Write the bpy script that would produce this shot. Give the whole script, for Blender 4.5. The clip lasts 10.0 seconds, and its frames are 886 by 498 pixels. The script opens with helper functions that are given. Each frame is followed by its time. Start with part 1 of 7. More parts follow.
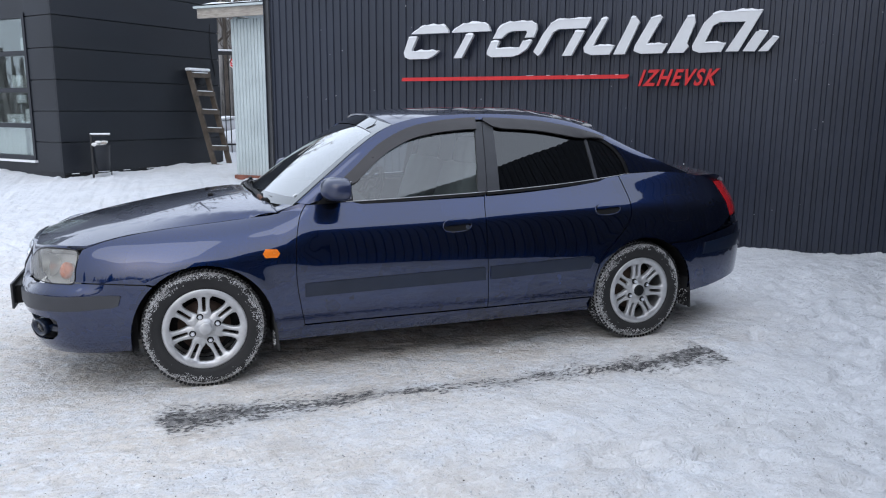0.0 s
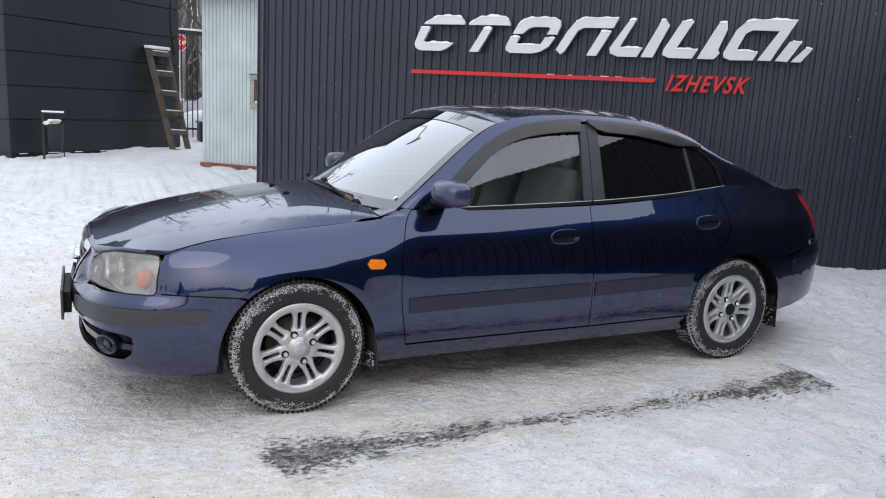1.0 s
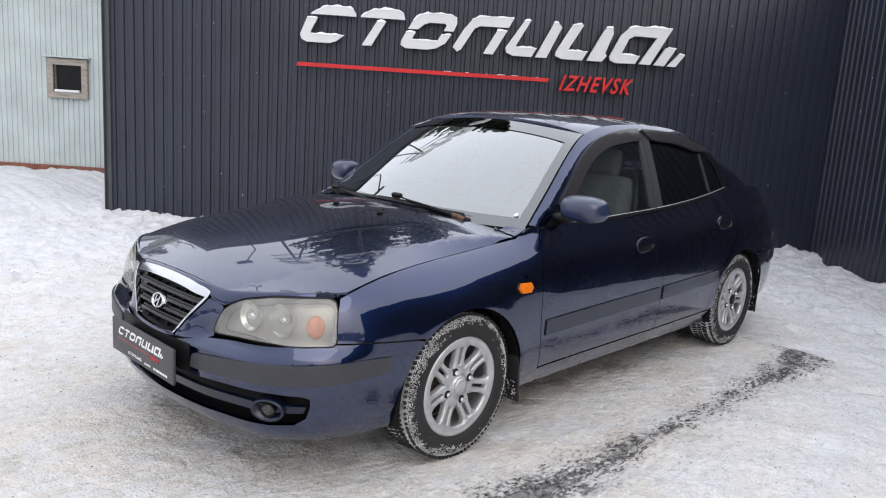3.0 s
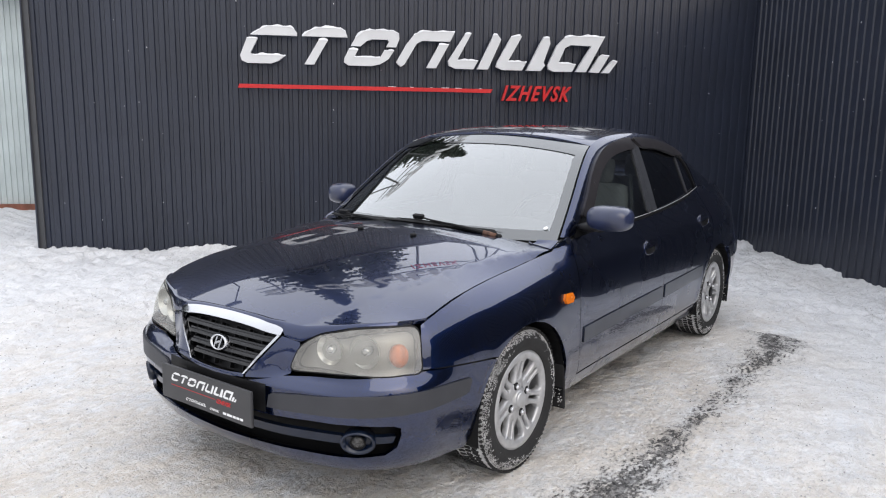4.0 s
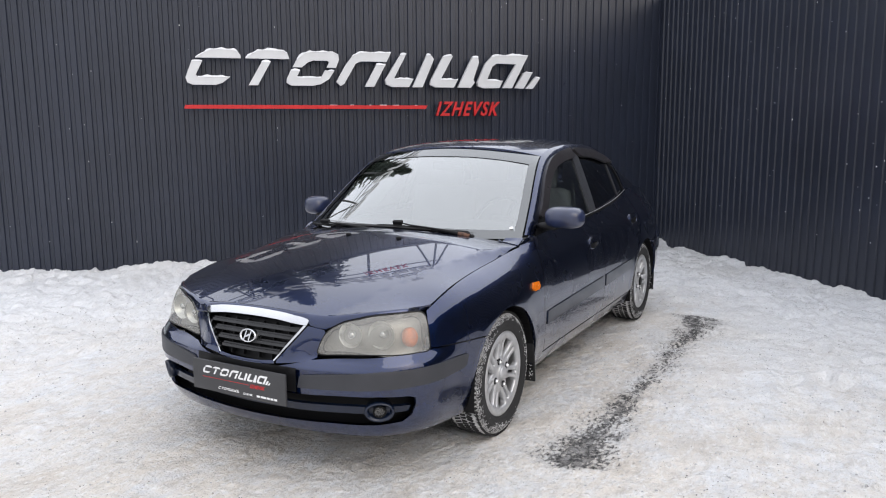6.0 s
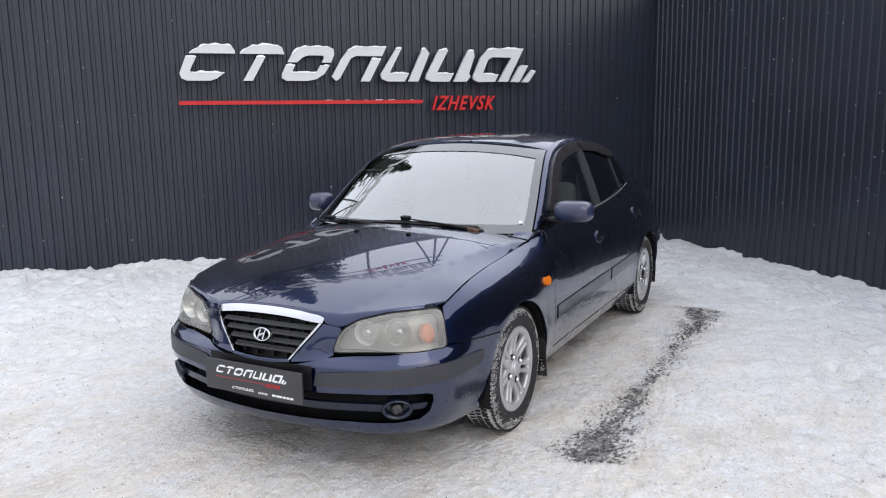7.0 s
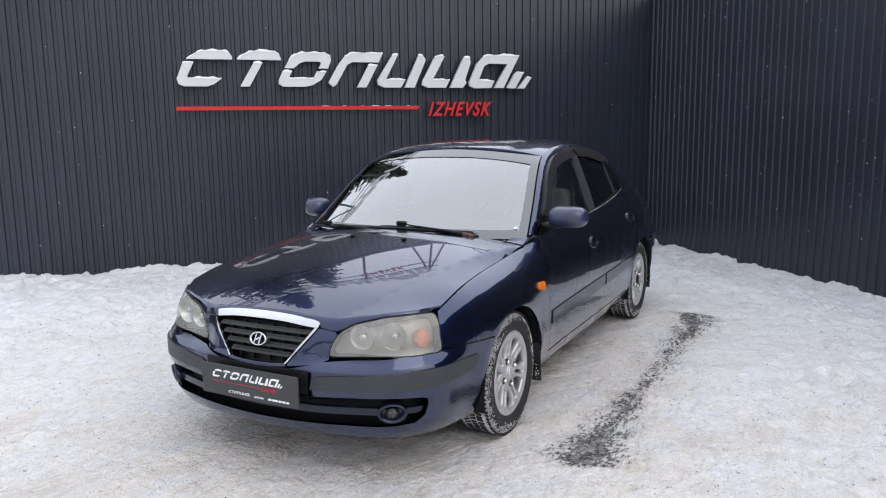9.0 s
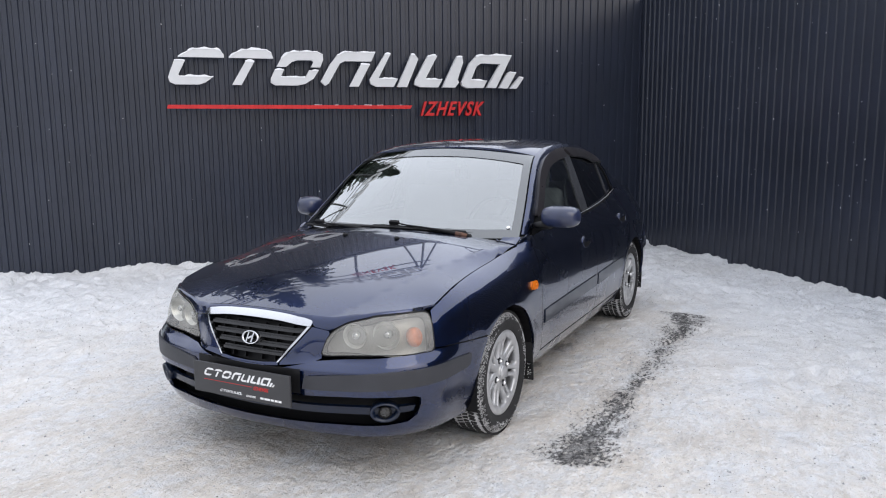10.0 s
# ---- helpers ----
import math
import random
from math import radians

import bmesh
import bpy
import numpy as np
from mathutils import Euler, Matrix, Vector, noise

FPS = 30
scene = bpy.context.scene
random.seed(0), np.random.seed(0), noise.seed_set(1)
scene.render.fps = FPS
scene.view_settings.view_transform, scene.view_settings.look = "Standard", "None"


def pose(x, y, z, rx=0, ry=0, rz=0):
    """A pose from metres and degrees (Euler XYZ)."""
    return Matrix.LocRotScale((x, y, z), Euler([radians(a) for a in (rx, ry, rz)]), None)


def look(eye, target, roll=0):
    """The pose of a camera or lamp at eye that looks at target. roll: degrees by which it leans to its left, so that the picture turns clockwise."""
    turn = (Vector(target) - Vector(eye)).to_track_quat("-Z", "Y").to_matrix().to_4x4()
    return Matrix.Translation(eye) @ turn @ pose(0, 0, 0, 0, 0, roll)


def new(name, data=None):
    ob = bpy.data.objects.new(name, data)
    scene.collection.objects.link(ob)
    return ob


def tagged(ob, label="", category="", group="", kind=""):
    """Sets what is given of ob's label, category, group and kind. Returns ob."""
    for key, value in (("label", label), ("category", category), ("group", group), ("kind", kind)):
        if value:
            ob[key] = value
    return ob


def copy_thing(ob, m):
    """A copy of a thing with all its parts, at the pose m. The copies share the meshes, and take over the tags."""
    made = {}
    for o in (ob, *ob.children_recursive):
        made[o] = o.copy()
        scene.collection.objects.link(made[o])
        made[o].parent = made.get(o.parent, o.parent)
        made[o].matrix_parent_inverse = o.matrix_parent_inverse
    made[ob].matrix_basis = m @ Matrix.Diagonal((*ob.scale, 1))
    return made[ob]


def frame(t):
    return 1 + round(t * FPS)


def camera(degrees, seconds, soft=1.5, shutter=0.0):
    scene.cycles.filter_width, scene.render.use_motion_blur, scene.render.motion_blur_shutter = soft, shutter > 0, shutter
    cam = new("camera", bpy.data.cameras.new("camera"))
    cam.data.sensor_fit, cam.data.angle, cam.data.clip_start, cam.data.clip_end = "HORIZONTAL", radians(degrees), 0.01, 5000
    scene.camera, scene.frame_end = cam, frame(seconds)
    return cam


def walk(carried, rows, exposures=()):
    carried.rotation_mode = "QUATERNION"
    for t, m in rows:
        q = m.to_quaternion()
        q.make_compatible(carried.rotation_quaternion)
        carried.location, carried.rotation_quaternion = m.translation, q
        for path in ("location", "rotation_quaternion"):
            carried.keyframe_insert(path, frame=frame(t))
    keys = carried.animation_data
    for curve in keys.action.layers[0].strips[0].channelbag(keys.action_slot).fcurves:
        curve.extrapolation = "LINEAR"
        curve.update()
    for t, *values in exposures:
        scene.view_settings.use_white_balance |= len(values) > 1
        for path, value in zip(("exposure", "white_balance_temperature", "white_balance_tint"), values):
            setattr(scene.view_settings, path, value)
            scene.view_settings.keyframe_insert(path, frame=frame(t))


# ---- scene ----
cam = camera(61.1, 10.0, soft=1.1)
PATH = [
    (0, (-0.126, -4.714, 1.415), (0.547, -2.866, 1.051), 0.3),
    (0.5, (-0.38, -4.252, 1.41), (0.329, -2.416, 1.054), -0.1),
    (1, (-0.848, -3.971, 1.407), (0.01, -2.204, 1.032), 3.1),
    (1.5, (-1.173, -3.651, 1.395), (-0.18, -1.962, 0.996), 0.7),
    (2, (-1.444, -3.258, 1.396), (-0.3, -1.674, 0.968), 2.4),
    (2.5, (-1.858, -3.045, 1.414), (-0.565, -1.573, 1.012), 4.1),
    (4, (-2.624, -2.299, 1.458), (-1.028, -1.142, 1.118), 0.9),
    (4.5, (-2.873, -2.328, 1.492), (-1.221, -1.247, 1.172), 0.3),
    (5, (-3.046, -2.434, 1.478), (-1.359, -1.404, 1.174), 0.0),
    (5.5, (-3.184, -2.385, 1.48), (-1.472, -1.396, 1.18), -0.1),
    (7, (-3.293, -2.178, 1.486), (-1.553, -1.246, 1.163), -0.9),
    (7.5, (-3.308, -2.187, 1.484), (-1.565, -1.261, 1.161), -1.0),
    (8, (-3.31, -2.199, 1.492), (-1.567, -1.271, 1.171), -1.2),
    (8.5, (-3.311, -2.19, 1.479), (-1.565, -1.263, 1.171), -1.0),
    (9, (-3.315, -2.198, 1.49), (-1.569, -1.273, 1.181), -0.8),
    (9.5, (-3.306, -2.195, 1.483), (-1.555, -1.279, 1.176), -0.7),
    (10, (-3.319, -2.19, 1.485), (-1.562, -1.286, 1.176), -0.5),
]
LIGHT = [(0, 0.41, 6120, 9), (1, 0.47, 6470, 10), (2.5, 0.56, 6700, 10), (4, 0.58, 6850, 10), (5.5, 0.55, 6900, 10), (7, 0.52, 6660, 10), (10, 0.46, 6610, 10)]
walk(cam, [(t, look(eye, target, roll)) for t, eye, target, roll in PATH], LIGHT)

# ---- light ----
world = bpy.data.worlds.new("overcast_sky")
scene.world = world
world.use_nodes = True
wn, wl = world.node_tree.nodes, world.node_tree.links
sky = wn.new("ShaderNodeTexSky")
sky.sky_type, sky.sun_disc = "NISHITA", False
sky.sun_elevation, sky.sun_rotation = radians(28), radians(200)
sky.air_density, sky.dust_density, sky.ozone_density = 1.0, 6.0, 1.0
haze = wn.new("ShaderNodeMix")
haze.data_type = "RGBA"
haze.inputs["Factor"].default_value = 0.86
haze.inputs["B"].default_value = (10.0, 10.6, 12.0, 1)
wl.new(sky.outputs["Color"], haze.inputs["A"])
# the overcast is a little brighter overhead than near the horizon, and brighter towards the veiled sun side (+x)
upward, split, rise, shade = wn.new("ShaderNodeTexCoord"), wn.new("ShaderNodeSeparateXYZ"), wn.new("ShaderNodeMath"), wn.new("ShaderNodeVectorMath")
rise.operation, shade.operation = "MULTIPLY_ADD", "SCALE"
rise.inputs[1].default_value, rise.inputs[2].default_value = 0.20, 0.87
wl.new(upward.outputs["Generated"], split.inputs[0])
wl.new(split.outputs["Z"], rise.inputs[0])
wl.new(haze.outputs["Result"], shade.inputs[0])
side = wn.new("ShaderNodeMath")
side.operation = "MULTIPLY_ADD"
side.inputs[1].default_value = 0.24
wl.new(split.outputs["X"], side.inputs[0])
wl.new(rise.outputs[0], side.inputs[2])
wl.new(side.outputs[0], shade.inputs["Scale"])
wl.new(shade.outputs[0], wn["Background"].inputs["Color"])
wn["Background"].inputs["Strength"].default_value = 0.108
sun = new("sun", bpy.data.lights.new("sun", "SUN"))
sun.data.energy, sun.data.angle, sun.data.color = 0.35, radians(40), (1.0, 0.97, 0.93)
sun.matrix_world = look((-6, -9, 12), (0, 0, 0))


# ---- small tools ----
def clamp(v, lo=0.0, hi=1.0):
    return lo if v < lo else hi if v > hi else v


def ease(a, b, v):
    t = clamp((v - a) / (b - a))
    return t * t * (3 - 2 * t)


def curve(*pts):
    """A smooth function through a few (x, y) control points, level beyond the ends' slopes."""
    xs, ys = [p[0] for p in pts], [p[1] for p in pts]
    d = [(ys[i + 1] - ys[i]) / (xs[i + 1] - xs[i]) for i in range(len(xs) - 1)]
    m = [d[0]] + [0 if d[i - 1] * d[i] <= 0 else 2 * d[i - 1] * d[i] / (d[i - 1] + d[i]) for i in range(1, len(d))] + [d[-1]]

    def f(x):
        if x <= xs[0]:
            return ys[0] + (x - xs[0]) * m[0]
        if x >= xs[-1]:
            return ys[-1] + (x - xs[-1]) * m[-1]
        i = 0
        while x > xs[i + 1]:
            i += 1
        h = xs[i + 1] - xs[i]
        t = (x - xs[i]) / h
        return ((2 * t**3 - 3 * t**2 + 1) * ys[i] + (t**3 - 2 * t**2 + t) * h * m[i]
                + (3 * t**2 - 2 * t**3) * ys[i + 1] + (t**3 - t**2) * h * m[i + 1])
    return f


def spline(pts, n=8, closed=False):
    """Points of a Catmull-Rom curve through pts."""
    out, k = [], len(pts)
    for i in range(k if closed else k - 1):
        p = [pts[(i + j) % k] if closed else pts[min(max(i + j, 0), k - 1)] for j in (-1, 0, 1, 2)]
        for s in range(n):
            t = s / n
            out.append(tuple(0.5 * (2 * b + (c - a) * t + (2 * a - 5 * b + 4 * c - d) * t * t + (3 * b - a - 3 * c + d) * t**3)
                             for a, b, c, d in zip(*p)))
    if not closed:
        out.append(tuple(pts[-1]))
    return out


def put(name, verts, faces, mat, parent=None, label="", smooth=False):
    me = bpy.data.meshes.new(name)
    me.from_pydata([tuple(v) for v in verts], [], faces)
    me.materials.append(mat)
    if smooth:
        me.polygons.foreach_set("use_smooth", [True] * len(me.polygons))
    me.update()
    ob = new(name, me)
    ob.parent = parent
    return tagged(ob, label)


def part(name, bm, mat, parent=None, label="", smooth=False):
    me = bpy.data.meshes.new(name)
    bmesh.ops.recalc_face_normals(bm, faces=bm.faces)
    bm.to_mesh(me)
    bm.free()
    me.materials.append(mat)
    if smooth:
        me.polygons.foreach_set("use_smooth", [True] * len(me.polygons))
    ob = new(name, me)
    ob.parent = parent
    return tagged(ob, label)


def add_box(bm, c, s, m=None, bevel=0.0):
    r = bmesh.ops.create_cube(bm, size=1)
    vs = r["verts"]
    for v in vs:
        v.co = Vector((v.co.x * s[0], v.co.y * s[1], v.co.z * s[2]))
    if bevel:
        es = list({e for v in vs for e in v.link_edges})
        b = bmesh.ops.bevel(bm, geom=es, offset=bevel, segments=2, affect="EDGES", profile=0.6)
        vs = list({v for f in b["faces"] for v in f.verts} | {v for v in vs if v.is_valid})
    t = Matrix.Translation(c) @ (m or Matrix())
    bmesh.ops.transform(bm, matrix=t, verts=[v for v in vs if v.is_valid])
    return bm


def box(c, s, m=None, bevel=0.0):
    return add_box(bmesh.new(), c, s, m, bevel)


def lathe_mesh(bm, prof, n, axis_m=None, close=True):
    """Turns a profile of (radius, height) round z."""
    rings = []
    for r, h in prof:
        rings.append([bm.verts.new((r * math.cos(2 * math.pi * k / n), r * math.sin(2 * math.pi * k / n), h)) for k in range(n)])
    for a, b in zip(rings, rings[1:]):
        for k in range(n):
            bm.faces.new((a[k], a[(k + 1) % n], b[(k + 1) % n], b[k]))
    if close:
        bm.faces.new(rings[0][::-1])
        bm.faces.new(rings[-1])
    if axis_m is not None:
        bmesh.ops.transform(bm, matrix=axis_m, verts=[v for r in rings for v in r])
    return bm


def tube(bm, pts, r, n=8):
    """A round bar along points; r is a radius or one for each point."""
    rs = r if isinstance(r, (list, tuple)) else [r] * len(pts)
    rings, up = [], Vector((0, 0, 1))
    for i, p in enumerate(pts):
        d = (Vector(pts[min(i + 1, len(pts) - 1)]) - Vector(pts[max(i - 1, 0)])).normalized()
        side = d.cross(up) if abs(d.z) < 0.95 else d.cross(Vector((1, 0, 0)))
        side.normalize()
        top = side.cross(d)
        rings.append([bm.verts.new(Vector(p) + rs[i] * (math.cos(2 * math.pi * k / n) * side + math.sin(2 * math.pi * k / n) * top)) for k in range(n)])
    for a, b in zip(rings, rings[1:]):
        for k in range(n):
            bm.faces.new((a[k], a[(k + 1) % n], b[(k + 1) % n], b[k]))
    bm.faces.new(rings[0][::-1])
    bm.faces.new(rings[-1])
    return bm


def plate_of(outline, place, depth):
    """A flat piece: outline of (u, v), set into the world by place(u, v, w), w from 0 (front) to depth (back)."""
    bm = bmesh.new()
    a = [bm.verts.new(place(u, v, 0)) for u, v in outline]
    b = [bm.verts.new(place(u, v, depth)) for u, v in outline]
    f = bm.faces.new(a)
    g = bm.faces.new(b[::-1])
    n = len(a)
    for k in range(n):
        bm.faces.new((a[k], b[k], b[(k + 1) % n], a[(k + 1) % n]))
    bm.normal_update()
    bmesh.ops.triangulate(bm, faces=[f, g])
    return bm


# ---- materials ----
def material(name, color, rough=0.6, metal=0.0, vary=0.15, scale=6.0, bump=0.0, bump_scale=60.0, coat=0.0, spec=0.5, tint=None, obj_random=0.0, stretch=(1, 1, 1), fine=0.0):
    """A surface with colour that varies at two scales and fine relief."""
    m = bpy.data.materials.new(name)
    m.use_nodes = True
    nt = m.node_tree
    n, l, p = nt.nodes, nt.links, nt.nodes["Principled BSDF"]
    co = n.new("ShaderNodeTexCoord")
    mp = n.new("ShaderNodeMapping")
    mp.inputs["Scale"].default_value = stretch
    l.new(co.outputs["Object"], mp.inputs["Vector"])
    big, small = n.new("ShaderNodeTexNoise"), n.new("ShaderNodeTexNoise")
    big.inputs["Scale"].default_value, big.inputs["Detail"].default_value = scale, 6
    small.inputs["Scale"].default_value, small.inputs["Detail"].default_value = bump_scale, 4
    l.new(mp.outputs[0], big.inputs["Vector"])
    l.new(mp.outputs[0], small.inputs["Vector"])
    mix = n.new("ShaderNodeMix")
    mix.data_type = "RGBA"
    c2 = tint or tuple(c * (1 - vary * 1.6) for c in color)
    mix.inputs["A"].default_value, mix.inputs["B"].default_value = (*color, 1), (*c2, 1)
    ramp = n.new("ShaderNodeMapRange")
    ramp.inputs["From Min"].default_value, ramp.inputs["From Max"].default_value = 0.35, 0.72
    l.new(big.outputs["Fac"], ramp.inputs["Value"])
    l.new(ramp.outputs[0], mix.inputs["Factor"])
    out = mix.outputs["Result"]
    if fine or obj_random:
        hsv = n.new("ShaderNodeHueSaturation")
        val = n.new("ShaderNodeMath")
        val.operation = "MULTIPLY_ADD"
        val.inputs[1].default_value, val.inputs[2].default_value = fine, 1 - fine / 2
        l.new(small.outputs["Fac"], val.inputs[0])
        if obj_random:
            info, mad, mul = n.new("ShaderNodeObjectInfo"), n.new("ShaderNodeMath"), n.new("ShaderNodeMath")
            mad.operation, mul.operation = "MULTIPLY_ADD", "MULTIPLY"
            mad.inputs[1].default_value, mad.inputs[2].default_value = obj_random, 1 - obj_random / 2
            l.new(info.outputs["Random"], mad.inputs[0])
            l.new(mad.outputs[0], mul.inputs[0])
            l.new(val.outputs[0], mul.inputs[1])
            val = mul
        l.new(val.outputs[0], hsv.inputs["Value"])
        l.new(out, hsv.inputs["Color"])
        out = hsv.outputs["Color"]
    l.new(out, p.inputs["Base Color"])
    rr = n.new("ShaderNodeMath")
    rr.operation = "MULTIPLY_ADD"
    rr.inputs[1].default_value, rr.inputs[2].default_value = 0.16, max(0.0, rough - 0.08)
    l.new(big.outputs["Fac"], rr.inputs[0])
    l.new(rr.outputs[0], p.inputs["Roughness"])
    p.inputs["Metallic"].default_value = metal
    p.inputs["Specular IOR Level"].default_value = spec
    p.inputs["Coat Weight"].default_value = coat
    p.inputs["Coat Roughness"].default_value = 0.03
    if bump:
        b = n.new("ShaderNodeBump")
        b.inputs["Strength"].default_value, b.inputs["Distance"].default_value = 1.0, bump
        l.new(small.outputs["Fac"], b.inputs["Height"])
        l.new(b.outputs[0], p.inputs["Normal"])
    return m


def ground_material():
    m = bpy.data.materials.new("trodden_snow")
    m.use_nodes = True
    n, l, p = m.node_tree.nodes, m.node_tree.links, m.node_tree.nodes["Principled BSDF"]
    co = n.new("ShaderNodeTexCoord")

    def noise_at(scale, detail=6, rough=0.55, stretch=(1, 1, 1)):
        mp, t = n.new("ShaderNodeMapping"), n.new("ShaderNodeTexNoise")
        mp.inputs["Scale"].default_value = stretch
        t.inputs["Scale"].default_value, t.inputs["Detail"].default_value, t.inputs["Roughness"].default_value = scale, detail, rough
        l.new(co.outputs["Object"], mp.inputs["Vector"])
        l.new(mp.outputs[0], t.inputs["Vector"])
        return t.outputs["Fac"]

    def calc(op, a, b=0.0, c=0.0):
        t = n.new("ShaderNodeMath")
        t.operation = op
        for i, v in enumerate((a, b, c)):
            if isinstance(v, (int, float)):
                t.inputs[i].default_value = v
            else:
                l.new(v, t.inputs[i])
        return t.outputs[0]

    def span(v, a, b):
        t = n.new("ShaderNodeMapRange")
        t.interpolation_type = "SMOOTHSTEP"
        t.inputs["From Min"].default_value, t.inputs["From Max"].default_value = a, b
        l.new(v, t.inputs["Value"])
        return t.outputs[0]

    def blend(fac, a, b):
        t = n.new("ShaderNodeMix")
        t.data_type = "RGBA"
        l.new(fac, t.inputs["Factor"])
        for key, v in (("A", a), ("B", b)):
            if isinstance(v, tuple):
                t.inputs[key].default_value = (*v, 1)
            else:
                l.new(v, t.inputs[key])
        return t.outputs["Result"]

    sep = n.new("ShaderNodeSeparateXYZ")
    l.new(co.outputs["Object"], sep.inputs[0])
    x, y = sep.outputs["X"], sep.outputs["Y"]
    broad, mid, fine, grit = noise_at(0.55), noise_at(2.6), noise_at(19, 7, 0.65), noise_at(75, 4, 0.6)
    drawn = noise_at(3.2, 6, 0.6, (0.65, 1.25, 1))
    snow = blend(span(mid, 0.35, 0.7), (0.80, 0.815, 0.84), (0.70, 0.715, 0.74))
    snow = blend(calc("MULTIPLY", span(fine, 0.50, 0.68), 0.35), snow, (0.60, 0.61, 0.635))
    snow = blend(calc("MULTIPLY", span(broad, 0.45, 0.7), 0.45), snow, (0.66, 0.645, 0.62))
    # relief shading put into colour: greyed pits, paler crumbs; also scattered dark grit
    relief_tone = span(noise_at(9, 7, 0.66), 0.36, 0.60)
    crumbs = span(noise_at(42, 3, 0.5), 0.57, 0.64)
    snow = blend(calc("MULTIPLY", calc("SUBTRACT", 1.0, relief_tone), 0.16), snow, (0.60, 0.61, 0.63))
    snow = blend(calc("MULTIPLY", crumbs, 0.5), snow, (0.86, 0.87, 0.89))
    snow = blend(calc("MULTIPLY", calc("MULTIPLY", span(noise_at(95, 3, 0.5), 0.655, 0.70), span(noise_at(3.3, 3), 0.42, 0.62)), 0.75), snow, (0.20, 0.185, 0.165))
    # drive: packed, sanded snow in a band beside the car and before it
    band = calc("MULTIPLY", span(calc("ABSOLUTE", calc("ADD", y, 0.55)), 1.25, 0.4), span(x, 4.3, 2.4))
    wide = calc("MULTIPLY", span(y, 4.5, 0.5), span(x, 3.4, -0.6))
    sand = calc("MINIMUM", calc("ADD", calc("MULTIPLY", band, 0.62), calc("MULTIPLY", wide, 0.88)), 1.0)
    sanded = calc("MULTIPLY", sand, span(calc("ADD", calc("MULTIPLY", drawn, 0.6), calc("MULTIPLY", fine, 0.4)), 0.36, 0.6))
    base = blend(sanded, snow, (0.755, 0.705, 0.645))
    base = blend(calc("MULTIPLY", calc("MULTIPLY", crumbs, sand), 0.55), base, (0.80, 0.79, 0.775))
    worn = calc("MULTIPLY", calc("MULTIPLY", span(noise_at(1.9, 6, 0.62, (0.8, 1.2, 1)), 0.50, 0.66), sand), 0.60)
    base = blend(worn, base, (0.60, 0.535, 0.465))
    # flaky relief drawn along the drive, its shading in colour: dark hollows, bright chips
    hollow_shade = span(noise_at(15, 6, 0.72, (0.6, 1.25, 1)), 0.51, 0.60)
    chip_light = span(noise_at(27, 4, 0.6, (0.65, 1.2, 1)), 0.55, 0.62)
    base = blend(calc("MULTIPLY", hollow_shade, calc("ADD", 0.10, calc("MULTIPLY", sand, 0.26))), base, (0.47, 0.435, 0.395))
    base = blend(calc("MULTIPLY", chip_light, calc("ADD", 0.25, calc("MULTIPLY", sand, 0.35))), base, (0.85, 0.845, 0.84))
    # gravelly dirt shaken off under the front of the car
    dirt = calc("MULTIPLY", calc("MULTIPLY", span(calc("ABSOLUTE", y), 1.05, 0.55), calc("MULTIPLY", span(x, -1.55, -0.95), span(x, 0.3, -0.2))), span(calc("ADD", calc("MULTIPLY", fine, 0.5), calc("MULTIPLY", mid, 0.5)), 0.40, 0.60))
    base = blend(calc("MULTIPLY", dirt, 0.10), base, (0.46, 0.42, 0.375))
    grains = calc("MULTIPLY", span(grit, 0.60, 0.70), calc("MULTIPLY", sand, 0.60))
    base = blend(grains, base, (0.30, 0.265, 0.23))
    # bare asphalt showing in a long scraped strip and a few small patches
    wob = calc("MULTIPLY", calc("SUBTRACT", noise_at(1.1, 3), 0.5), 0.30)
    off = calc("ABSOLUTE", calc("ADD", calc("ADD", y, 1.25), wob))
    width = calc("MINIMUM", 0.19, calc("MULTIPLY", calc("POWER", calc("ABSOLUTE", calc("DIVIDE", calc("SUBTRACT", x, 1.35), 1.6)), 1.5), 0.10))
    ends = calc("MULTIPLY", span(x, -0.62, -0.17), span(x, 3.05, 2.85))
    edge = calc("SUBTRACT", calc("SUBTRACT", calc("MULTIPLY", width, 1.2), off), calc("MULTIPLY", calc("SUBTRACT", 1.0, ends), 1.5))
    rag = calc("ADD", calc("MULTIPLY", calc("SUBTRACT", noise_at(7, 8, 0.78, (0.6, 1.2, 1)), 0.53), 0.55), calc("MULTIPLY", calc("SUBTRACT", noise_at(48, 5, 0.7, (0.7, 1.0, 1)), 0.5), 0.80))
    strip = span(calc("ADD", edge, rag), -0.045, 0.05)
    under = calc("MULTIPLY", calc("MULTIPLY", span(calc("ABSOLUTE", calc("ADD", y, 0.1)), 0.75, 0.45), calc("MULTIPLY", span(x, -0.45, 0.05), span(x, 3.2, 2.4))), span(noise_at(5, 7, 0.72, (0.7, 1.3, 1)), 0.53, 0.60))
    slush = calc("MULTIPLY", span(calc("ADD", edge, rag), -0.22, 0.06), 0.42)
    base = blend(slush, base, (0.42, 0.405, 0.39))
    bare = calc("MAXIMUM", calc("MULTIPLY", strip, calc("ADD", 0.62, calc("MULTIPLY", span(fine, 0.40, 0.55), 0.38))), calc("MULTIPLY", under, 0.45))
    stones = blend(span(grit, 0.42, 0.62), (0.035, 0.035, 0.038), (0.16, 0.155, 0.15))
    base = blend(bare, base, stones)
    l.new(base, p.inputs["Base Color"])
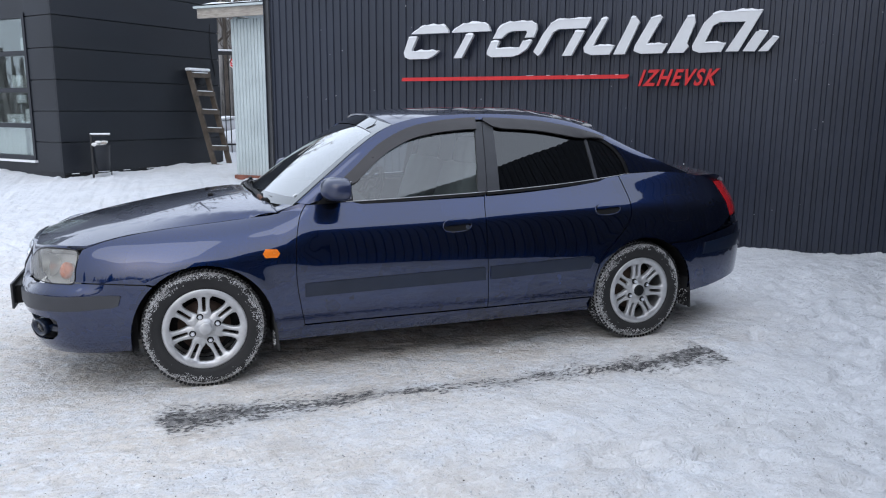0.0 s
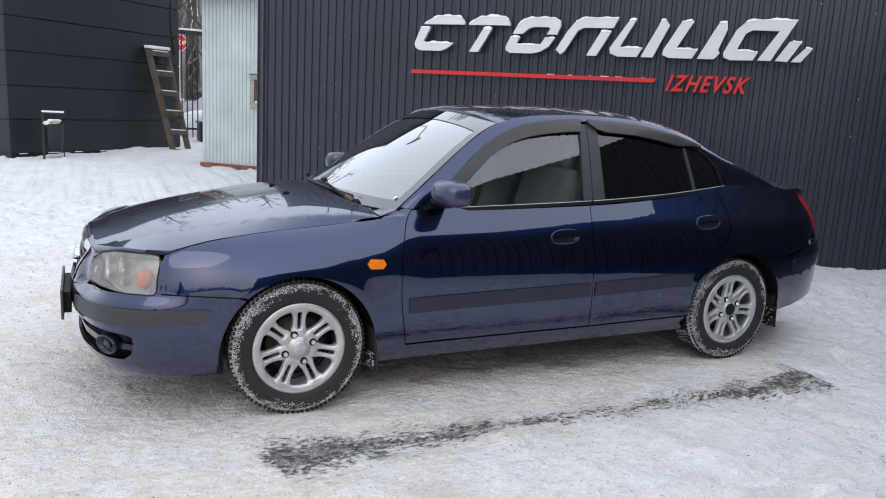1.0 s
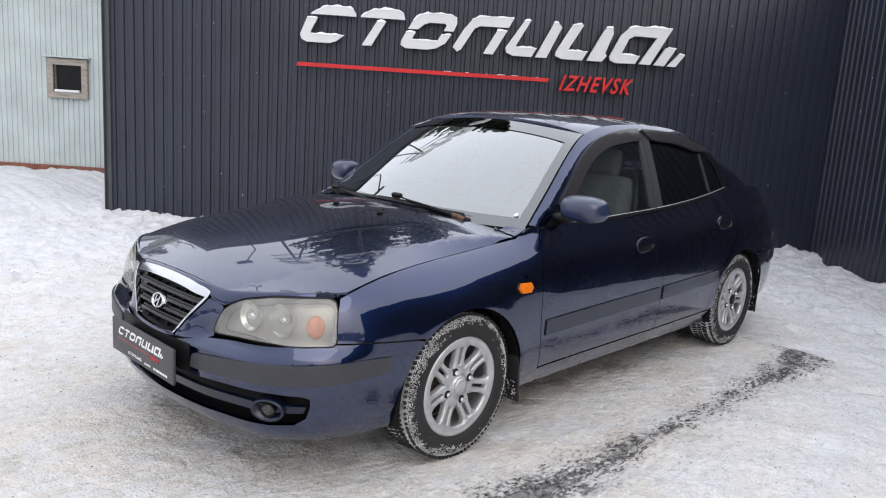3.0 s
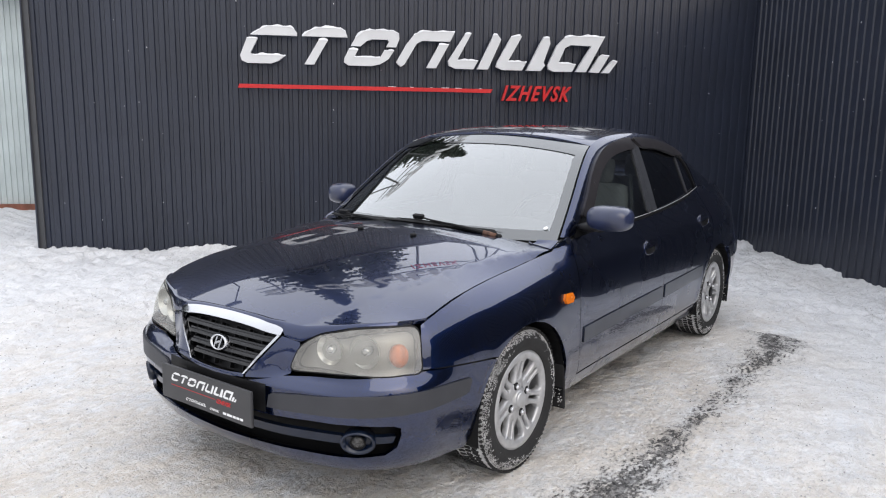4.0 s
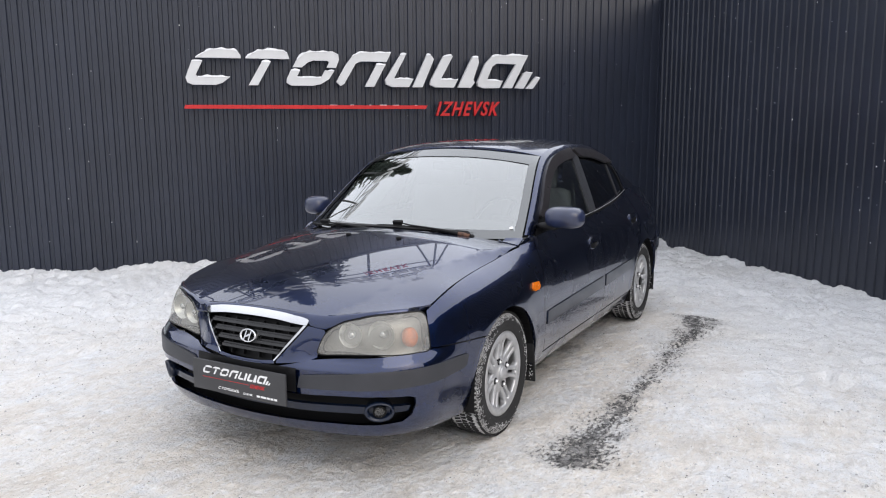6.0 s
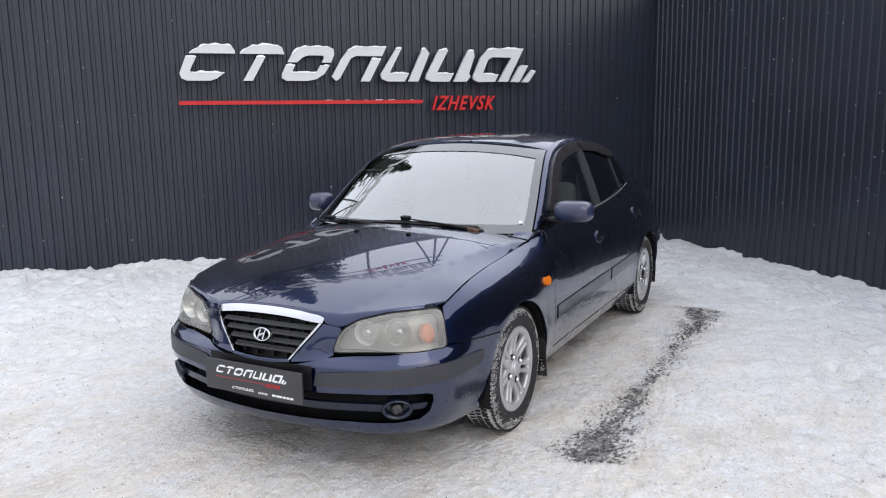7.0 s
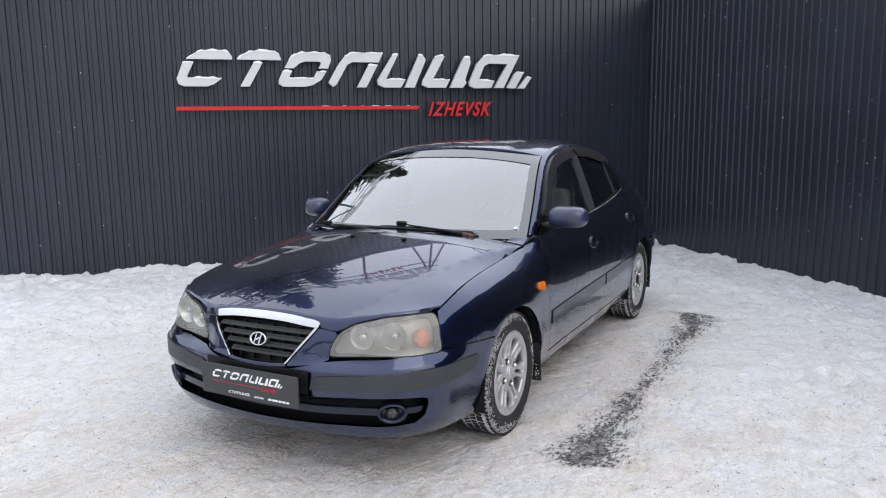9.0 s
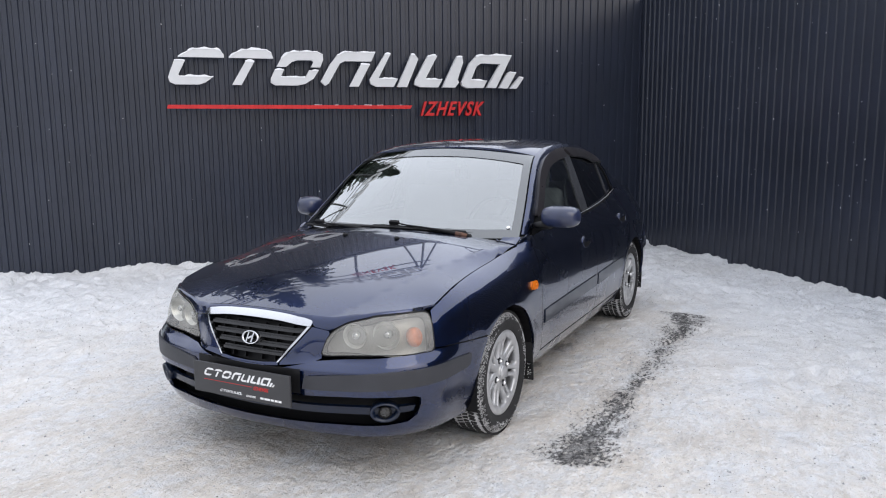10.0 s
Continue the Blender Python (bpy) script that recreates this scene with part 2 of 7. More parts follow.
    l.new(calc("ADD", 0.55, calc("MULTIPLY", mid, 0.3)), p.inputs["Roughness"])
    p.inputs["Specular IOR Level"].default_value = 0.35
    h0 = calc("ADD", calc("ADD", calc("MULTIPLY", mid, 0.06), calc("MULTIPLY", fine, calc("ADD", 0.014, calc("MULTIPLY", sand, 0.016)))), calc("ADD", calc("ADD", calc("MULTIPLY", grit, 0.010), calc("MULTIPLY", noise_at(8.5, 3, 0.45), 0.045)), calc("MULTIPLY", bare, -0.012)))
    h = calc("ADD", calc("ADD", calc("MULTIPLY", crumbs, 0.005), calc("MULTIPLY", relief_tone, 0.006)), h0)
    b = n.new("ShaderNodeBump")
    b.inputs["Strength"].default_value, b.inputs["Distance"].default_value = 0.85, 1.0
    l.new(h, b.inputs["Height"])
    l.new(b.outputs[0], p.inputs["Normal"])
    return m


M_GROUND = ground_material()
M_GRIT = material("sand_grit", (0.17, 0.145, 0.12), 0.8, vary=0.5, scale=60, fine=0.6)
M_SNOW = material("fresh_snow", (0.83, 0.845, 0.87), 0.7, vary=0.06, bump=0.006, bump_scale=38)
M_DIRTYSNOW = material("dirty_snow", (0.66, 0.66, 0.665), 0.75, vary=0.35, scale=30, bump=0.004, bump_scale=60, fine=0.3)
M_SHEET = material("graphite_steel_sheet", (0.0232, 0.0285, 0.0455), 0.31, vary=0.16, scale=1.4, bump=0.0006, bump_scale=240, spec=0.55, obj_random=0.12, fine=0.12)
M_SIDING = material("graphite_siding", (0.0115, 0.0140, 0.0200), 0.40, vary=0.15, scale=1.1, bump=0.0008, bump_scale=160, obj_random=0.2, fine=0.1)
M_TRIM = material("graphite_trim", (0.06, 0.063, 0.07), 0.45, vary=0.1, bump=0.0004)
M_SHED = material("pale_blue_sheet", (0.53, 0.595, 0.60), 0.45, vary=0.12, scale=2.2, bump=0.0006, bump_scale=120, obj_random=0.08, fine=0.1, tint=(0.43, 0.485, 0.49))
M_RUST = material("red_brown_beam", (0.27, 0.105, 0.07), 0.8, vary=0.3, bump=0.003, bump_scale=50, fine=0.4)
M_GREYWOOD = material("weathered_board", (0.42, 0.38, 0.33), 0.85, vary=0.25, bump=0.003, bump_scale=40, stretch=(1, 1, 6), fine=0.4)
M_BROWNWOOD = material("stained_ladder_wood", (0.105, 0.083, 0.064), 0.8, vary=0.3, bump=0.003, bump_scale=45, fine=0.5)
M_LETTER = material("pale_grey_sign_plastic", (0.68, 0.69, 0.70), 0.45, vary=0.05, bump=0.0004)
M_WHITE = material("white_sign_plastic", (0.86, 0.865, 0.87), 0.4, vary=0.04, bump=0.0004)
M_RED = material("red_sign_plastic", (0.62, 0.018, 0.02), 0.4, vary=0.1, bump=0.0004)
M_DARKRED = material("dark_red_backing", (0.10, 0.012, 0.013), 0.5, vary=0.1)
M_BLACK = material("black_plastic", (0.009, 0.009, 0.010), 0.5, vary=0.2, bump=0.0006, bump_scale=200, spec=0.22)
M_IRON = material("black_painted_iron", (0.018, 0.018, 0.02), 0.5, vary=0.2, bump=0.001)

# ---- ground ----
Q = math.sqrt(0.5)
WALL_S, WALL_D = 6.86, 6.68          # sign wall: x + y = 6.86; side wall: x - y = 6.68
CORNER = ((WALL_S + WALL_D) / 2, (WALL_S - WALL_D) / 2)


def ground_z(x, y):
    z = 0.085 * ease(4.5, 9.0, y) + 0.09 * ease(10.0, 12.0, y)
    v = Vector((x, y, 0))
    inner = 1 - ease(9, 14, max(abs(x - 1), abs(y)))
    z += inner * (0.016 * noise.noise(v * 0.9) + 0.012 * noise.noise(v * 3.1) + 0.005 * noise.noise(v * 8.0))
    soft = ease(2.6, 4.2, x) * (1 - ease(-0.2, 1.2, y)) + ease(1.5, 3.0, y) + 0.6 * (1 - ease(-2.4, -1.7, y))
    soft = min(soft, 1.0)
    z += inner * soft * (0.020 * noise.noise(v * 5.5 + Vector((9, 2, 0))) + 0.010 * noise.noise(v * 12.0))
    # trodden clods with steep edges, and crumbs
    clod = 0.018 * ease(0.02, 0.24, noise.noise(v * 6.1 + Vector((1, 5, 0)))) + 0.010 * ease(0.05, 0.28, noise.noise(v * 13.5))
    z += inner * (0.25 + 1.05 * soft) * clod + inner * (0.004 * noise.noise(v * 21.0) + 0.0025 * noise.noise(v * 37.0))
    # tyre ruts packed flat
    rut = math.exp(-((abs(y) - 0.75) / 0.14) ** 2) * (1 - ease(3.0, 4.0, x))
    z = z * (1 - 0.8 * rut) - 0.004 * rut
    # ploughed snow lying along the two walls
    a, b = (WALL_S - x - y) * Q, (WALL_D - x + y) * Q
    lump = 0.6 + 0.7 * noise.noise(v * 1.3 + Vector((3, 7, 0))) + 0.35 * noise.noise(v * 4.0)
    if b > -0.3:
        z += 0.09 * lump * (1 - ease(-0.05, 0.5 + 0.25 * noise.noise(v * 1.1), a)) * ease(-1.2, 0.1, b + a) * (1 - ease(1.0, 3.2, x) * (1 - ease(5.6, 6.6, x)) * 0.45)
    if a > -0.3:
        z += 0.03 * lump * (1 - ease(-0.05, 0.55 + 0.3 * noise.noise(v * 0.9), b))
    return z


PRINTS = []
rng = random.Random(8)
for k in range(9):
    x, y, a = rng.uniform(2.6, 5.6), rng.uniform(-3.6, -0.9), rng.uniform(0, 6.3)
    for i in range(5):
        side_step = 0.09 if i % 2 else -0.09
        px, py = x + 0.36 * i * math.cos(a) - side_step * math.sin(a), y + 0.36 * i * math.sin(a) + side_step * math.cos(a)
        if abs(py) > 1.05 or px > 4.2:
            PRINTS.append((px, py, a + rng.uniform(-0.2, 0.2)))


def prints_z(x, y):
    z = 0.0
    for px, py, a in PRINTS:
        dx, dy = x - px, y - py
        if dx * dx + dy * dy < 0.09:
            u, v = dx * math.cos(a) + dy * math.sin(a), -dx * math.sin(a) + dy * math.cos(a)
            r = math.hypot(u / 0.145, v / 0.055)
            z += -0.024 * (1 - ease(0.7, 1.1, r)) + 0.008 * math.exp(-(((r - 1.35) / 0.25) ** 2))
    return z


def axis(lo, hi, step, far):
    inner = list(np.arange(lo, hi + step / 2, step))
    out, d, a, b = [], step, lo, hi
    left, right = [], []
    while a > -far:
        d *= 1.35
        a, b = a - d, b + d
        left.append(a)
        right.append(b)
    return left[::-1] + inner + right


gx, gy = axis(-4.6, 6.9, 0.025, 700), axis(-4.2, 5.6, 0.025, 700)
g_verts = [(x, y, ground_z(x, y) + prints_z(x, y)) for y in gy for x in gx]
g_n = len(gx)
g_faces = [(j * g_n + i, j * g_n + i + 1, (j + 1) * g_n + i + 1, (j + 1) * g_n + i) for j in range(len(gy) - 1) for i in range(g_n - 1)]
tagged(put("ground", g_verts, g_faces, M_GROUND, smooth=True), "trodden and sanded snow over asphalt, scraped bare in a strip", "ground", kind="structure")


def scatter(name, count, size, flat, mat, label, seed, spread):
    """Many small loose lumps lying on the ground."""
    rng = random.Random(seed)
    verts, faces = [], []
    made = 0
    while made < count:
        x, y = rng.uniform(-4.4, 5.2), rng.uniform(-4.2, 3.6)
        if x + y > 6.6 or x - y > 6.5 or (-0.9 < x < 3.7 and -0.70 < y < 0.9) or rng.random() > spread(x, y):
            continue
        made += 1
        s = size[0] + (size[1] - size[0]) * rng.random() ** 3
        z = ground_z(x, y) + prints_z(x, y)
        b, a = len(verts), rng.uniform(0, 6.3)
        ring = [(s * rng.uniform(0.6, 1.2) * math.cos(a + k * 2.1), s * rng.uniform(0.6, 1.2) * math.sin(a + k * 2.1)) for k in range(3)]
        verts += [(x + u, y + v, z - 0.3 * s) for u, v in ring] + [(x + u * 0.5, y + v * 0.5, z + s * flat) for u, v in ring]
        faces += [(b, b + 1, b + 4, b + 3), (b + 1, b + 2, b + 5, b + 4), (b + 2, b, b + 3, b + 5), (b + 3, b + 4, b + 5)]
    return tagged(put(name, verts, faces, mat), label, "ground", kind="stuff")


def patchy(x, y):
    return clamp(0.35 + 1.3 * noise.noise(Vector((x * 0.9, y * 1.3, 4))))


scatter("grit", 7000, (0.0020, 0.0060), 0.45, M_GRIT, "brown sand grit strewn over trodden snow", 31, lambda x, y: patchy(x, y) * (1 - 0.75 * ease(1.6, 3.4, x)))
scatter("snow_crumbs", 6500, (0.0035, 0.012), 0.5, M_DIRTYSNOW, "loose crumbs of snow on the ground", 32, lambda x, y: clamp(0.3 + 1.2 * noise.noise(Vector((x * 1.4, y * 1.4, 9)))))


# ---- corrugated walls ----
def ribbed_sheet(name, p0, along, out, width, z0, z1, pitch, depth, mat, parent, flat=0.50, slope=0.08):
    """One profiled steel sheet, from p0 along a wall, ribs standing out."""
    prof, u = [], 0.0
    k = max(1, round(width / pitch))
    for i in range(k):
        s = i * pitch
        prof += [(s, 0), (s + pitch * (1 - flat - 2 * slope), 0), (s + pitch * (1 - flat - slope), depth), (s + pitch * (1 - slope), depth)]
    prof.append((k * pitch, 0))
    verts, faces = [], []
    for z in (z0, z1):
        for s, d in prof:
            verts.append((p0[0] + along[0] * s + out[0] * d, p0[1] + along[1] * s + out[1] * d, z))
    for z in (z0, z1):
        for s, d in prof:
            verts.append((p0[0] + along[0] * s + out[0] * (d - 0.003), p0[1] + along[1] * s + out[1] * (d - 0.003), z))
    n = len(prof)
    for i in range(n - 1):
        faces += [(i, i + 1, n + i + 1, n + i), (2 * n + i + 1, 2 * n + i, 3 * n + i, 3 * n + i + 1), (i, 2 * n + i, 2 * n + i + 1, i + 1), (n + i, n + i + 1, 3 * n + i + 1, 3 * n + i)]
    return put(name, verts, faces, mat, parent)


def ribbed_wall(name, p0, along, out, length, z0, z1, pitch, depth, mat, per_sheet, label, thick=0.16):
    m = Matrix(((along[0], -out[0], 0, p0[0]), (along[1], -out[1], 0, p0[1]), (0, 0, 1, 0), (0, 0, 0, 1)))
    wall = part(name, box((length / 2, thick / 2 + 0.004, (z0 + z1) / 2), (length, thick, z1 - z0)), mat)
    wall.data.transform(m)
    tagged(wall, label, "wall", kind="structure")
    s = 0.0
    while s < length - 0.01:
        w = min(per_sheet * pitch, length - s)
        k = max(1, round(w / pitch))
        ribbed_sheet("sheet", (p0[0] + along[0] * s, p0[1] + along[1] * s), along, out, k * pitch, z0, z1, pitch, depth, mat, wall)
        s += k * pitch
    return wall


WALL_TOP = 3.43
LEFT_END = (1.19, WALL_S - 1.19)
ribbed_wall("wall_sign_side", LEFT_END, (Q, -Q), (-Q, -Q), (CORNER[0] - LEFT_END[0]) / Q, -0.05, WALL_TOP, 0.103, 0.016, M_SHEET, 10,
                        "dark graphite corrugated steel wall behind the parked car")
side_wall = ribbed_wall("wall_yard_side", CORNER, (-Q, -Q), (-Q, Q), 100 * 0.103, -0.05, 3.14, 0.103, 0.014, M_SHEET, 10,
                        "dark graphite corrugated steel wall meeting the sign wall")
ribbed_wall("wall_return", (LEFT_END[0] + 2.4 * Q, LEFT_END[1] + 2.4 * Q), (-Q, -Q), (-Q, Q), 2.38, 0.0, WALL_TOP, 0.103, 0.016, M_SHEET, 10,
                       "dark graphite corrugated steel end of the sign wall", 0.12)


def wall_piece(name, u, z, s, mat, label):
    c = (LEFT_END[0] + u * Q - 0.02 * Q, LEFT_END[1] - u * Q - 0.02 * Q, z)
    return tagged(part(name, box(c, s, Matrix.Rotation(radians(-45), 4, "Z"), 0.004), mat), label, "trim", kind="structure")


wall_piece("trim_corner", 0.02, (WALL_TOP - 0.05) / 2, (0.07, 0.05, WALL_TOP), M_TRIM, "folded graphite steel corner strip")
wall_piece("trim_coping", (CORNER[0] - LEFT_END[0]) / Q / 2, WALL_TOP + 0.02, ((CORNER[0] - LEFT_END[0]) / Q, 0.24, 0.04), M_TRIM, "graphite steel coping on the wall")


# flecks of blown snow sticking to the sheets
rng = random.Random(77)
verts, faces = [], []
for i in range(110):
    if i % 2:
        u, z = rng.uniform(0.2, 7.6), rng.uniform(0.3, 3.0)
        c = Vector((LEFT_END[0] + u * Q - 0.018 * Q, LEFT_END[1] - u * Q - 0.018 * Q, z))
        e = Vector((Q, -Q, 0))
    else:
        u, z = rng.uniform(0.1, 4.5), rng.uniform(0.4, 2.9)
        c = Vector((CORNER[0] - u * Q - 0.016 * Q, CORNER[1] - u * Q + 0.016 * Q, z))
        e = Vector((-Q, -Q, 0))
    out = Vector((-Q, -Q, 0)) if i % 2 else Vector((-Q, Q, 0))
    r, h = rng.uniform(0.0025, 0.007), rng.uniform(0.003, 0.010)
    k = len(verts)
    verts += [c - e * r, c + Vector((0, 0, -h)), c + e * r, c + Vector((0, 0, h)), c + out * 0.005]
    faces += [(k, k + 1, k + 4), (k + 1, k + 2, k + 4), (k + 2, k + 3, k + 4), (k + 3, k, k + 4)]
tagged(put("snow_flecks", verts, faces, M_SNOW), "flecks of blown snow on the dark sheet walls", "snow", kind="stuff")


# ---- sign on the wall ----
def on_sign(u, v, w):
    """u along the sign from its left end, v height, w back into the wall."""
    return Vector((2.546 + u * Q + w * Q, 4.104 - u * Q + w * Q, v))


GLYPHS = [
    ([(0.14, 0.21), (0.24, 0.27), (0.31, 0.30), (0.52, 0.30), (0.58, 0.28), (0.61, 0.24), (0.61, 0.21)],
     [(0.10, 0.175), (0.21, 0.175), (0.135, 0.03), (0.155, 0.01), (0.49, 0.01), (0.41, -0.05), (0.34, -0.075), (0.10, -0.075), (0.045, -0.05), (0.03, 0.0)]),
    ([(0.66, 0.21), (0.74, 0.27), (0.82, 0.30), (1.06, 0.30), (1.11, 0.27), (1.13, 0.21)],
     [(0.83, 0.175), (0.925, 0.175), (0.78, -0.075), (0.68, -0.075)]),
    ([(1.16, 0.125), (1.21, 0.21), (1.30, 0.28), (1.39, 0.295), (1.61, 0.295), (1.67, 0.265), (1.675, 0.21), (1.64, 0.125), (1.535, 0.125), (1.565, 0.18), (1.55, 0.20), (1.39, 0.20), (1.33, 0.18), (1.265, 0.125)],
     [(1.14, 0.09), (1.24, 0.09), (1.20, 0.015), (1.47, 0.015), (1.515, 0.09), (1.62, 0.09), (1.56, 0.0), (1.47, -0.055), (1.38, -0.075), (1.14, -0.075), (1.09, -0.045), (1.095, 0.0)]),
    ([(1.69, -0.075), (1.64, -0.03), (1.75, 0.16), (1.83, 0.26), (1.93, 0.30), (2.27, 0.30), (2.22, 0.20), (1.92, 0.20), (1.86, 0.17), (1.73, -0.05)],
     [(2.10, 0.165), (2.205, 0.165), (2.07, -0.08), (1.965, -0.08)]),
    ([(2.38, 0.28), (2.45, 0.29), (2.30, 0.01), (2.53, 0.01), (2.48, -0.08), (2.28, -0.08), (2.21, -0.05), (2.20, 0.0)],
     [(2.69, 0.28), (2.74, 0.29), (2.78, 0.24), (2.64, -0.08), (2.52, -0.08), (2.67, 0.23)]),
    ([(2.89, 0.27), (2.99, 0.29), (3.01, 0.28), (2.86, 0.01), (3.07, 0.01), (3.02, -0.08), (2.80, -0.08), (2.73, -0.05), (2.74, 0.0)],
     [(3.25, 0.27), (3.32, 0.27), (3.33, 0.21), (3.26, 0.01), (3.28, -0.02), (3.23, -0.08), (3.07, -0.08), (3.21, 0.20)]),
    ([(3.32, -0.06), (3.31, -0.02), (3.41, 0.20), (3.49, 0.28), (3.58, 0.30), (3.95, 0.30), (3.75, -0.08), (3.63, -0.08), (3.80, 0.20), (3.56, 0.205), (3.50, 0.17), (3.43, 0.01), (3.63, 0.0), (3.59, -0.08), (3.38, -0.085)],),
    ([(3.79, -0.08), (3.90, 0.10), (3.93, 0.11), (4.01, 0.10), (3.90, -0.085)],
     [(3.93, -0.085), (4.05, 0.05), (4.11, 0.04), (4.02, -0.085)]),
]
SIGN_Z = 2.08


def snow_cap(edge, parent):
    """Snow lying on the upper edges of a letter: a ragged ridge over each level run."""
    bm = bmesh.new()
    for (u0, v0), (u1, v1) in edge:
        n = max(3, int(abs(u1 - u0) / 0.025))
        rows = []
        for i in range(n + 1):
            t = i / n
            u, v = u0 + (u1 - u0) * t, v0 + (v1 - v0) * t + SIGN_Z
            h = 0.004 + 0.024 * (0.5 + noise.noise(Vector((u * 14, v0 * 9, 2)))) * math.sin(math.pi * min(1, max(0.12, t * 1.0 if t < 0.5 else 1 - t) * 3) / 2)
            h = max(0.003, h)
            rows.append([bm.verts.new(on_sign(u, v - 0.004, -0.004)), bm.verts.new(on_sign(u, v + h * 0.75, -0.002)), bm.verts.new(on_sign(u, v + h, 0.02)), bm.verts.new(on_sign(u, v + 0.001, 0.05))])
        for a, b in zip(rows, rows[1:]):
            for k in range(3):
                bm.faces.new((a[k], b[k], b[k + 1], a[k + 1]))
    return tagged(part("snow", bm, M_SNOW, parent, "ragged snow cap", True), kind="stuff")


wall_sign = new("wall_sign")
tagged(wall_sign, "white raised letter shapes with a red underline on a corrugated wall", "sign")
for strokes in GLYPHS:
    letter = None
    tops = []
    bm_all = bmesh.new()
    for outline in strokes:
        bm = plate_of([(u, v + SIGN_Z) for u, v in outline], on_sign, 0.05)
        me = bpy.data.meshes.new("stroke")
        bm.to_mesh(me)
        bm.free()
        bm_all.from_mesh(me)
        bpy.data.meshes.remove(me)
        k = len(outline)
        area = sum(outline[i][0] * outline[(i + 1) % k][1] - outline[(i + 1) % k][0] * outline[i][1] for i in range(k))
        for i in range(k):
            (u0, v0), (u1, v1) = outline[i], outline[(i + 1) % k]
            if area > 0:
                (u0, v0), (u1, v1) = (u1, v1), (u0, v0)
            if u1 - u0 > 0.045 and abs(v1 - v0) < 0.8 * (u1 - u0):
                tops.append(((u0, v0), (u1, v1)))
    letter = part("letter", bm_all, M_LETTER, wall_sign)
    if tops:
        snow_cap(tops, letter)
    # stand-offs that carry the letter
    for outline in strokes:
        bm = bmesh.new()
        cu, cv = sum(p[0] for p in outline) / len(outline), sum(p[1] for p in outline) / len(outline)
        u, v = min(outline, key=lambda q: abs(q[0] - cu) + abs(q[1] - cv))
        u, v = u * 0.9 + cu * 0.1, v * 0.9 + cv * 0.1
        tube(bm, [on_sign(u, v + SIGN_Z, 0.045), on_sign(u, v + SIGN_Z, 0.145)], 0.012, 6)
        part("standoff", bm, M_TRIM, letter)
underline = part("underline", plate_of([(0.0, 1.752), (2.675, 1.752), (2.70, 1.792), (0.012, 1.792)], on_sign, 0.04), M_RED, wall_sign, "red underline bar")
for u in (0.3, 1.3, 2.4):
    part("standoff", tube(bmesh.new(), [on_sign(u, 1.772, 0.035), on_sign(u, 1.772, 0.145)], 0.010, 6), M_TRIM, underline)
bm = bmesh.new()
u = 0.1
rng = random.Random(5)
while u < 2.6:
    w = rng.uniform(0.02, 0.09)
    if u > 1.5:
        m_ = on_sign(u + w / 2, 1.7955, 0.020)
        add_box(bm, m_, (w, 0.024, rng.uniform(0.004, 0.008)), Matrix.Rotation(radians(-45), 4, "Z"))
    u += w + rng.uniform(0.02, 0.3)
tagged(part("snow", bm, M_SNOW, underline), kind="stuff")


def lettering(name, text, size, mat, parent, m, extrude=0.01, shear=0.0, width=1.0, offset=0.0, spacing=1.0):
    cu = bpy.data.curves.new(name, "FONT")
    cu.body, cu.size, cu.extrude, cu.shear, cu.align_x, cu.offset, cu.space_character = text, size, extrude, shear, "LEFT", offset, spacing
    tmp = new(name, cu)
    bpy.context.view_layer.update()
    me = bpy.data.meshes.new_from_object(tmp.evaluated_get(bpy.context.evaluated_depsgraph_get()))
    bpy.data.objects.remove(tmp)
    w = max(v.co.x for v in me.vertices) - min(v.co.x for v in me.vertices)
    me.transform(Matrix.Diagonal((width / w, 1, 1, 1)))
    me.materials.clear()
    me.materials.append(mat)
    ob = new(name, me)
    ob.parent = parent
    me.transform(m)
    return ob


SIGN_M = Matrix(((Q, 0, -Q, 0), (-Q, 0, -Q, 0), (0, 1, 0, 0), (0, 0, 0, 1)))
lettering("city_lettering", "IZHEVSK", 0.225, M_RED, wall_sign, Matrix.Translation(on_sign(2.79, 1.678, 0.0)) @ SIGN_M, 0.012, 0.42, 0.80, 0.0055, 1.22)
lettering("backing", "IZHEVSK", 0.225, M_DARKRED, wall_sign, Matrix.Translation(on_sign(2.79, 1.676, 0.03)) @ SIGN_M, 0.012, 0.42, 0.81, 0.008, 1.22)


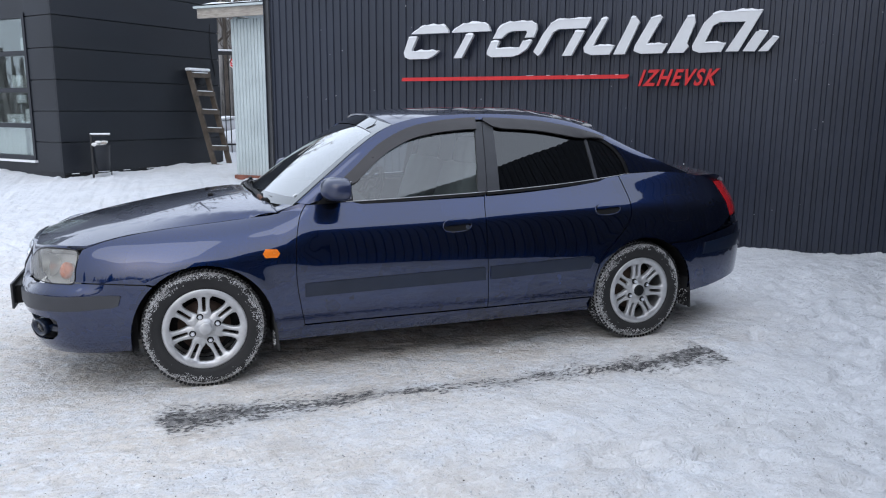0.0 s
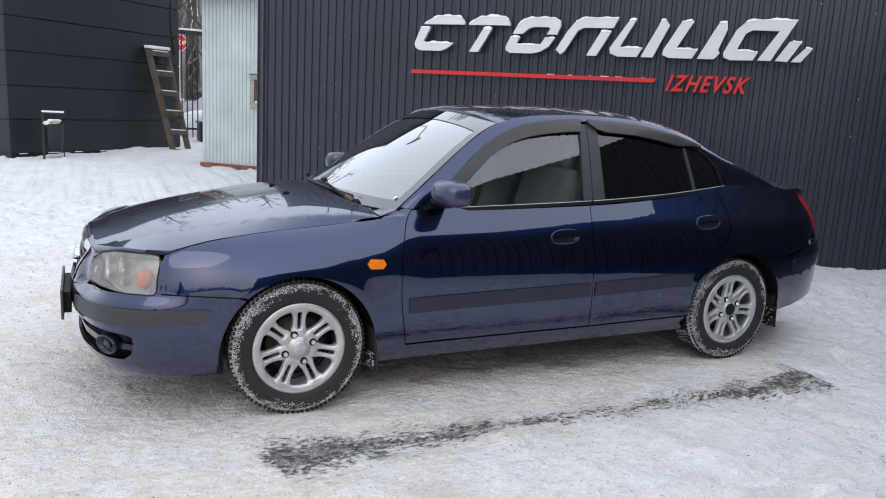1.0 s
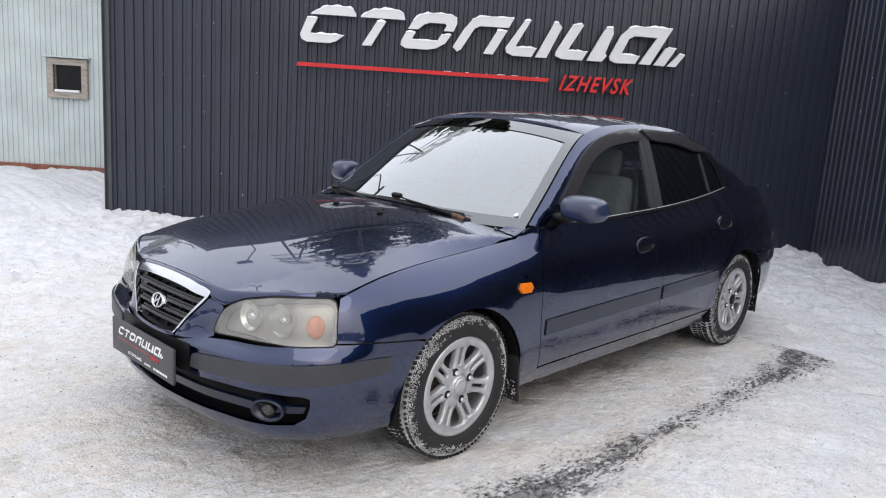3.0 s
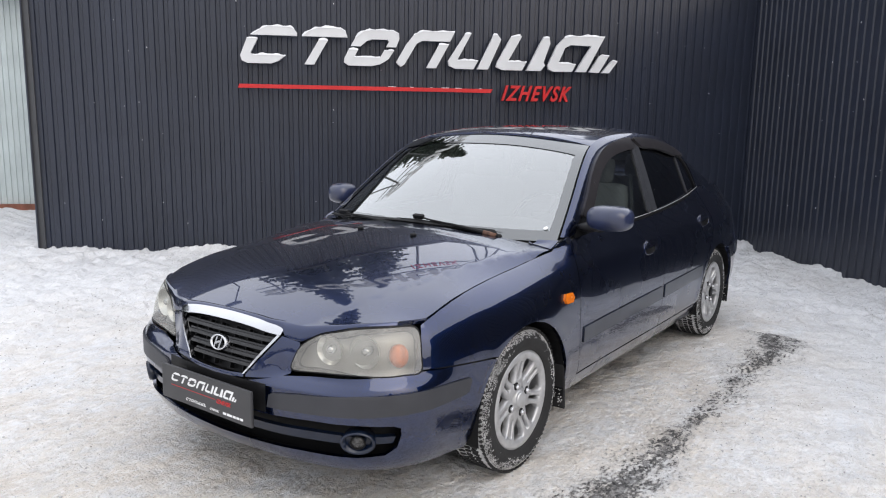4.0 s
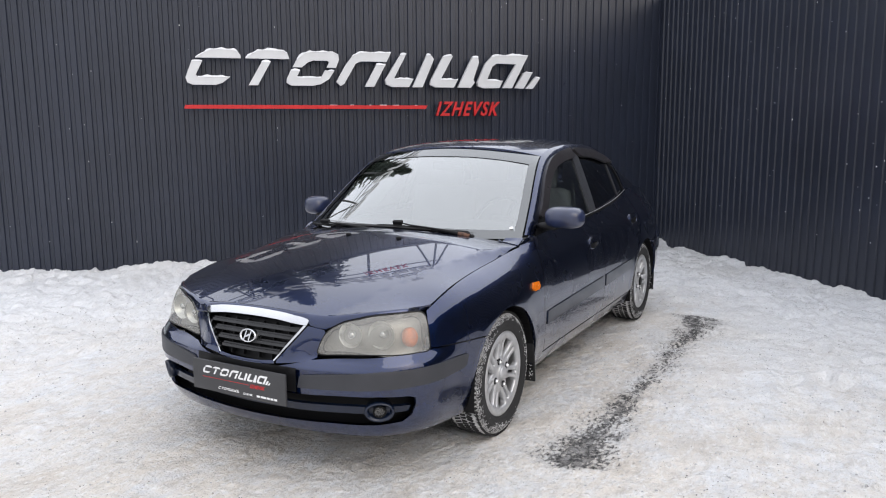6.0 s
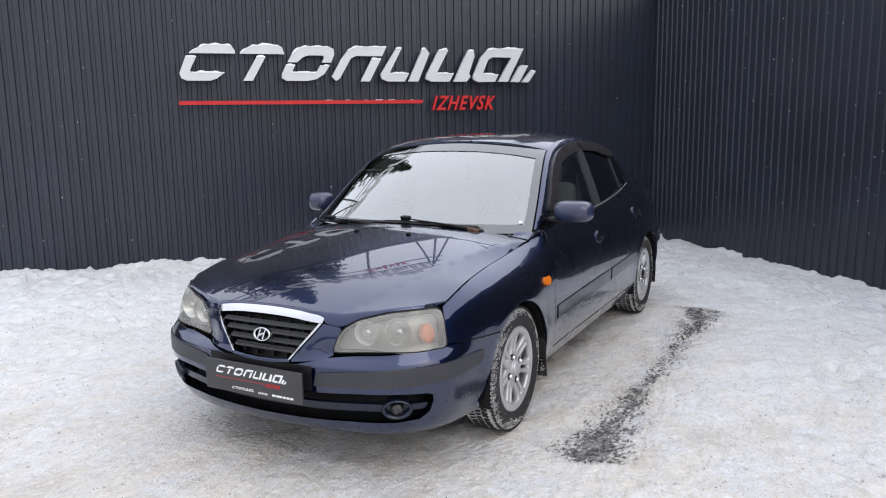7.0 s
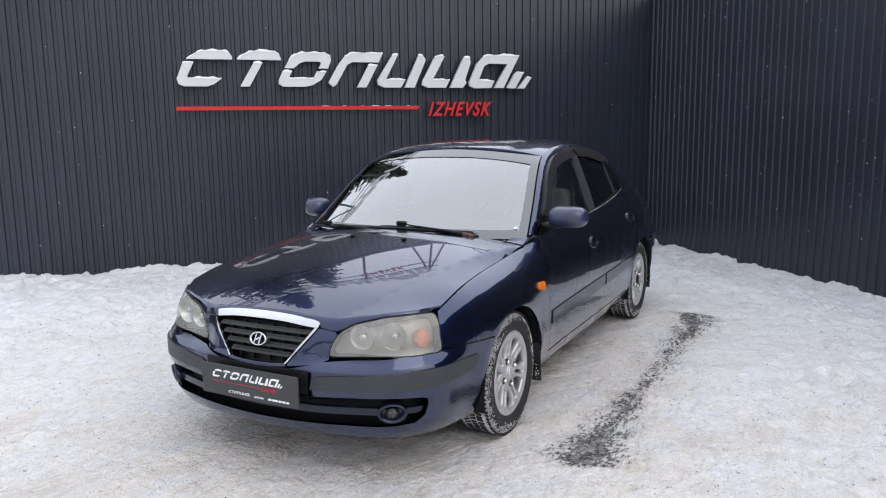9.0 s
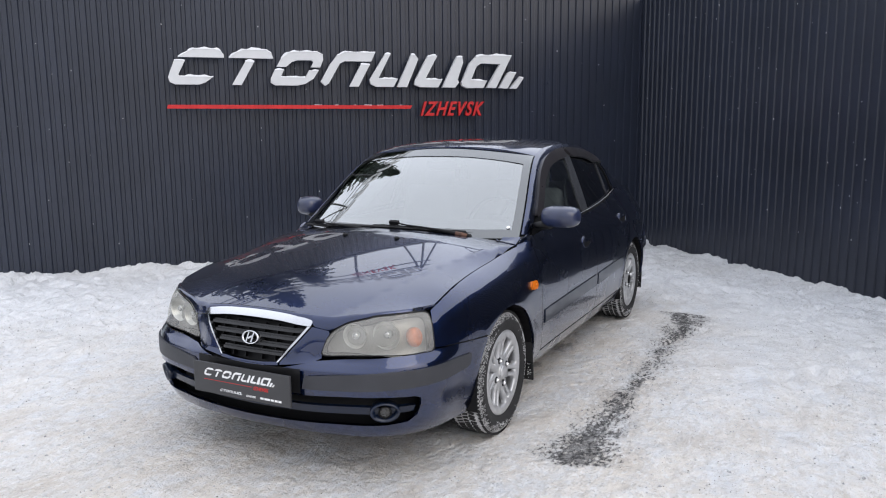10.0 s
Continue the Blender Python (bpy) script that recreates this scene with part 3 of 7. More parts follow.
# ---- floodlights on arms over the sign ----
M_LAMPGLASS = material("floodlight_glass", (0.5, 0.5, 0.5), 0.1, vary=0.05)
for u, lean in ((-1.2, -0.12), (3.62, 0.10), (4.9, 0.05)):
    flood = new("floodlight")
    bm = tube(bmesh.new(), [on_sign(u, WALL_TOP - 0.3, 0.12), on_sign(u, WALL_TOP + 0.10, 0.10), on_sign(u, WALL_TOP + 0.36, 0.04), on_sign(u + lean * 0.3, WALL_TOP + 0.42, -0.10), on_sign(u + lean, WALL_TOP + 0.56, -0.80)], 0.016, 6)
    part("arm", bm, M_IRON, flood)
    head = part("lamp_head", box(on_sign(u + lean, WALL_TOP + 0.52, -0.86), (0.24, 0.10, 0.16), Matrix.Rotation(radians(-45), 4, "Z") @ Matrix.Rotation(radians(-35), 4, "X"), 0.01), M_IRON, flood)
    part("glass", box(on_sign(u + lean, WALL_TOP + 0.495, -0.82), (0.20, 0.02, 0.12), Matrix.Rotation(radians(-45), 4, "Z") @ Matrix.Rotation(radians(-35), 4, "X"), 0.003), M_LAMPGLASS, head)
    tagged(flood, "small black floodlight on a bent arm above the wall", "floodlight", "floodlights over the sign")


# ---- second sign, standing on a steel frame above the wall ----
ROOF_Z = 4.83


def on_roof(u, v, w):
    return on_sign(u - 1.15, v, w + 0.36)


roof_sign = new("roof_sign")
tagged(roof_sign, "white letter shapes and red lettering on a steel roof frame", "sign")
for strokes in GLYPHS:
    bm_all = bmesh.new()
    for outline in strokes:
        bm = plate_of([(u, v + ROOF_Z) for u, v in outline], on_roof, 0.06)
        me = bpy.data.meshes.new("stroke")
        bm.to_mesh(me)
        bm.free()
        bm_all.from_mesh(me)
        bpy.data.meshes.remove(me)
    part("letter", bm_all, M_LETTER, roof_sign)
lettering("city_lettering", "IZHEVSK", 0.225, M_RED, roof_sign, Matrix.Translation(on_roof(2.79, ROOF_Z - 0.402, 0.0)) @ SIGN_M, 0.02, 0.42, 0.80, 0.003, 1.22)
for v in (ROOF_Z - 0.10, ROOF_Z + 0.16, ROOF_Z - 0.31):
    part("rail", tube(bmesh.new(), [on_roof(-0.05, v, 0.085), on_roof(4.25, v, 0.085)], 0.018, 6), M_IRON, roof_sign)
for u in (0.35, 1.50, 2.92, 4.10):
    part("post", tube(bmesh.new(), [on_roof(u, WALL_TOP - 0.4, 0.12), on_roof(u, ROOF_Z + 0.2, 0.12)], 0.024, 6), M_IRON, roof_sign)
for u0, u1 in ((3.66, 4.06), (4.40, 4.12), (0.9, 0.4)):
    part("strut", tube(bmesh.new(), [on_roof(u0, WALL_TOP - 0.1, 0.10), on_roof(u1, ROOF_Z + 0.05, 0.12)], 0.022, 6), M_IRON, roof_sign)

# ---- shed with pale sheets ----
SHED_S = 10.97
SH0 = (1.07, SHED_S - 1.07)
shed = ribbed_wall("shed", (SH0[0], SH0[1]), (Q, -Q), (-Q, -Q), 3.42, 0.20, 3.01, 0.075, 0.013, M_SHED, 8, "pale blue corrugated steel shed with a snowy lean-to roof", 0.12)
shed["category"] = "shed"
del shed["kind"]


def on_shed(u, v, w):
    return Vector((SH0[0] + u * Q + w * Q, SH0[1] - u * Q + w * Q, v))


def shed_box(name, u, v, w, s, mat, label="", bevel=0.006, parent=None):
    return part(name, box(on_shed(u, v, w), s, Matrix.Rotation(radians(-45), 4, "Z"), bevel), mat, parent or shed, label)


shed_box("plinth", 1.71, 0.12, 0.0, (3.42, 0.16, 0.17), M_RUST, "red-brown plinth beam")
shed_box("side_wall", 0.06, 1.63, 1.3, (0.10, 2.5, 2.86), M_SHED)
shed_box("fascia", 1.5, 3.10, -0.28, (4.0, 0.05, 0.17), M_GREYWOOD, "weathered grey fascia board")
shed_box("roof", 1.5, 3.205, 1.0, (4.1, 2.7, 0.04), M_SHED, "thin corrugated roof sheet")
bm = bmesh.new()
cells = {}
for i in range(45):
    for j in range(16):
        u, w = -0.54 + i * 0.093, -0.36 + j * 0.17
        e = min(i, 44 - i, 3) / 3 * min(j + 0.4, 15 - j, 2) / 2
        cells[i, j] = bm.verts.new(on_shed(u, 3.228 + 0.10 * min(1, e) * (0.8 + 0.5 * noise.noise(Vector((u * 2, w * 2, 1)))), w))
for i in range(44):
    for j in range(15):
        bm.faces.new((cells[i, j], cells[i + 1, j], cells[i + 1, j + 1], cells[i, j + 1]))
part("snow", bm, M_SNOW, shed, "snow lying on the roof", True)
win = shed_box("window", 1.29, 1.47, -0.02, (0.42, 0.02, 0.42), M_BLACK, "small dark window with a weathered frame")
for du, dv, s in ((-0.245, 0, (0.085, 0.06, 0.56)), (0.245, 0, (0.085, 0.06, 0.56)), (0, -0.235, (0.42, 0.06, 0.09)), (0, 0.235, (0.42, 0.06, 0.09))):
    shed_box("frame", 1.29 + du, 1.47 + dv, -0.035, s, M_GREYWOOD, parent=win)
shed_box("drip_cap", 1.29, 1.775, -0.05, (0.66, 0.10, 0.025), M_SHED, parent=win)
shed_box("mullion", 1.12, 1.47, -0.04, (0.03, 0.03, 0.38), M_BROWNWOOD, parent=win)
shed_box("sill_snow", 1.29, 1.295, -0.06, (0.36, 0.05, 0.035), M_SNOW, bevel=0.012, parent=win)

# ---- dark panelled building ----
BC = (-1.93, 10.47)
BA = radians(40)
B1, B2 = (math.cos(BA), math.sin(BA)), (-math.sin(BA), math.cos(BA))     # along the yard face; along the window face


def on_b(s, r, z):
    """s along the yard face from the near corner, r along the window face."""
    return Vector((BC[0] + B1[0] * s + B2[0] * r, BC[1] + B1[1] * s + B2[1] * r, z))


building = new("office_building")
tagged(building, "dark graphite office building clad in wide horizontal panels", "building")
MB = Matrix.Rotation(BA, 4, "Z")


def b_box(name, s0, s1, r0, r1, z0, z1, mat, label="", parent=None, bevel=0.0):
    return part(name, box(on_b((s0 + s1) / 2, (r0 + r1) / 2, (z0 + z1) / 2), (s1 - s0, r1 - r0, z1 - z0), MB, bevel), mat, parent or building, label)


M_ROOM = material("pale_room_wall", (0.6, 0.6, 0.57), 0.8, vary=0.1)
W0, W1, WZ0, WZ1 = 0.76, 3.2, 0.46, 3.1
wall_b = b_box("wall", 0.02, 3.84, 0.02, 0.2, 0.1, 4.0, M_SIDING)
b_box("wall", 3.64, 3.84, 0.2, 7.0, 0.1, 4.0, M_SIDING)
b_box("wall", 0.02, 0.2, 0.2, W0, 0.1, 4.0, M_SIDING)
b_box("wall", 0.02, 0.2, W1, 7.0, 0.1, 4.0, M_SIDING)
b_box("wall", 0.02, 0.2, W0, W1, 0.1, WZ0, M_SIDING)
b_box("wall", 0.02, 0.2, W0, W1, WZ1, 4.0, M_SIDING)
b_box("wall", 0.2, 3.64, 6.8, 7.0, 0.1, 4.0, M_ROOM)
b_box("floor", 0.2, 3.64, 0.2, 6.8, 0.1, 0.2, M_ROOM)
b_box("roof", -0.05, 3.92, -0.05, 7.05, 4.0, 4.12, M_SIDING, "flat roof with a metal edge")
b_box("snow", -0.03, 3.90, -0.03, 7.0, 4.124, 4.22, M_SNOW, "roof snow", None, 0.03)
b_box("plinth", 0.03, 3.83, 0.03, 0.25, -0.05, 0.27, M_IRON, "black plinth")
z = 0.243
# base course of dark blocks under the cladding
for i in range(7):
    b_box("base_block", 0.02 + i * 0.55, 0.545 + i * 0.55, -0.004, 0.018, 0.02, 0.222 - 0.008 * (i % 3), M_BLACK, "", wall_b, 0.006)
    b_box("snow", 0.15 + i * 0.55, 0.30 + i * 0.55 + 0.09 * (i % 2), -0.016, 0.010, 0.222, 0.236, M_SNOW, "", wall_b, 0.005)
heights = [0.557] * 6 + [0.41]
for h in heights:
    b_box("panel", -0.012, 3.85, -0.016, 0.016, z + 0.011, z + h - 0.011, M_SIDING, "", wall_b, 0.005)
    r0 = 0.020
    for a, b in ((r0, W0 - 0.004), (W1 + 0.004, 7.0)) if z < WZ1 and z + h > WZ0 else ((r0, 7.0),):
        b_box("panel", -0.012, 0.016, a, b, z + 0.009, z + h - 0.009, M_SIDING, "", wall_b, 0.005)
    z += h

# ---- car: materials ----
def paint_material():
    m = material("navy_metallic_paint", (0.0024, 0.0145, 0.0720), 0.27, metal=1.0, vary=0.12, scale=3.0, coat=1.0, spec=0.12)
    p = m.node_tree.nodes["Principled BSDF"]
    p.inputs["Coat IOR"].default_value = 1.76
    n, l = m.node_tree.nodes, m.node_tree.links
    t, b, co = n.new("ShaderNodeTexNoise"), n.new("ShaderNodeBump"), n.new("ShaderNodeTexCoord")
    t.inputs["Scale"].default_value = 420
    b.inputs["Strength"].default_value, b.inputs["Distance"].default_value = 0.05, 0.0004
    l.new(co.outputs["Object"], t.inputs["Vector"])
    l.new(t.outputs["Fac"], b.inputs["Height"])
    l.new(b.outputs[0], p.inputs["Normal"])
    # dried salt film: soft blotches that dull the gloss
    s, r = n.new("ShaderNodeTexNoise"), n.new("ShaderNodeMapRange")
    s.inputs["Scale"].default_value, s.inputs["Detail"].default_value = 4.5, 8
    r.inputs["From Min"].default_value, r.inputs["From Max"].default_value = 0.45, 0.8
    r.inputs["To Min"].default_value, r.inputs["To Max"].default_value = 0.008, 0.035
    l.new(co.outputs["Object"], s.inputs["Vector"])
    l.new(s.outputs["Fac"], r.inputs["Value"])
    l.new(r.outputs[0], p.inputs["Coat Roughness"])
    return m


def glass_material(name, through_color, mirror=0.1, gain=1.0):
    m = bpy.data.materials.new(name)
    m.use_nodes = True
    n, l = m.node_tree.nodes, m.node_tree.links
    n.remove(n["Principled BSDF"])
    a, g, mix, f, k = n.new("ShaderNodeBsdfTransparent"), n.new("ShaderNodeBsdfGlossy"), n.new("ShaderNodeMixShader"), n.new("ShaderNodeFresnel"), n.new("ShaderNodeMath")
    a.inputs["Color"].default_value = (*through_color, 1)
    g.inputs["Color"].default_value, g.inputs["Roughness"].default_value = (0.95, 0.97, 0.97, 1), 0.012
    f.inputs["IOR"].default_value = 1.52
    k.operation, k.use_clamp = "MULTIPLY_ADD", True
    k.inputs[1].default_value, k.inputs[2].default_value = gain, mirror
    l.new(f.outputs[0], k.inputs[0])
    l.new(k.outputs[0], mix.inputs[0])
    l.new(a.outputs[0], mix.inputs[1])
    l.new(g.outputs[0], mix.inputs[2])
    l.new(mix.outputs[0], n["Material Output"].inputs["Surface"])
    return m


def lens_material(name, color, cover):
    """Hazed clear plastic."""
    m = material(name, color, 0.15, vary=0.30, scale=9, coat=1.0)
    n, l, p = m.node_tree.nodes, m.node_tree.links, m.node_tree.nodes["Principled BSDF"]
    t, mix = n.new("ShaderNodeBsdfTransparent"), n.new("ShaderNodeMixShader")
    t.inputs["Color"].default_value = (0.92, 0.92, 0.88, 1)
    mix.inputs[0].default_value = cover
    l.new(t.outputs[0], mix.inputs[1])
    l.new(p.outputs[0], mix.inputs[2])
    l.new(mix.outputs[0], n["Material Output"].inputs["Surface"])
    return m


M_PAINT = paint_material()
M_WSCREEN = glass_material("windscreen_glass", (0.74, 0.80, 0.78), 0.27, 1.6)
M_GLASS = glass_material("door_glass", (0.84, 0.90, 0.89), 0.075, 1.2)
M_TINT = glass_material("tinted_glass", (0.02, 0.02, 0.022), 0.04, 1.1)
M_LENS = lens_material("hazed_headlight_plastic", (0.60, 0.592, 0.565), 0.36)
M_FOGGLASS = lens_material("fog_lamp_glass", (0.2, 0.2, 0.2), 0.3)
M_CHROME = material("chrome", (0.75, 0.76, 0.78), 0.14, metal=1.0, vary=0.05)
M_SILVER = material("reflector_silver", (0.93, 0.93, 0.91), 0.30, metal=1.0, vary=0.08)
M_HOUSING = material("lamp_housing", (0.44, 0.435, 0.42), 0.35, metal=0.4, vary=0.1)
M_ALLOY = material("dull_alloy", (0.60, 0.605, 0.615), 0.36, metal=0.6, vary=0.14, scale=16, bump=0.0004, bump_scale=180, fine=0.12)
M_DISC = material("rusty_brake", (0.11, 0.075, 0.06), 0.6, metal=0.4, vary=0.35, scale=20)
M_RUSTY = material("worn_rusty_steel", (0.16, 0.075, 0.045), 0.6, vary=0.5, scale=60, bump=0.001, bump_scale=150)
M_RUBBER = material("tyre_rubber", (0.018, 0.018, 0.019), 0.75, vary=0.2, bump=0.001, bump_scale=120, fine=0.3)
M_AMBER = material("amber_plastic", (0.85, 0.20, 0.01), 0.25, vary=0.12, scale=30, coat=0.5)
M_BULB = material("dull_amber_bowl", (0.85, 0.19, 0.02), 0.35, vary=0.3, scale=40)
M_TAIL = material("red_lamp_plastic", (0.45, 0.012, 0.016), 0.2, vary=0.15, scale=25, coat=0.7)
M_STRIP = material("grey_rubbing_strip", (0.038, 0.040, 0.048), 0.5, vary=0.12, bump=0.0006, bump_scale=260)
M_SMOKE = material("smoked_visor_plastic", (0.030, 0.027, 0.029), 0.30, vary=0.2, coat=0.3)
M_PILLAR = material("dull_grey_pillar_cover", (0.043, 0.046, 0.054), 0.42, vary=0.15, bump=0.0005, bump_scale=240)
M_DSTRIP = material("dull_blue_rubbing_strip", (0.006, 0.012, 0.030), 0.32, vary=0.15, coat=0.75, spec=0.15)
M_CLOTH = material("grey_seat_cloth", (0.23, 0.245, 0.25), 0.9, vary=0.15, bump=0.001, bump_scale=300)
M_DASH = material("grey_dashboard_plastic", (0.085, 0.087, 0.09), 0.7, vary=0.1, bump=0.0006, bump_scale=260)
M_PLATE = material("dark_grey_plate", (0.045, 0.046, 0.05), 0.4, vary=0.08)
M_SALT = material("salted_underside", (0.07, 0.068, 0.068), 0.9, vary=0.35, bump=0.003, bump_scale=70, fine=0.4)

# ---- car: body surface ----
# The car stands along x, nose to -x, front axle at x = 0, middle line at y = 0; h is the half-width.
ctl = [(-0.909, -0.20), (-0.919, 0.0), (-0.909, 0.20), (-0.883, 0.38), (-0.823, 0.550), (-0.720, 0.676), (-0.578, 0.766), (-0.42, 0.817), (-0.25, 0.842), (0.0, 0.855),
       (0.35, 0.853), (0.9, 0.849), (1.6, 0.851), (2.3, 0.854), (2.61, 0.855), (2.95, 0.838), (3.25, 0.785), (3.45, 0.69), (3.56, 0.53), (3.61, 0.28), (3.62, 0.0), (3.61, -0.28)]
plan = np.array(spline(ctl, 24))[24:-24]
arc = np.concatenate([[0], np.cumsum(np.hypot(*np.diff(plan, axis=0).T))])
arc = arc - np.interp(-0.30, plan[:240, 0], arc[:240]) - 0.30
A0, A9 = float(arc[0]), float(arc[-1])
front = plan[:, 0] < 0.0


def a_of_h(h):
    """Arc place on the front end where the half-width is h."""
    return float(np.interp(h, plan[front, 1], arc[front]))


def plan_at(a):
    x, h = float(np.interp(a, arc, plan[:, 0])), float(np.interp(a, arc, plan[:, 1]))
    d = 0.012
    tx = float(np.interp(a + d, arc, plan[:, 0]) - np.interp(a - d, arc, plan[:, 0]))
    th = float(np.interp(a + d, arc, plan[:, 1]) - np.interp(a - d, arc, plan[:, 1]))
    if a < A0 + d:
        tx *= (a - A0) / d if a > A0 else 0
    k = math.hypot(tx, th) or 1
    return x, h, th / k, -tx / k


low = [(0.17, 0.10), (0.21, 0.052), (0.26, 0.026), (0.33, 0.009), (0.42, 0.0)]
O_CENTRE = curve(*low, (0.50, 0.0), (0.54, 0.012), (0.58, 0.020), (0.62, 0.030), (0.66, 0.042), (0.70, 0.060), (0.74, 0.10))
O_MID = curve(*low, (0.50, 0.0), (0.525, 0.022), (0.55, 0.048), (0.60, 0.050), (0.66, 0.062), (0.70, 0.080), (0.74, 0.12))
O_EDGE = curve((0.17, 0.085), (0.21, 0.034), (0.26, 0.002), (0.33, -0.020), (0.42, -0.030), (0.51, -0.030), (0.54, -0.020), (0.567, 0.006), (0.62, 0.015), (0.66, 0.026), (0.71, 0.048), (0.75, 0.078))
low_side = [(0.17, 0.085), (0.21, 0.062), (0.24, 0.045), (0.28, 0.028), (0.34, 0.014), (0.42, 0.005), (0.50, 0.001), (0.57, 0.0)]
O_SIDE = curve(*low_side, (0.60, 0.0005), (0.66, 0.005), (0.72, 0.014), (0.77, 0.0240), (0.795, 0.031), (0.82, 0.043), (0.88, 0.074), (0.94, 0.105), (1.02, 0.152), (1.08, 0.20))
O_REAR = curve(*low_side, (0.60, 0.001), (0.66, 0.006), (0.72, 0.015), (0.79, 0.029), (0.825, 0.040), (0.86, 0.061), (0.90, 0.087), (0.94, 0.112), (1.02, 0.160), (1.08, 0.20))
O_FLANK = curve((0.17, 0.085), (0.21, 0.055), (0.26, 0.030), (0.33, 0.010), (0.42, 0.0), (0.54, 0.0), (0.80, 0.0))


O_WING = curve((0.0, 0.0), (0.25, 0.006), (0.40, 0.025), (0.51, 0.070), (0.62, 0.165), (0.72, 0.285), (0.80, 0.405), (0.86, 0.525), (0.91, 0.655), (0.95, 0.785), (0.98, 0.900), (1.0, 0.985), (1.02, 1.12))


def soft(f, w):
    """f with its bends eased over about w."""
    return lambda z: (f(z - 2 * w) + 2 * f(z - w) + 3 * f(z) + 2 * f(z + w) + f(z + 2 * w)) / 9


O_SIDE, O_REAR, O_EDGE = soft(O_SIDE, 0.012), soft(O_REAR, 0.012), soft(O_EDGE, 0.012)
O_WING = soft(O_WING, 0.012)
HOOD_Z = curve((-0.82, 0.40), (-0.79, 0.45), (-0.72, 0.61), (-0.64, 0.70), (-0.563, 0.740), (-0.407, 0.784), (-0.142, 0.818), (0.134, 0.842), (0.394, 0.872), (0.60, 0.902))
HOOD_IN = curve((-0.563, 0.058), (-0.4, 0.104), (-0.2, 0.137), (0.0, 0.149), (0.2, 0.146), (0.39, 0.130), (0.6, 0.10))


def inset(a, z):
    if a < -0.40:
        h = float(np.interp(a, arc, plan[:, 1]))
        w1, w2 = ease(0.22, 0.34, h), ease(0.42, 0.72, h)
        o = O_CENTRE(z) * (1 - w1) + O_MID(z) * w1
        o = o * (1 - w2) + O_EDGE(z) * w2
        k = ease(-0.68, -0.42, a)
        if k == 0:
            return o
    else:
        o, k = 0.0, 1.0
    if a < 0.62:
        zt = HOOD_Z(max(a, -0.6))
        s = clamp((z - (zt - 0.35)) / 0.35, 0, 1.01)
        f = O_FLANK(z) + HOOD_IN(max(a, -0.563)) * O_WING(s)
        d = ease(0.36, 0.62, a)
        f = f * (1 - d) + O_SIDE(z) * d
    else:
        d = ease(1.1, 2.3, a)
        f = O_SIDE(z) * (1 - d) + O_REAR(z) * d
    # lips round the wheel openings
    for cx in (0.0, 2.61):
        r = math.hypot(a - cx, z - 0.295)
        f -= 0.004 * math.exp(-(((r - 0.360) / 0.045) ** 2)) * (1 if z > 0.2 else 0)
    return o * (1 - k) + f * k


def skin(a, z):
    """The outer skin below the glass, on the h > 0 side."""
    x, h, nx, nh = plan_at(a)
    o = inset(a, z)
    return Vector((x + nx * o, h + nh * o, z))


GLASS_W = curve((0.45, 0.722), (1.0, 0.744), (1.6, 0.748), (2.1, 0.735), (2.6, 0.700), (3.0, 0.655), (3.2, 0.62))


def upper(x, z):
    """Glass, pillars and roof rail."""
    roll = max(0.0, 1 - (RAIL_Z(x) - z) / 0.05)       # the rail rolls over towards the roof and the screen
    return Vector((x, GLASS_W(x) - 0.34 * (z - 0.95) - 0.12 * (z - 0.95) ** 2 - 0.016 * roll * roll * ease(3.0, 2.6, x), z))


DOORTOP = [(0.62, 0.935), (0.79, 1.068), (0.945, 1.20), (1.075, 1.275), (1.21, 1.322), (1.41, 1.352), (1.62, 1.362), (1.94, 1.348), (2.165, 1.316), (2.34, 1.276), (2.45, 1.236), (2.525, 1.180), (2.572, 1.112), (2.594, 1.045), (2.597, 1.026)]
RAIL = [(0.50, 0.925), (0.69, 1.075), (0.86, 1.207), (1.01, 1.303), (1.14, 1.352), (1.31, 1.380), (1.61, 1.394), (1.95, 1.384), (2.20, 1.352), (2.42, 1.285), (2.63, 1.192), (2.86, 1.098), (3.08, 1.015)]
RAIL_Z = curve(*RAIL)
BELT = curve((0.50, 0.915), (1.03, 0.931), (1.57, 0.950), (2.07, 0.979), (2.51, 1.018), (2.7, 1.04))


def hood_edge(x):
    x = max(x, -0.563)
    return float(np.interp(x, plan[: len(plan) // 2, 0], plan[: len(plan) // 2, 1])) - HOOD_IN(x)


HOOD_E = curve((-0.90, 0.712), (-0.80, 0.721), (-0.70, 0.728), (-0.563, 0.740), (-0.407, 0.784), (-0.142, 0.818), (0.134, 0.842), (0.394, 0.872))
RIDGE = curve((-0.86, 0.325), (-0.78, 0.385), (-0.70, 0.425), (-0.55, 0.470), (-0.33, 0.530), (-0.17, 0.574), (0.0, 0.620), (0.15, 0.662), (0.40, 0.722))

RIDGE, HOOD_E = soft(RIDGE, 0.05), soft(HOOD_E, 0.05)


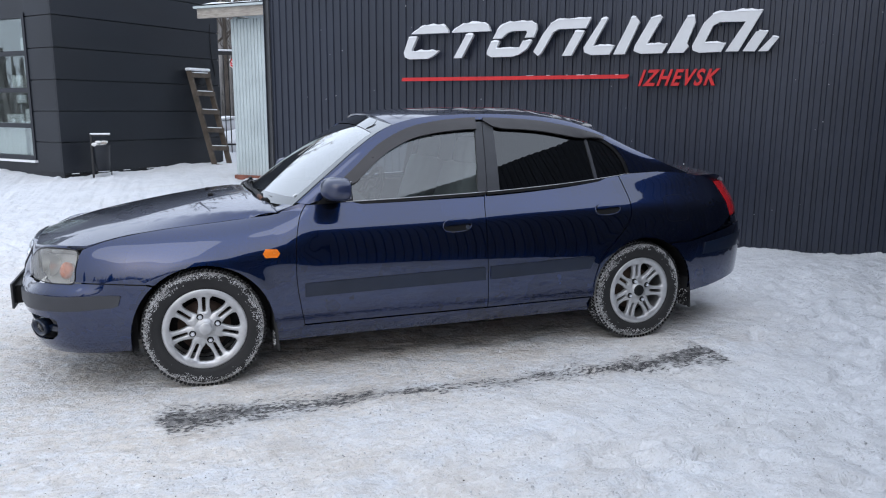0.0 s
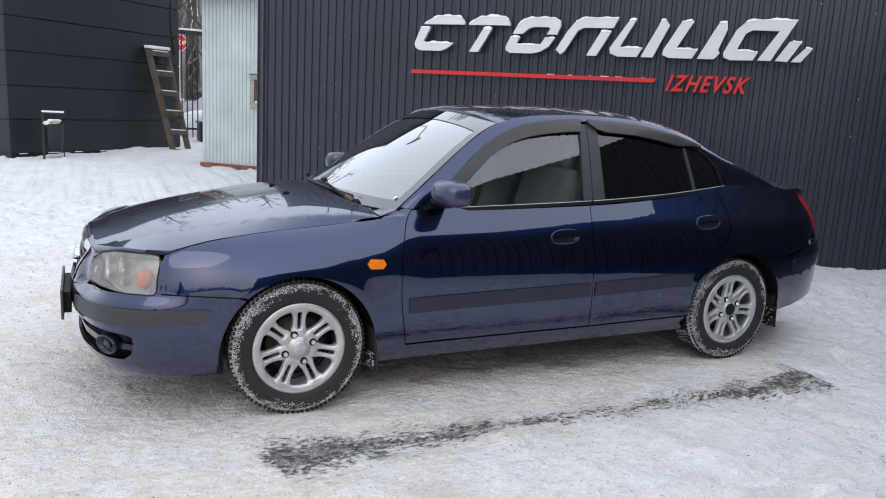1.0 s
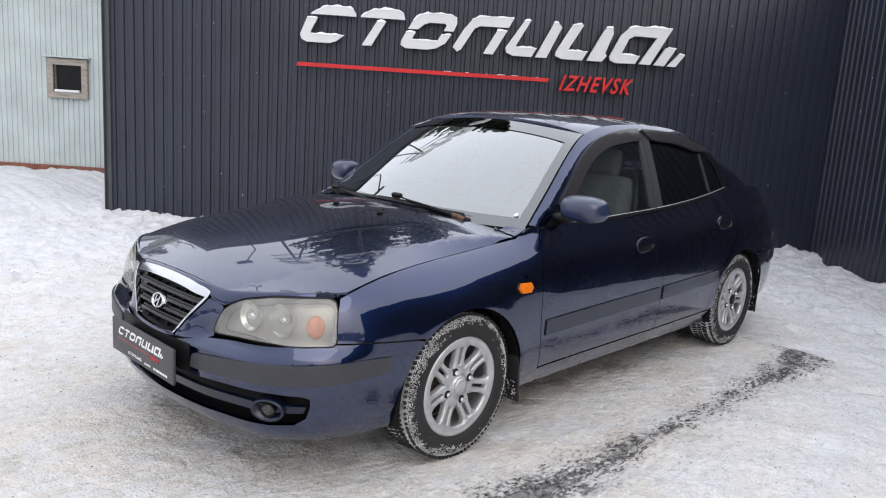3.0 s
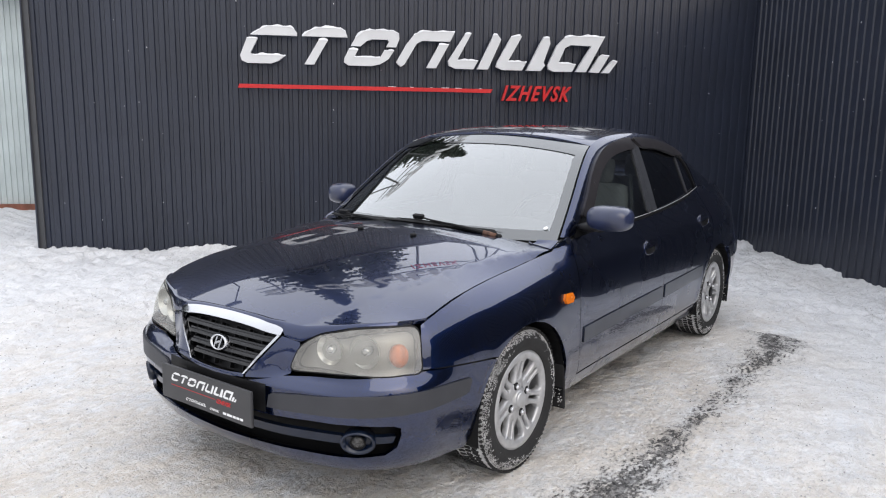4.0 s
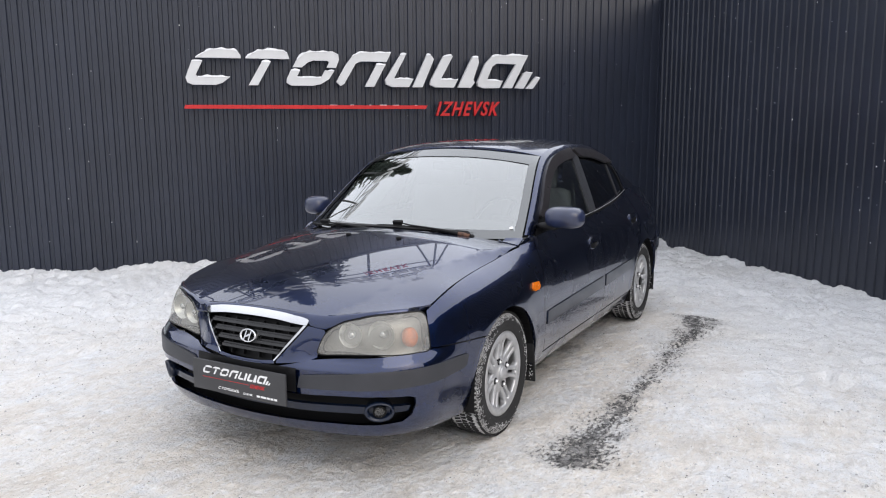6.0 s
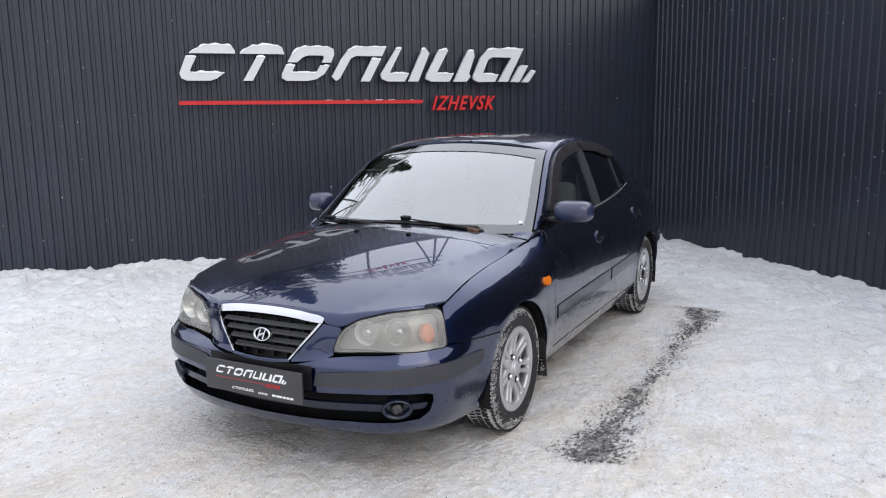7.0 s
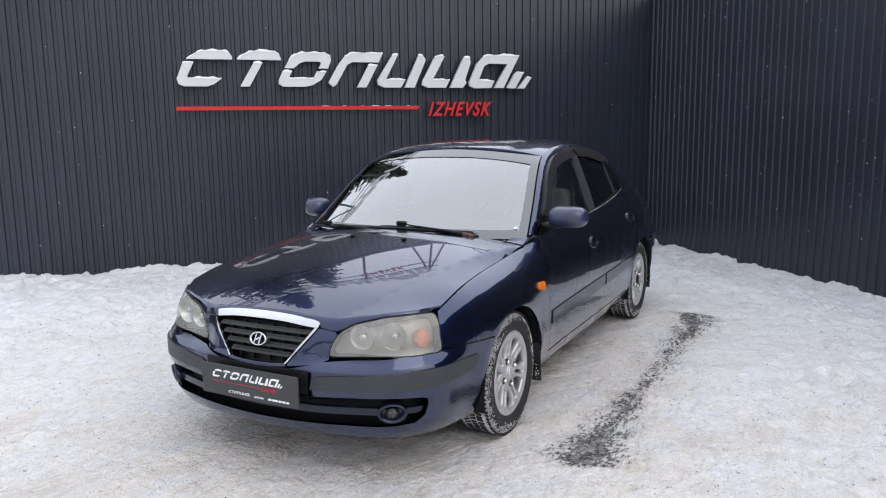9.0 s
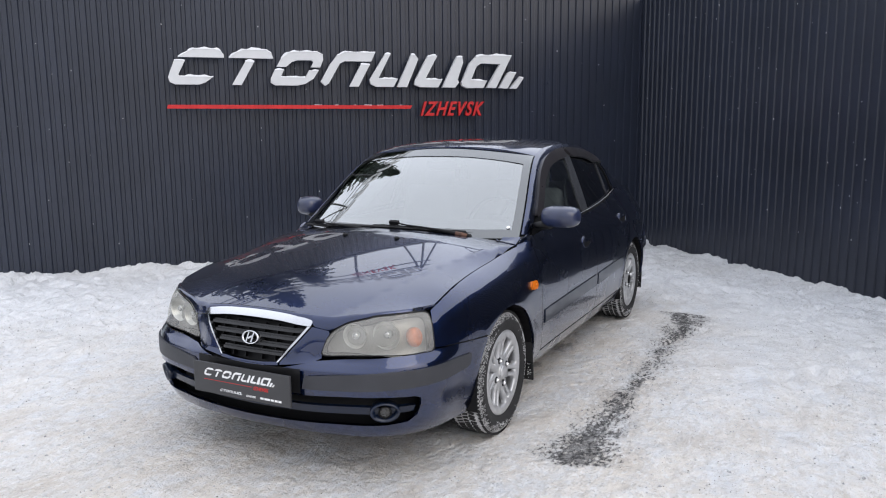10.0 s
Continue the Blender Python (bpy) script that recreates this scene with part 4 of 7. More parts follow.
def hood(x, y):
    """Bonnet: a taut middle panel, a crease from the grille's corner to the foot of the pillar, and a falling flank outside it."""
    s = (x + 0.3) / 0.6
    c = 0.86234 + s * (0.10968 + s * (-0.01485 + s * (0.00561 + s * (-0.03861 + s * 0.03533))))
    if x < -0.62:
        c = 0.7942 + (x + 0.62) * (0.282 - 0.22 * (x + 0.62))
    elif x > 0.10:
        c = 0.92755 + (x - 0.10) * (0.140 - 0.25 * (x - 0.10))
    w = abs(y)
    r = RIDGE(x)
    out = w - r
    out = 0.5 * (out + math.sqrt(out * out + 0.00003))
    m = min(w, r + 0.01)
    z = c - (0.02743 + s * (-0.00304 + s * 0.00596)) * 4 * (m * m)
    if out > 0.0005:
        span = max(hood_edge(x) - r, 0.02)
        t = min(out / span, 1.1)
        z -= max(z - HOOD_E(x), 0.004) * t * (0.62 + 0.38 * t)
    return Vector((x, y, z))


def screen(s, v):
    """Windscreen: s from bottom to top, v across."""
    x = 0.50 + 0.575 * s
    e = upper(x, RAIL_Z(x))
    cx, cz = 0.335 + 0.69 * s, 0.927 + 0.453 * s + 0.026 * math.sin(math.pi * s)
    k = 1 - abs(v) ** 2.2
    return Vector((e.x + (cx - e.x) * k, v * e.y, e.z + (cz - e.z) * k))


ROOF_C = curve((0.98, 1.345), (1.075, 1.3905), (1.18, 1.412), (1.35, 1.426), (1.57, 1.434), (1.89, 1.436), (2.2, 1.412), (2.42, 1.368))


def roof(x, v):
    e = upper(x, RAIL_Z(x))
    k = 1 - abs(v) ** 2.7
    return Vector((x - 0.05 * k * ease(1.5, 1.05, x) + 0.05 * k * ease(2.1, 2.4, x), v * e.y, e.z + (ROOF_C(x) - e.z) * k))


def backlight(s, v):
    x = 2.42 + 0.62 * s
    e = upper(x, RAIL_Z(x))
    k = 1 - abs(v) ** 2.3
    return Vector((x + 0.06 * k, v * e.y, e.z + 0.035 * k))


def boot(x, v):
    h = float(np.interp(x, plan[240:, 0][: len(plan) - 300], plan[240:, 1][: len(plan) - 300]))
    he = h - O_SIDE(0.99) - 0.02
    return Vector((x, v * he, 1.005 + 0.035 * (1 - abs(v) ** 2.4) - 0.10 * ease(3.30, 3.62, x) - 0.01 * (x - 3.05)))


car = new("car")
tagged(car, "dark navy blue four-door sedan with salt-dulled paint, parked on snow", "car")
MIDDLE = Vector((1.3, 0, 0.62))


def region(name, outline, f, mat, parent=None, holes=(), step=(0.04, 0.03), flange=0.014, lift=0.0, label="", sides=(-1, 1), deep=None):
    """A panel: an outline (and holes) in the surface's own two coordinates, gridded, laid onto the surface f, with turned-in edges.
    sides: -1, +1 for the two sides of the car, or 0 where the surface spans the middle."""
    loop = [tuple(p) for p in outline]
    area = sum(a[0] * b[1] - b[0] * a[1] for a, b in zip(loop, loop[1:] + loop[:1]))
    for cut in holes:
        cut = [tuple(p) for p in cut]
        if area * sum(a[0] * b[1] - b[0] * a[1] for a, b in zip(cut, cut[1:] + cut[:1])) > 0:
            cut = cut[::-1]
        i, j = min(((i, j) for i in range(len(loop)) for j in range(len(cut))), key=lambda q: math.hypot(loop[q[0]][0] - cut[q[1]][0], loop[q[0]][1] - cut[q[1]][1]))
        loop = loop[: i + 1] + cut[j:] + cut[: j + 1] + loop[i:]
    bm = bmesh.new()
    bm.faces.new([bm.verts.new((p[0], p[1], 0)) for p in loop])
    bm.normal_update()
    bmesh.ops.triangulate(bm, faces=bm.faces[:], ngon_method="EAR_CLIP")
    bmesh.ops.remove_doubles(bm, verts=bm.verts[:], dist=1e-6)
    for k in (0, 1):
        lo, hi = min(p[k] for p in outline), max(p[k] for p in outline)
        n = max(1, round((hi - lo) / step[k]))
        for i in range(1, n):
            co, no = [0, 0, 0], [0, 0, 0]
            co[k], no[k] = lo + (hi - lo) * i / n, 1
            bmesh.ops.bisect_plane(bm, geom=bm.verts[:] + bm.edges[:] + bm.faces[:], plane_co=co, plane_no=no, dist=1e-6)
    bm.verts.index_update()
    uv = [(v.co.x, v.co.y) for v in bm.verts]
    tris = [[v.index for v in fc.verts] for fc in bm.faces]
    rim = [(e.verts[0].index, e.verts[1].index) for e in bm.edges if len(e.link_faces) == 1]
    bm.free()
    pts, nrm = [], []
    for u, v in uv:
        p = f(u, v)
        e = 0.004
        n = (f(u + e, v) - f(u - e, v)).cross(f(u, v + e) - f(u, v - e))
        if n.length < 1e-12:
            n = p - MIDDLE
        n.normalize()
        if n.dot(p - Vector((p.x if abs(p.y) > 0.45 and abs(n.y) > 0.5 else MIDDLE.x, 0, MIDDLE.z))) < 0:
            n = -n
        nrm.append(n)
        pts.append(p + n * lift)
    faces, loops = [], []
    for t in tris:
        a, b, c = pts[t[0]], pts[t[1]], pts[t[2]]
        if (b - a).cross(c - a).dot(nrm[t[0]]) < 0:
            t = t[::-1]
        faces.append(t)
        loops += [nrm[i] for i in t]
    if flange:
        inner = {}
        for a, b in rim:
            for i in (a, b):
                if i not in inner:
                    inner[i] = len(pts)
                    pts += [pts[i] - nrm[i] * 0.0006, pts[i] - nrm[i] * flange]
            i, j = inner[a], inner[b]
            faces.append([i, j, j + 1, i + 1])
            loops += [Vector((0, 0, 0))] * 4
    made = []
    for sd in sides:
        s = sd or 1
        me = bpy.data.meshes.new(name)
        me.from_pydata([(p.x, p.y * s, p.z) for p in pts], [], [t if s > 0 else t[::-1] for t in faces])
        me.polygons.foreach_set("use_smooth", [True] * len(me.polygons))
        if s > 0:
            ns = loops
        else:
            ns, k = [], 0
            for t in faces:
                ns += [Vector((n.x, -n.y, n.z)) for n in loops[k:k + len(t)][::-1]]
                k += len(t)
        me.normals_split_custom_set([tuple(n) for n in ns])
        me.materials.append(mat)
        ob = new(name, me)
        ob.parent = parent[len(made)] if isinstance(parent, (list, tuple)) else parent or car
        made.append(tagged(ob, label))
    return made


def arch(cx, cz, r, a0, a1, n=20):
    return [(cx + r * math.cos(radians(a0 + (a1 - a0) * i / n)), cz + r * math.sin(radians(a0 + (a1 - a0) * i / n))) for i in range(n + 1)]


def inset_line(pts, d):
    """A polyline moved sideways by d (to its right)."""
    out = []
    for i, p in enumerate(pts):
        a, b = pts[max(i - 1, 0)], pts[min(i + 1, len(pts) - 1)]
        dx, dy = b[0] - a[0], b[1] - a[1]
        k = math.hypot(dx, dy)
        out.append((p[0] + d * dy / k, p[1] - d * dx / k))
    return out


G = 0.0022          # half a shut line
DOOR_FRONT = [(0.512, 0.285), (0.496, 0.364), (0.478, 0.48), (0.472, 0.581), (0.478, 0.731), (0.505, 0.85), (0.545, 0.915)]
DOOR_MID = [(1.572, 0.290), (1.562, 0.50), (1.556, 0.704), (1.560, 0.85), (1.578, 0.951)]
DOOR_REAR = [(2.262, 0.300), (2.268, 0.42), (2.315, 0.545), (2.415, 0.655), (2.505, 0.755), (2.530, 0.864), (2.512, 0.965), (2.497, 1.017)]
d_front, d_mid, d_rear = spline(DOOR_FRONT, 5), spline(DOOR_MID, 4), spline(DOOR_REAR, 5)

# doors, wings, sills
fender = region("front_wing", [(a_of_h(0.745), 0.580)] + [(-0.45, 0.574), (-0.262, 0.562)]
                + arch(0.0, 0.290, 0.352, 131, 4)[0:] + [(0.353, 0.255), (0.505, 0.262)]
                + inset_line(d_front, -2 * G) + [(0.52, 0.925), (0.455, 0.905)]
                + [(x, HOOD_Z(x) - 0.001) for x in (0.40, 0.3, 0.2, 0.1, 0.0, -0.1, -0.2, -0.3, -0.4, -0.48, -0.55)] + [(-0.588, 0.728), (-0.606, 0.66)],
                skin, M_PAINT, step=(0.03, 0.02))
doors_f = region("front_door", d_front + [(1.03, 0.931)] + [(p[0] - G, p[1]) for p in d_mid[::-1]], skin, M_PAINT, step=(0.045, 0.02))
doors_r = region("rear_door", [(p[0] + G, p[1]) for p in d_mid] + [(2.07, 0.979)] + [(p[0] - G, p[1]) for p in d_rear[::-1]], skin, M_PAINT, step=(0.045, 0.02))
region("sill", [(0.36, 0.196), (0.36, 0.250), (0.51, 0.276), (1.57, 0.281), (2.255, 0.291), (2.265, 0.25), (2.255, 0.205), (1.3, 0.198)], skin, M_PAINT, step=(0.06, 0.015), flange=0.06)
quarter = region("rear_quarter", [(2.268, 0.292)] + inset_line(d_rear, 2 * G)[1:] + [(2.60, 1.030), (2.80, 1.036), (3.03, 1.022), (3.22, 0.995), (3.31, 0.962), (3.345, 0.86), (3.37, 0.735), (3.20, 0.655), (2.965, 0.612)]
                 + arch(2.617, 0.285, 0.362, 62, 176, 16), skin, M_PAINT, step=(0.04, 0.025))
region("door_sill_lip", [(2.255, 0.292), (2.262, 0.30), (2.262, 0.25)], skin, M_PAINT)

# black backing added behind the shut lines, standing in for shade in the gaps
for line in (d_front, d_mid, d_rear):
    region("shut_backing", inset_line(line, 0.02) + inset_line(line, -0.02)[::-1], skin, M_BLACK, step=(0.05, 0.06), flange=0, lift=-0.011)
region("shut_backing", [(x, HOOD_Z(x) - 0.012) for x in (0.40, 0.2, 0.0, -0.2, -0.4, -0.55)] + [(x, HOOD_Z(x) - 0.05) for x in (-0.55, -0.4, -0.2, 0.0, 0.2, 0.40)], skin, M_BLACK, step=(0.05, 0.03), flange=0, lift=-0.016)

# upper frame: pillars and roof rail
d_top, r_top = spline(DOORTOP, 5), spline(RAIL, 5)
region("roof_rail", r_top + [(2.645, 1.03)] + d_top[::-1] + [(0.56, 0.918)], upper, M_PAINT, step=(0.04, 0.014), flange=0.02)
region("roof", [(1.075, -1), (2.42, -1), (2.42, 1), (1.075, 1)], roof, M_PAINT, step=(0.05, 0.06), sides=(0,), flange=0.03)
region("boot_lid", [(3.03, -0.985), (3.5, -0.985), (3.575, -0.6), (3.58, 0.6), (3.5, 0.985), (3.03, 0.985)], boot, M_PAINT, step=(0.05, 0.08), sides=(0,), flange=0.05)

# glass
windscreen = region("windscreen", [(-0.04, -0.985), (1, -0.985), (1, 0.985), (-0.04, 0.985)], screen, M_WSCREEN, step=(0.08, 0.06), sides=(0,), flange=0, lift=-0.003, label="reflecting windscreen glass")[0]
frit = [(-0.04, -0.988), (1.0, -0.988), (1.0, 0.988), (-0.04, 0.988)], [spline([(0.075, -0.925), (0.048, -0.88), (0.045, -0.4), (0.040, 0.0), (0.045, 0.4), (0.048, 0.88), (0.075, 0.925), (0.40, 0.922), (0.76, 0.912), (0.825, 0.87), (0.865, 0.4), (0.870, 0.0), (0.865, -0.4), (0.825, -0.87), (0.76, -0.912), (0.40, -0.922)], 3, True)]
M_FRIT = glass_material("black_fired_glass_edge", (0.03, 0.03, 0.032), 0.13, 1.5)
# pale film added inside the glass, standing in for bright sky reflection
M_SKYFILM = lens_material("pale_sky_film", (0.80, 0.82, 0.82), 0.10)
region("sky_film", frit[1][0], screen, M_SKYFILM, windscreen, step=(0.08, 0.06), sides=(0,), flange=0, lift=-0.012, label="added pale film whitening the windscreen like reflected sky")
region("black_band", frit[0], screen, M_FRIT, windscreen, holes=frit[1], step=(0.08, 0.06), sides=(0,), flange=0, lift=0.0005)
region("rear_window", [(0, -1), (1, -1), (1, 1), (0, 1)], backlight, M_TINT, step=(0.1, 0.1), sides=(0,), flange=0.01)


def top_z(x):
    return float(np.interp(x, [p[0] for p in d_top], [p[1] for p in d_top]))


def side_glass(name, x0, x1, mat, parent, lean0=0.0, lean1=0.0, n=14):
    """A pane between the belt line and the visor or frame."""
    lowr = [(x0 + (x1 - x0) * i / n, BELT(x0 + (x1 - x0) * i / n) - 0.012) for i in range(n + 1)]
    upr = [(x0 + lean0 + (x1 + lean1 - x0 - lean0) * i / n, 0) for i in range(n + 1)]
    upr = [(x, max(BELT(x) + 0.02, top_z(x) - 0.018)) for x, _ in upr]
    return region(name, lowr + upr[::-1], upper, mat, parent, step=(0.06, 0.05), flange=0.004, lift=-0.012)


side_glass("window", 0.655, 1.535, M_GLASS, doors_f, 0.02, 0.035)
side_glass("window", 1.668, 2.335, M_TINT, doors_r, 0.01, -0.035)
side_glass("quarter_window", 2.352, 2.574, M_TINT, doors_r, -0.035, 0.004)


def frame_strip(name, pts, w, mat, parent, lift, label="", flange=0.012):
    """A strip of width w below a line on the upper side."""
    return region(name, pts + inset_line(pts, w)[::-1], upper, mat, parent, step=(0.05, 0.05), flange=flange, lift=lift, label=label)


seal = [p for p in d_top]
frame_strip("window_frame", [p for p in seal if p[0] <= 1.60], 0.020, M_BLACK, doors_f, -0.004)
frame_strip("window_frame", [p for p in seal if p[0] >= 1.63], 0.020, M_BLACK, doors_r, -0.004)
region("pillar_cover", [(1.535, 0.945), (1.590, 0.945), (1.616, 1.350), (1.572, 1.350)], upper, M_PILLAR, doors_f, lift=-0.002)
region("pillar_cover", [(1.594, 0.945), (1.672, 0.948), (1.685, 1.348), (1.620, 1.350)], upper, M_PILLAR, doors_r, lift=-0.002)
region("window_divider", [(2.333, 0.995), (2.353, 0.997), (2.318, 1.240), (2.298, 1.240)], upper, M_STRIP, doors_r, lift=-0.004)
region("mirror_base", [(0.60, 0.918), (0.80, 0.924), (0.80, 1.06), (0.70, 0.985), (0.62, 0.93)], upper, M_BLACK, doors_f, lift=0.0)
vis = [p for p in inset_line(d_top, -0.004)]
def deflector(x0, x1, w, parent):
    pts = [p for p in vis if x0 <= p[0] <= x1]
    lower = [(a[0] + (b[0] - a[0]) * k, a[1] + (b[1] - a[1]) * k) for a, b in zip(pts, inset_line(pts, w)) for k in [0.25 + 0.75 * ease(x0, x0 + 0.10, a[0]) * ease(x1, x1 - 0.22 if x1 > 2 else x1 - 0.02, a[0])]]
    region("wind_deflector", pts + lower[::-1], upper, M_SMOKE, parent, step=(0.05, 0.05), flange=0.018, lift=0.015, label="smoked plastic wind deflector")


deflector(0.69, 1.606, 0.062, doors_f)
deflector(1.612, 2.44, 0.058, doors_r)


def belt_strip(name, x0, x1, lo, hi, mat, parent, lift, flange=0.01):
    xs = [x0 + (x1 - x0) * i / 12 for i in range(13)]
    return region(name, [(x, BELT(x) + lo) for x in xs] + [(x, BELT(x) + hi) for x in xs[::-1]], upper, mat, parent, step=(0.08, 0.05), flange=flange, lift=lift)


def belt_line(x0, x1, parents):
    """A thin bright bead along the foot of the glass."""
    for sgn, parent in zip((-1, 1), parents):
        line = [upper(x0 + (x1 - x0) * i / 16, BELT(x0 + (x1 - x0) * i / 16) + 0.003) for i in range(17)]
        part("belt_trim", tube(bmesh.new(), [Vector((p.x, sgn * (abs(p.y) + 0.007), p.z)) for p in line], 0.0022, 6), M_ALLOY, parent, "thin bright trim", True)


belt_strip("belt_seal", 0.60, 1.578, -0.016, 0.000, M_BLACK, doors_f, 0.006)
belt_line(0.76, 1.575, doors_f)
belt_strip("belt_seal", 1.586, 2.56, -0.016, 0.000, M_BLACK, doors_r, 0.006)
belt_line(1.59, 2.59, doors_r)

# rubbing strips on the doors
S_TOP, S_BOT = curve((0.5, 0.513), (1.55, 0.534), (2.26, 0.553)), curve((0.5, 0.440), (1.55, 0.458), (2.26, 0.480))


def door_strip(x0, x1, taper, parent):
    xs = [x0 + (x1 - x0) * i / 10 for i in range(11)]
    return region("rubbing_strip", [(x0, S_BOT(x0)), (x1 - taper, S_BOT(x1 - taper))] + [(x1, S_TOP(x1) - 0.006), (x1 - 0.01, S_TOP(x1))] + [(x0, S_TOP(x0))],
                  skin, M_DSTRIP, parent, step=(0.08, 0.02), flange=0.008, lift=0.006)


door_strip(0.512, 1.546, 0.0, doors_f)
door_strip(1.578, 2.262, 0.03, doors_r)

# front bumper; b runs across from the middle, positive to one side


def nose(b, z):
    p = skin(A0 + abs(b), z)
    return Vector((p.x, math.copysign(p.y, b) if abs(b) > 1e-9 else 0.0, p.z))


def behind_nose(b, z):
    p = nose(b, 0.42)
    return Vector((p.x + 0.10, p.y * 0.93, z))


def bh(h):
    return a_of_h(h) - A0


# the bonnet's front edge follows the chrome brow, dips between grille and lamp, and runs along the lamp's top
LIP_Z = curve((0.0, 0.7240), (0.15, 0.7195), (0.25, 0.7080), (0.280, 0.6980), (0.292, 0.6800), (0.375, 0.6660), (0.400, 0.6740), (0.430, 0.6890), (0.465, 0.7030), (0.54, 0.7180), (0.61, 0.7300), (0.70, 0.7350), (0.80, 0.7345), (0.86, 0.7300))


def shifted(b):
    """The fittings of the nose sit a little off its middle."""
    return b - 0.02 * (1.0 if b < 0 else 1 - b / 0.87)


lip_low = [nose(shifted(b), LIP_Z(abs(b))) for b in [-0.78 + 0.02 * i for i in range(79)]]
lip_top = [hood(p.x + 0.020, p.y) for p in lip_low]
rows = [[p + Vector((-0.0015, 0, 0.0)) for p in lip_low],
        [a.lerp(b, 0.45) + Vector((-0.006, 0, 0.005)) for a, b in zip(lip_low, lip_top)],
        [a.lerp(b, 0.8) + Vector((-0.004, 0, 0.004)) for a, b in zip(lip_low, lip_top)], lip_top]
hood_side = [(x, -hood_edge(x) + 0.0006) for x in (0.395, 0.3, 0.2, 0.1, 0.0, -0.1, -0.2, -0.3, -0.4, -0.48, -0.53)]
hood_back = [(0.380, 0.60), (0.338, 0.40), (0.306, 0.2), (0.295, 0.0), (0.306, -0.2), (0.338, -0.40), (0.380, -0.60)]
hood_panel = region("bonnet", hood_side + [(p.x, p.y) for p in lip_top] + [(x, -y) for x, y in hood_side[::-1]] + hood_back, hood, M_PAINT, step=(0.03, 0.03), sides=(0,), flange=0.02)[0]
n = len(lip_low)
put("bonnet_lip", [p for row in rows for p in row], [(k * n + i, k * n + i + 1, (k + 1) * n + i + 1, (k + 1) * n + i) for k in range(3) for i in range(n - 1)], M_PAINT, hood_panel, "", True)

half_top = [(bh(0.17), 0.500), (bh(0.33), 0.536), (bh(0.50), 0.552), (bh(0.745), 0.574), (-0.45 - A0, 0.568), (-0.268 - A0, 0.556)]
half_end = [(x - A0, z) for x, z in arch(0.0, 0.290, 0.352, 133, 178, 10)] + [(-0.366 - A0, 0.215)]
half_low = [(bh(0.80), 0.207), (bh(0.70), 0.207), (bh(0.5), 0.212), (bh(0.25), 0.216)]
b_left = half_top + half_end + half_low
bumper_outline = b_left + [(-b, z) for b, z in b_left[::-1]]
hole_half = [(0.0, 0.392), (0.26, 0.393), (0.50, 0.402), (0.64, 0.403), (0.760, 0.397), (0.785, 0.388), (0.788, 0.360), (0.775, 0.312), (0.735, 0.282), (0.64, 0.272), (0.40, 0.270), (0.2, 0.264), (0.0, 0.262)]
hole = hole_half + [(-b, z) for b, z in hole_half[-2:0:-1]]
bumper = region("front_bumper", bumper_outline, nose, M_PAINT, holes=[hole], step=(0.035, 0.02), sides=(0,), flange=0.014)[0]
for sgn in (1, -1):
    strip = [(0.290, 0.424), (0.300, 0.472), (0.315, 0.481), (bh(0.416), 0.492), (bh(0.618), 0.509), (bh(0.74), 0.512), (bh(0.80), 0.514), (-0.395 - A0, 0.512), (-0.388 - A0, 0.504), (-0.402 - A0, 0.462), (-0.425 - A0, 0.452), (bh(0.764), 0.440), (bh(0.618), 0.433), (bh(0.41), 0.425)]
    region("rubbing_strip", [(sgn * b, z) for b, z in strip], nose, M_STRIP, bumper, step=(0.04, 0.02), sides=(0,), flange=0.012, lift=0.007, label="dark grey rubbing strip")
region("plate_recess", [(-0.28, 0.40), (0.28, 0.40), (0.28, 0.505), (-0.28, 0.505)], nose, M_BLACK, bumper, step=(0.04, 0.03), sides=(0,), lift=0.002)
region("intake_backing", [(-bh(0.75) - 0.2, 0.20), (bh(0.75) + 0.2, 0.20), (bh(0.75) + 0.2, 0.47), (-bh(0.75) - 0.2, 0.47)], behind_nose, M_BLACK, bumper, step=(0.08, 0.04), sides=(0,), flange=0)
shield = [nose((bh(0.75) + 0.12) * i / 12, 0.26) for i in range(-12, 13)]
shield = [(p.x + 0.02, p.y * 0.965) for p in shield] + [(-0.40, shield[-1].y * 0.8), (-0.40, shield[0].y * 0.8)]
part("splash_shield", plate_of(shield, lambda u, v, w: Vector((u, v, 0.226 + w)), 0.010), M_BLACK, bumper)
bar_half = [(0.0, 0.338), (0.28, 0.340), (0.53, 0.347), (0.775, 0.344), (0.765, 0.316), (0.53, 0.313), (0.28, 0.306), (0.0, 0.304)]
region("intake_bar", bar_half + [(-b, z) for b, z in bar_half[-2:0:-1]], nose, M_DSTRIP, bumper, step=(0.05, 0.02), sides=(0,), flange=0.020, lift=-0.022)


def at_nose(b, z, lift=0.0):
    """A frame on the nose: its z axis points outward."""
    p = nose(b, z)
    n = (nose(b + 0.01, z) - nose(b - 0.01, z)).cross(nose(b, z + 0.01) - nose(b, z - 0.01)).normalized()
    if n.x > 0:
        n = -n
    u = Vector((0, 0, 1)).cross(n).normalized()
    m = Matrix((u, n.cross(u), n)).transposed().to_4x4()
    return Matrix.Translation(p + n * lift) @ m


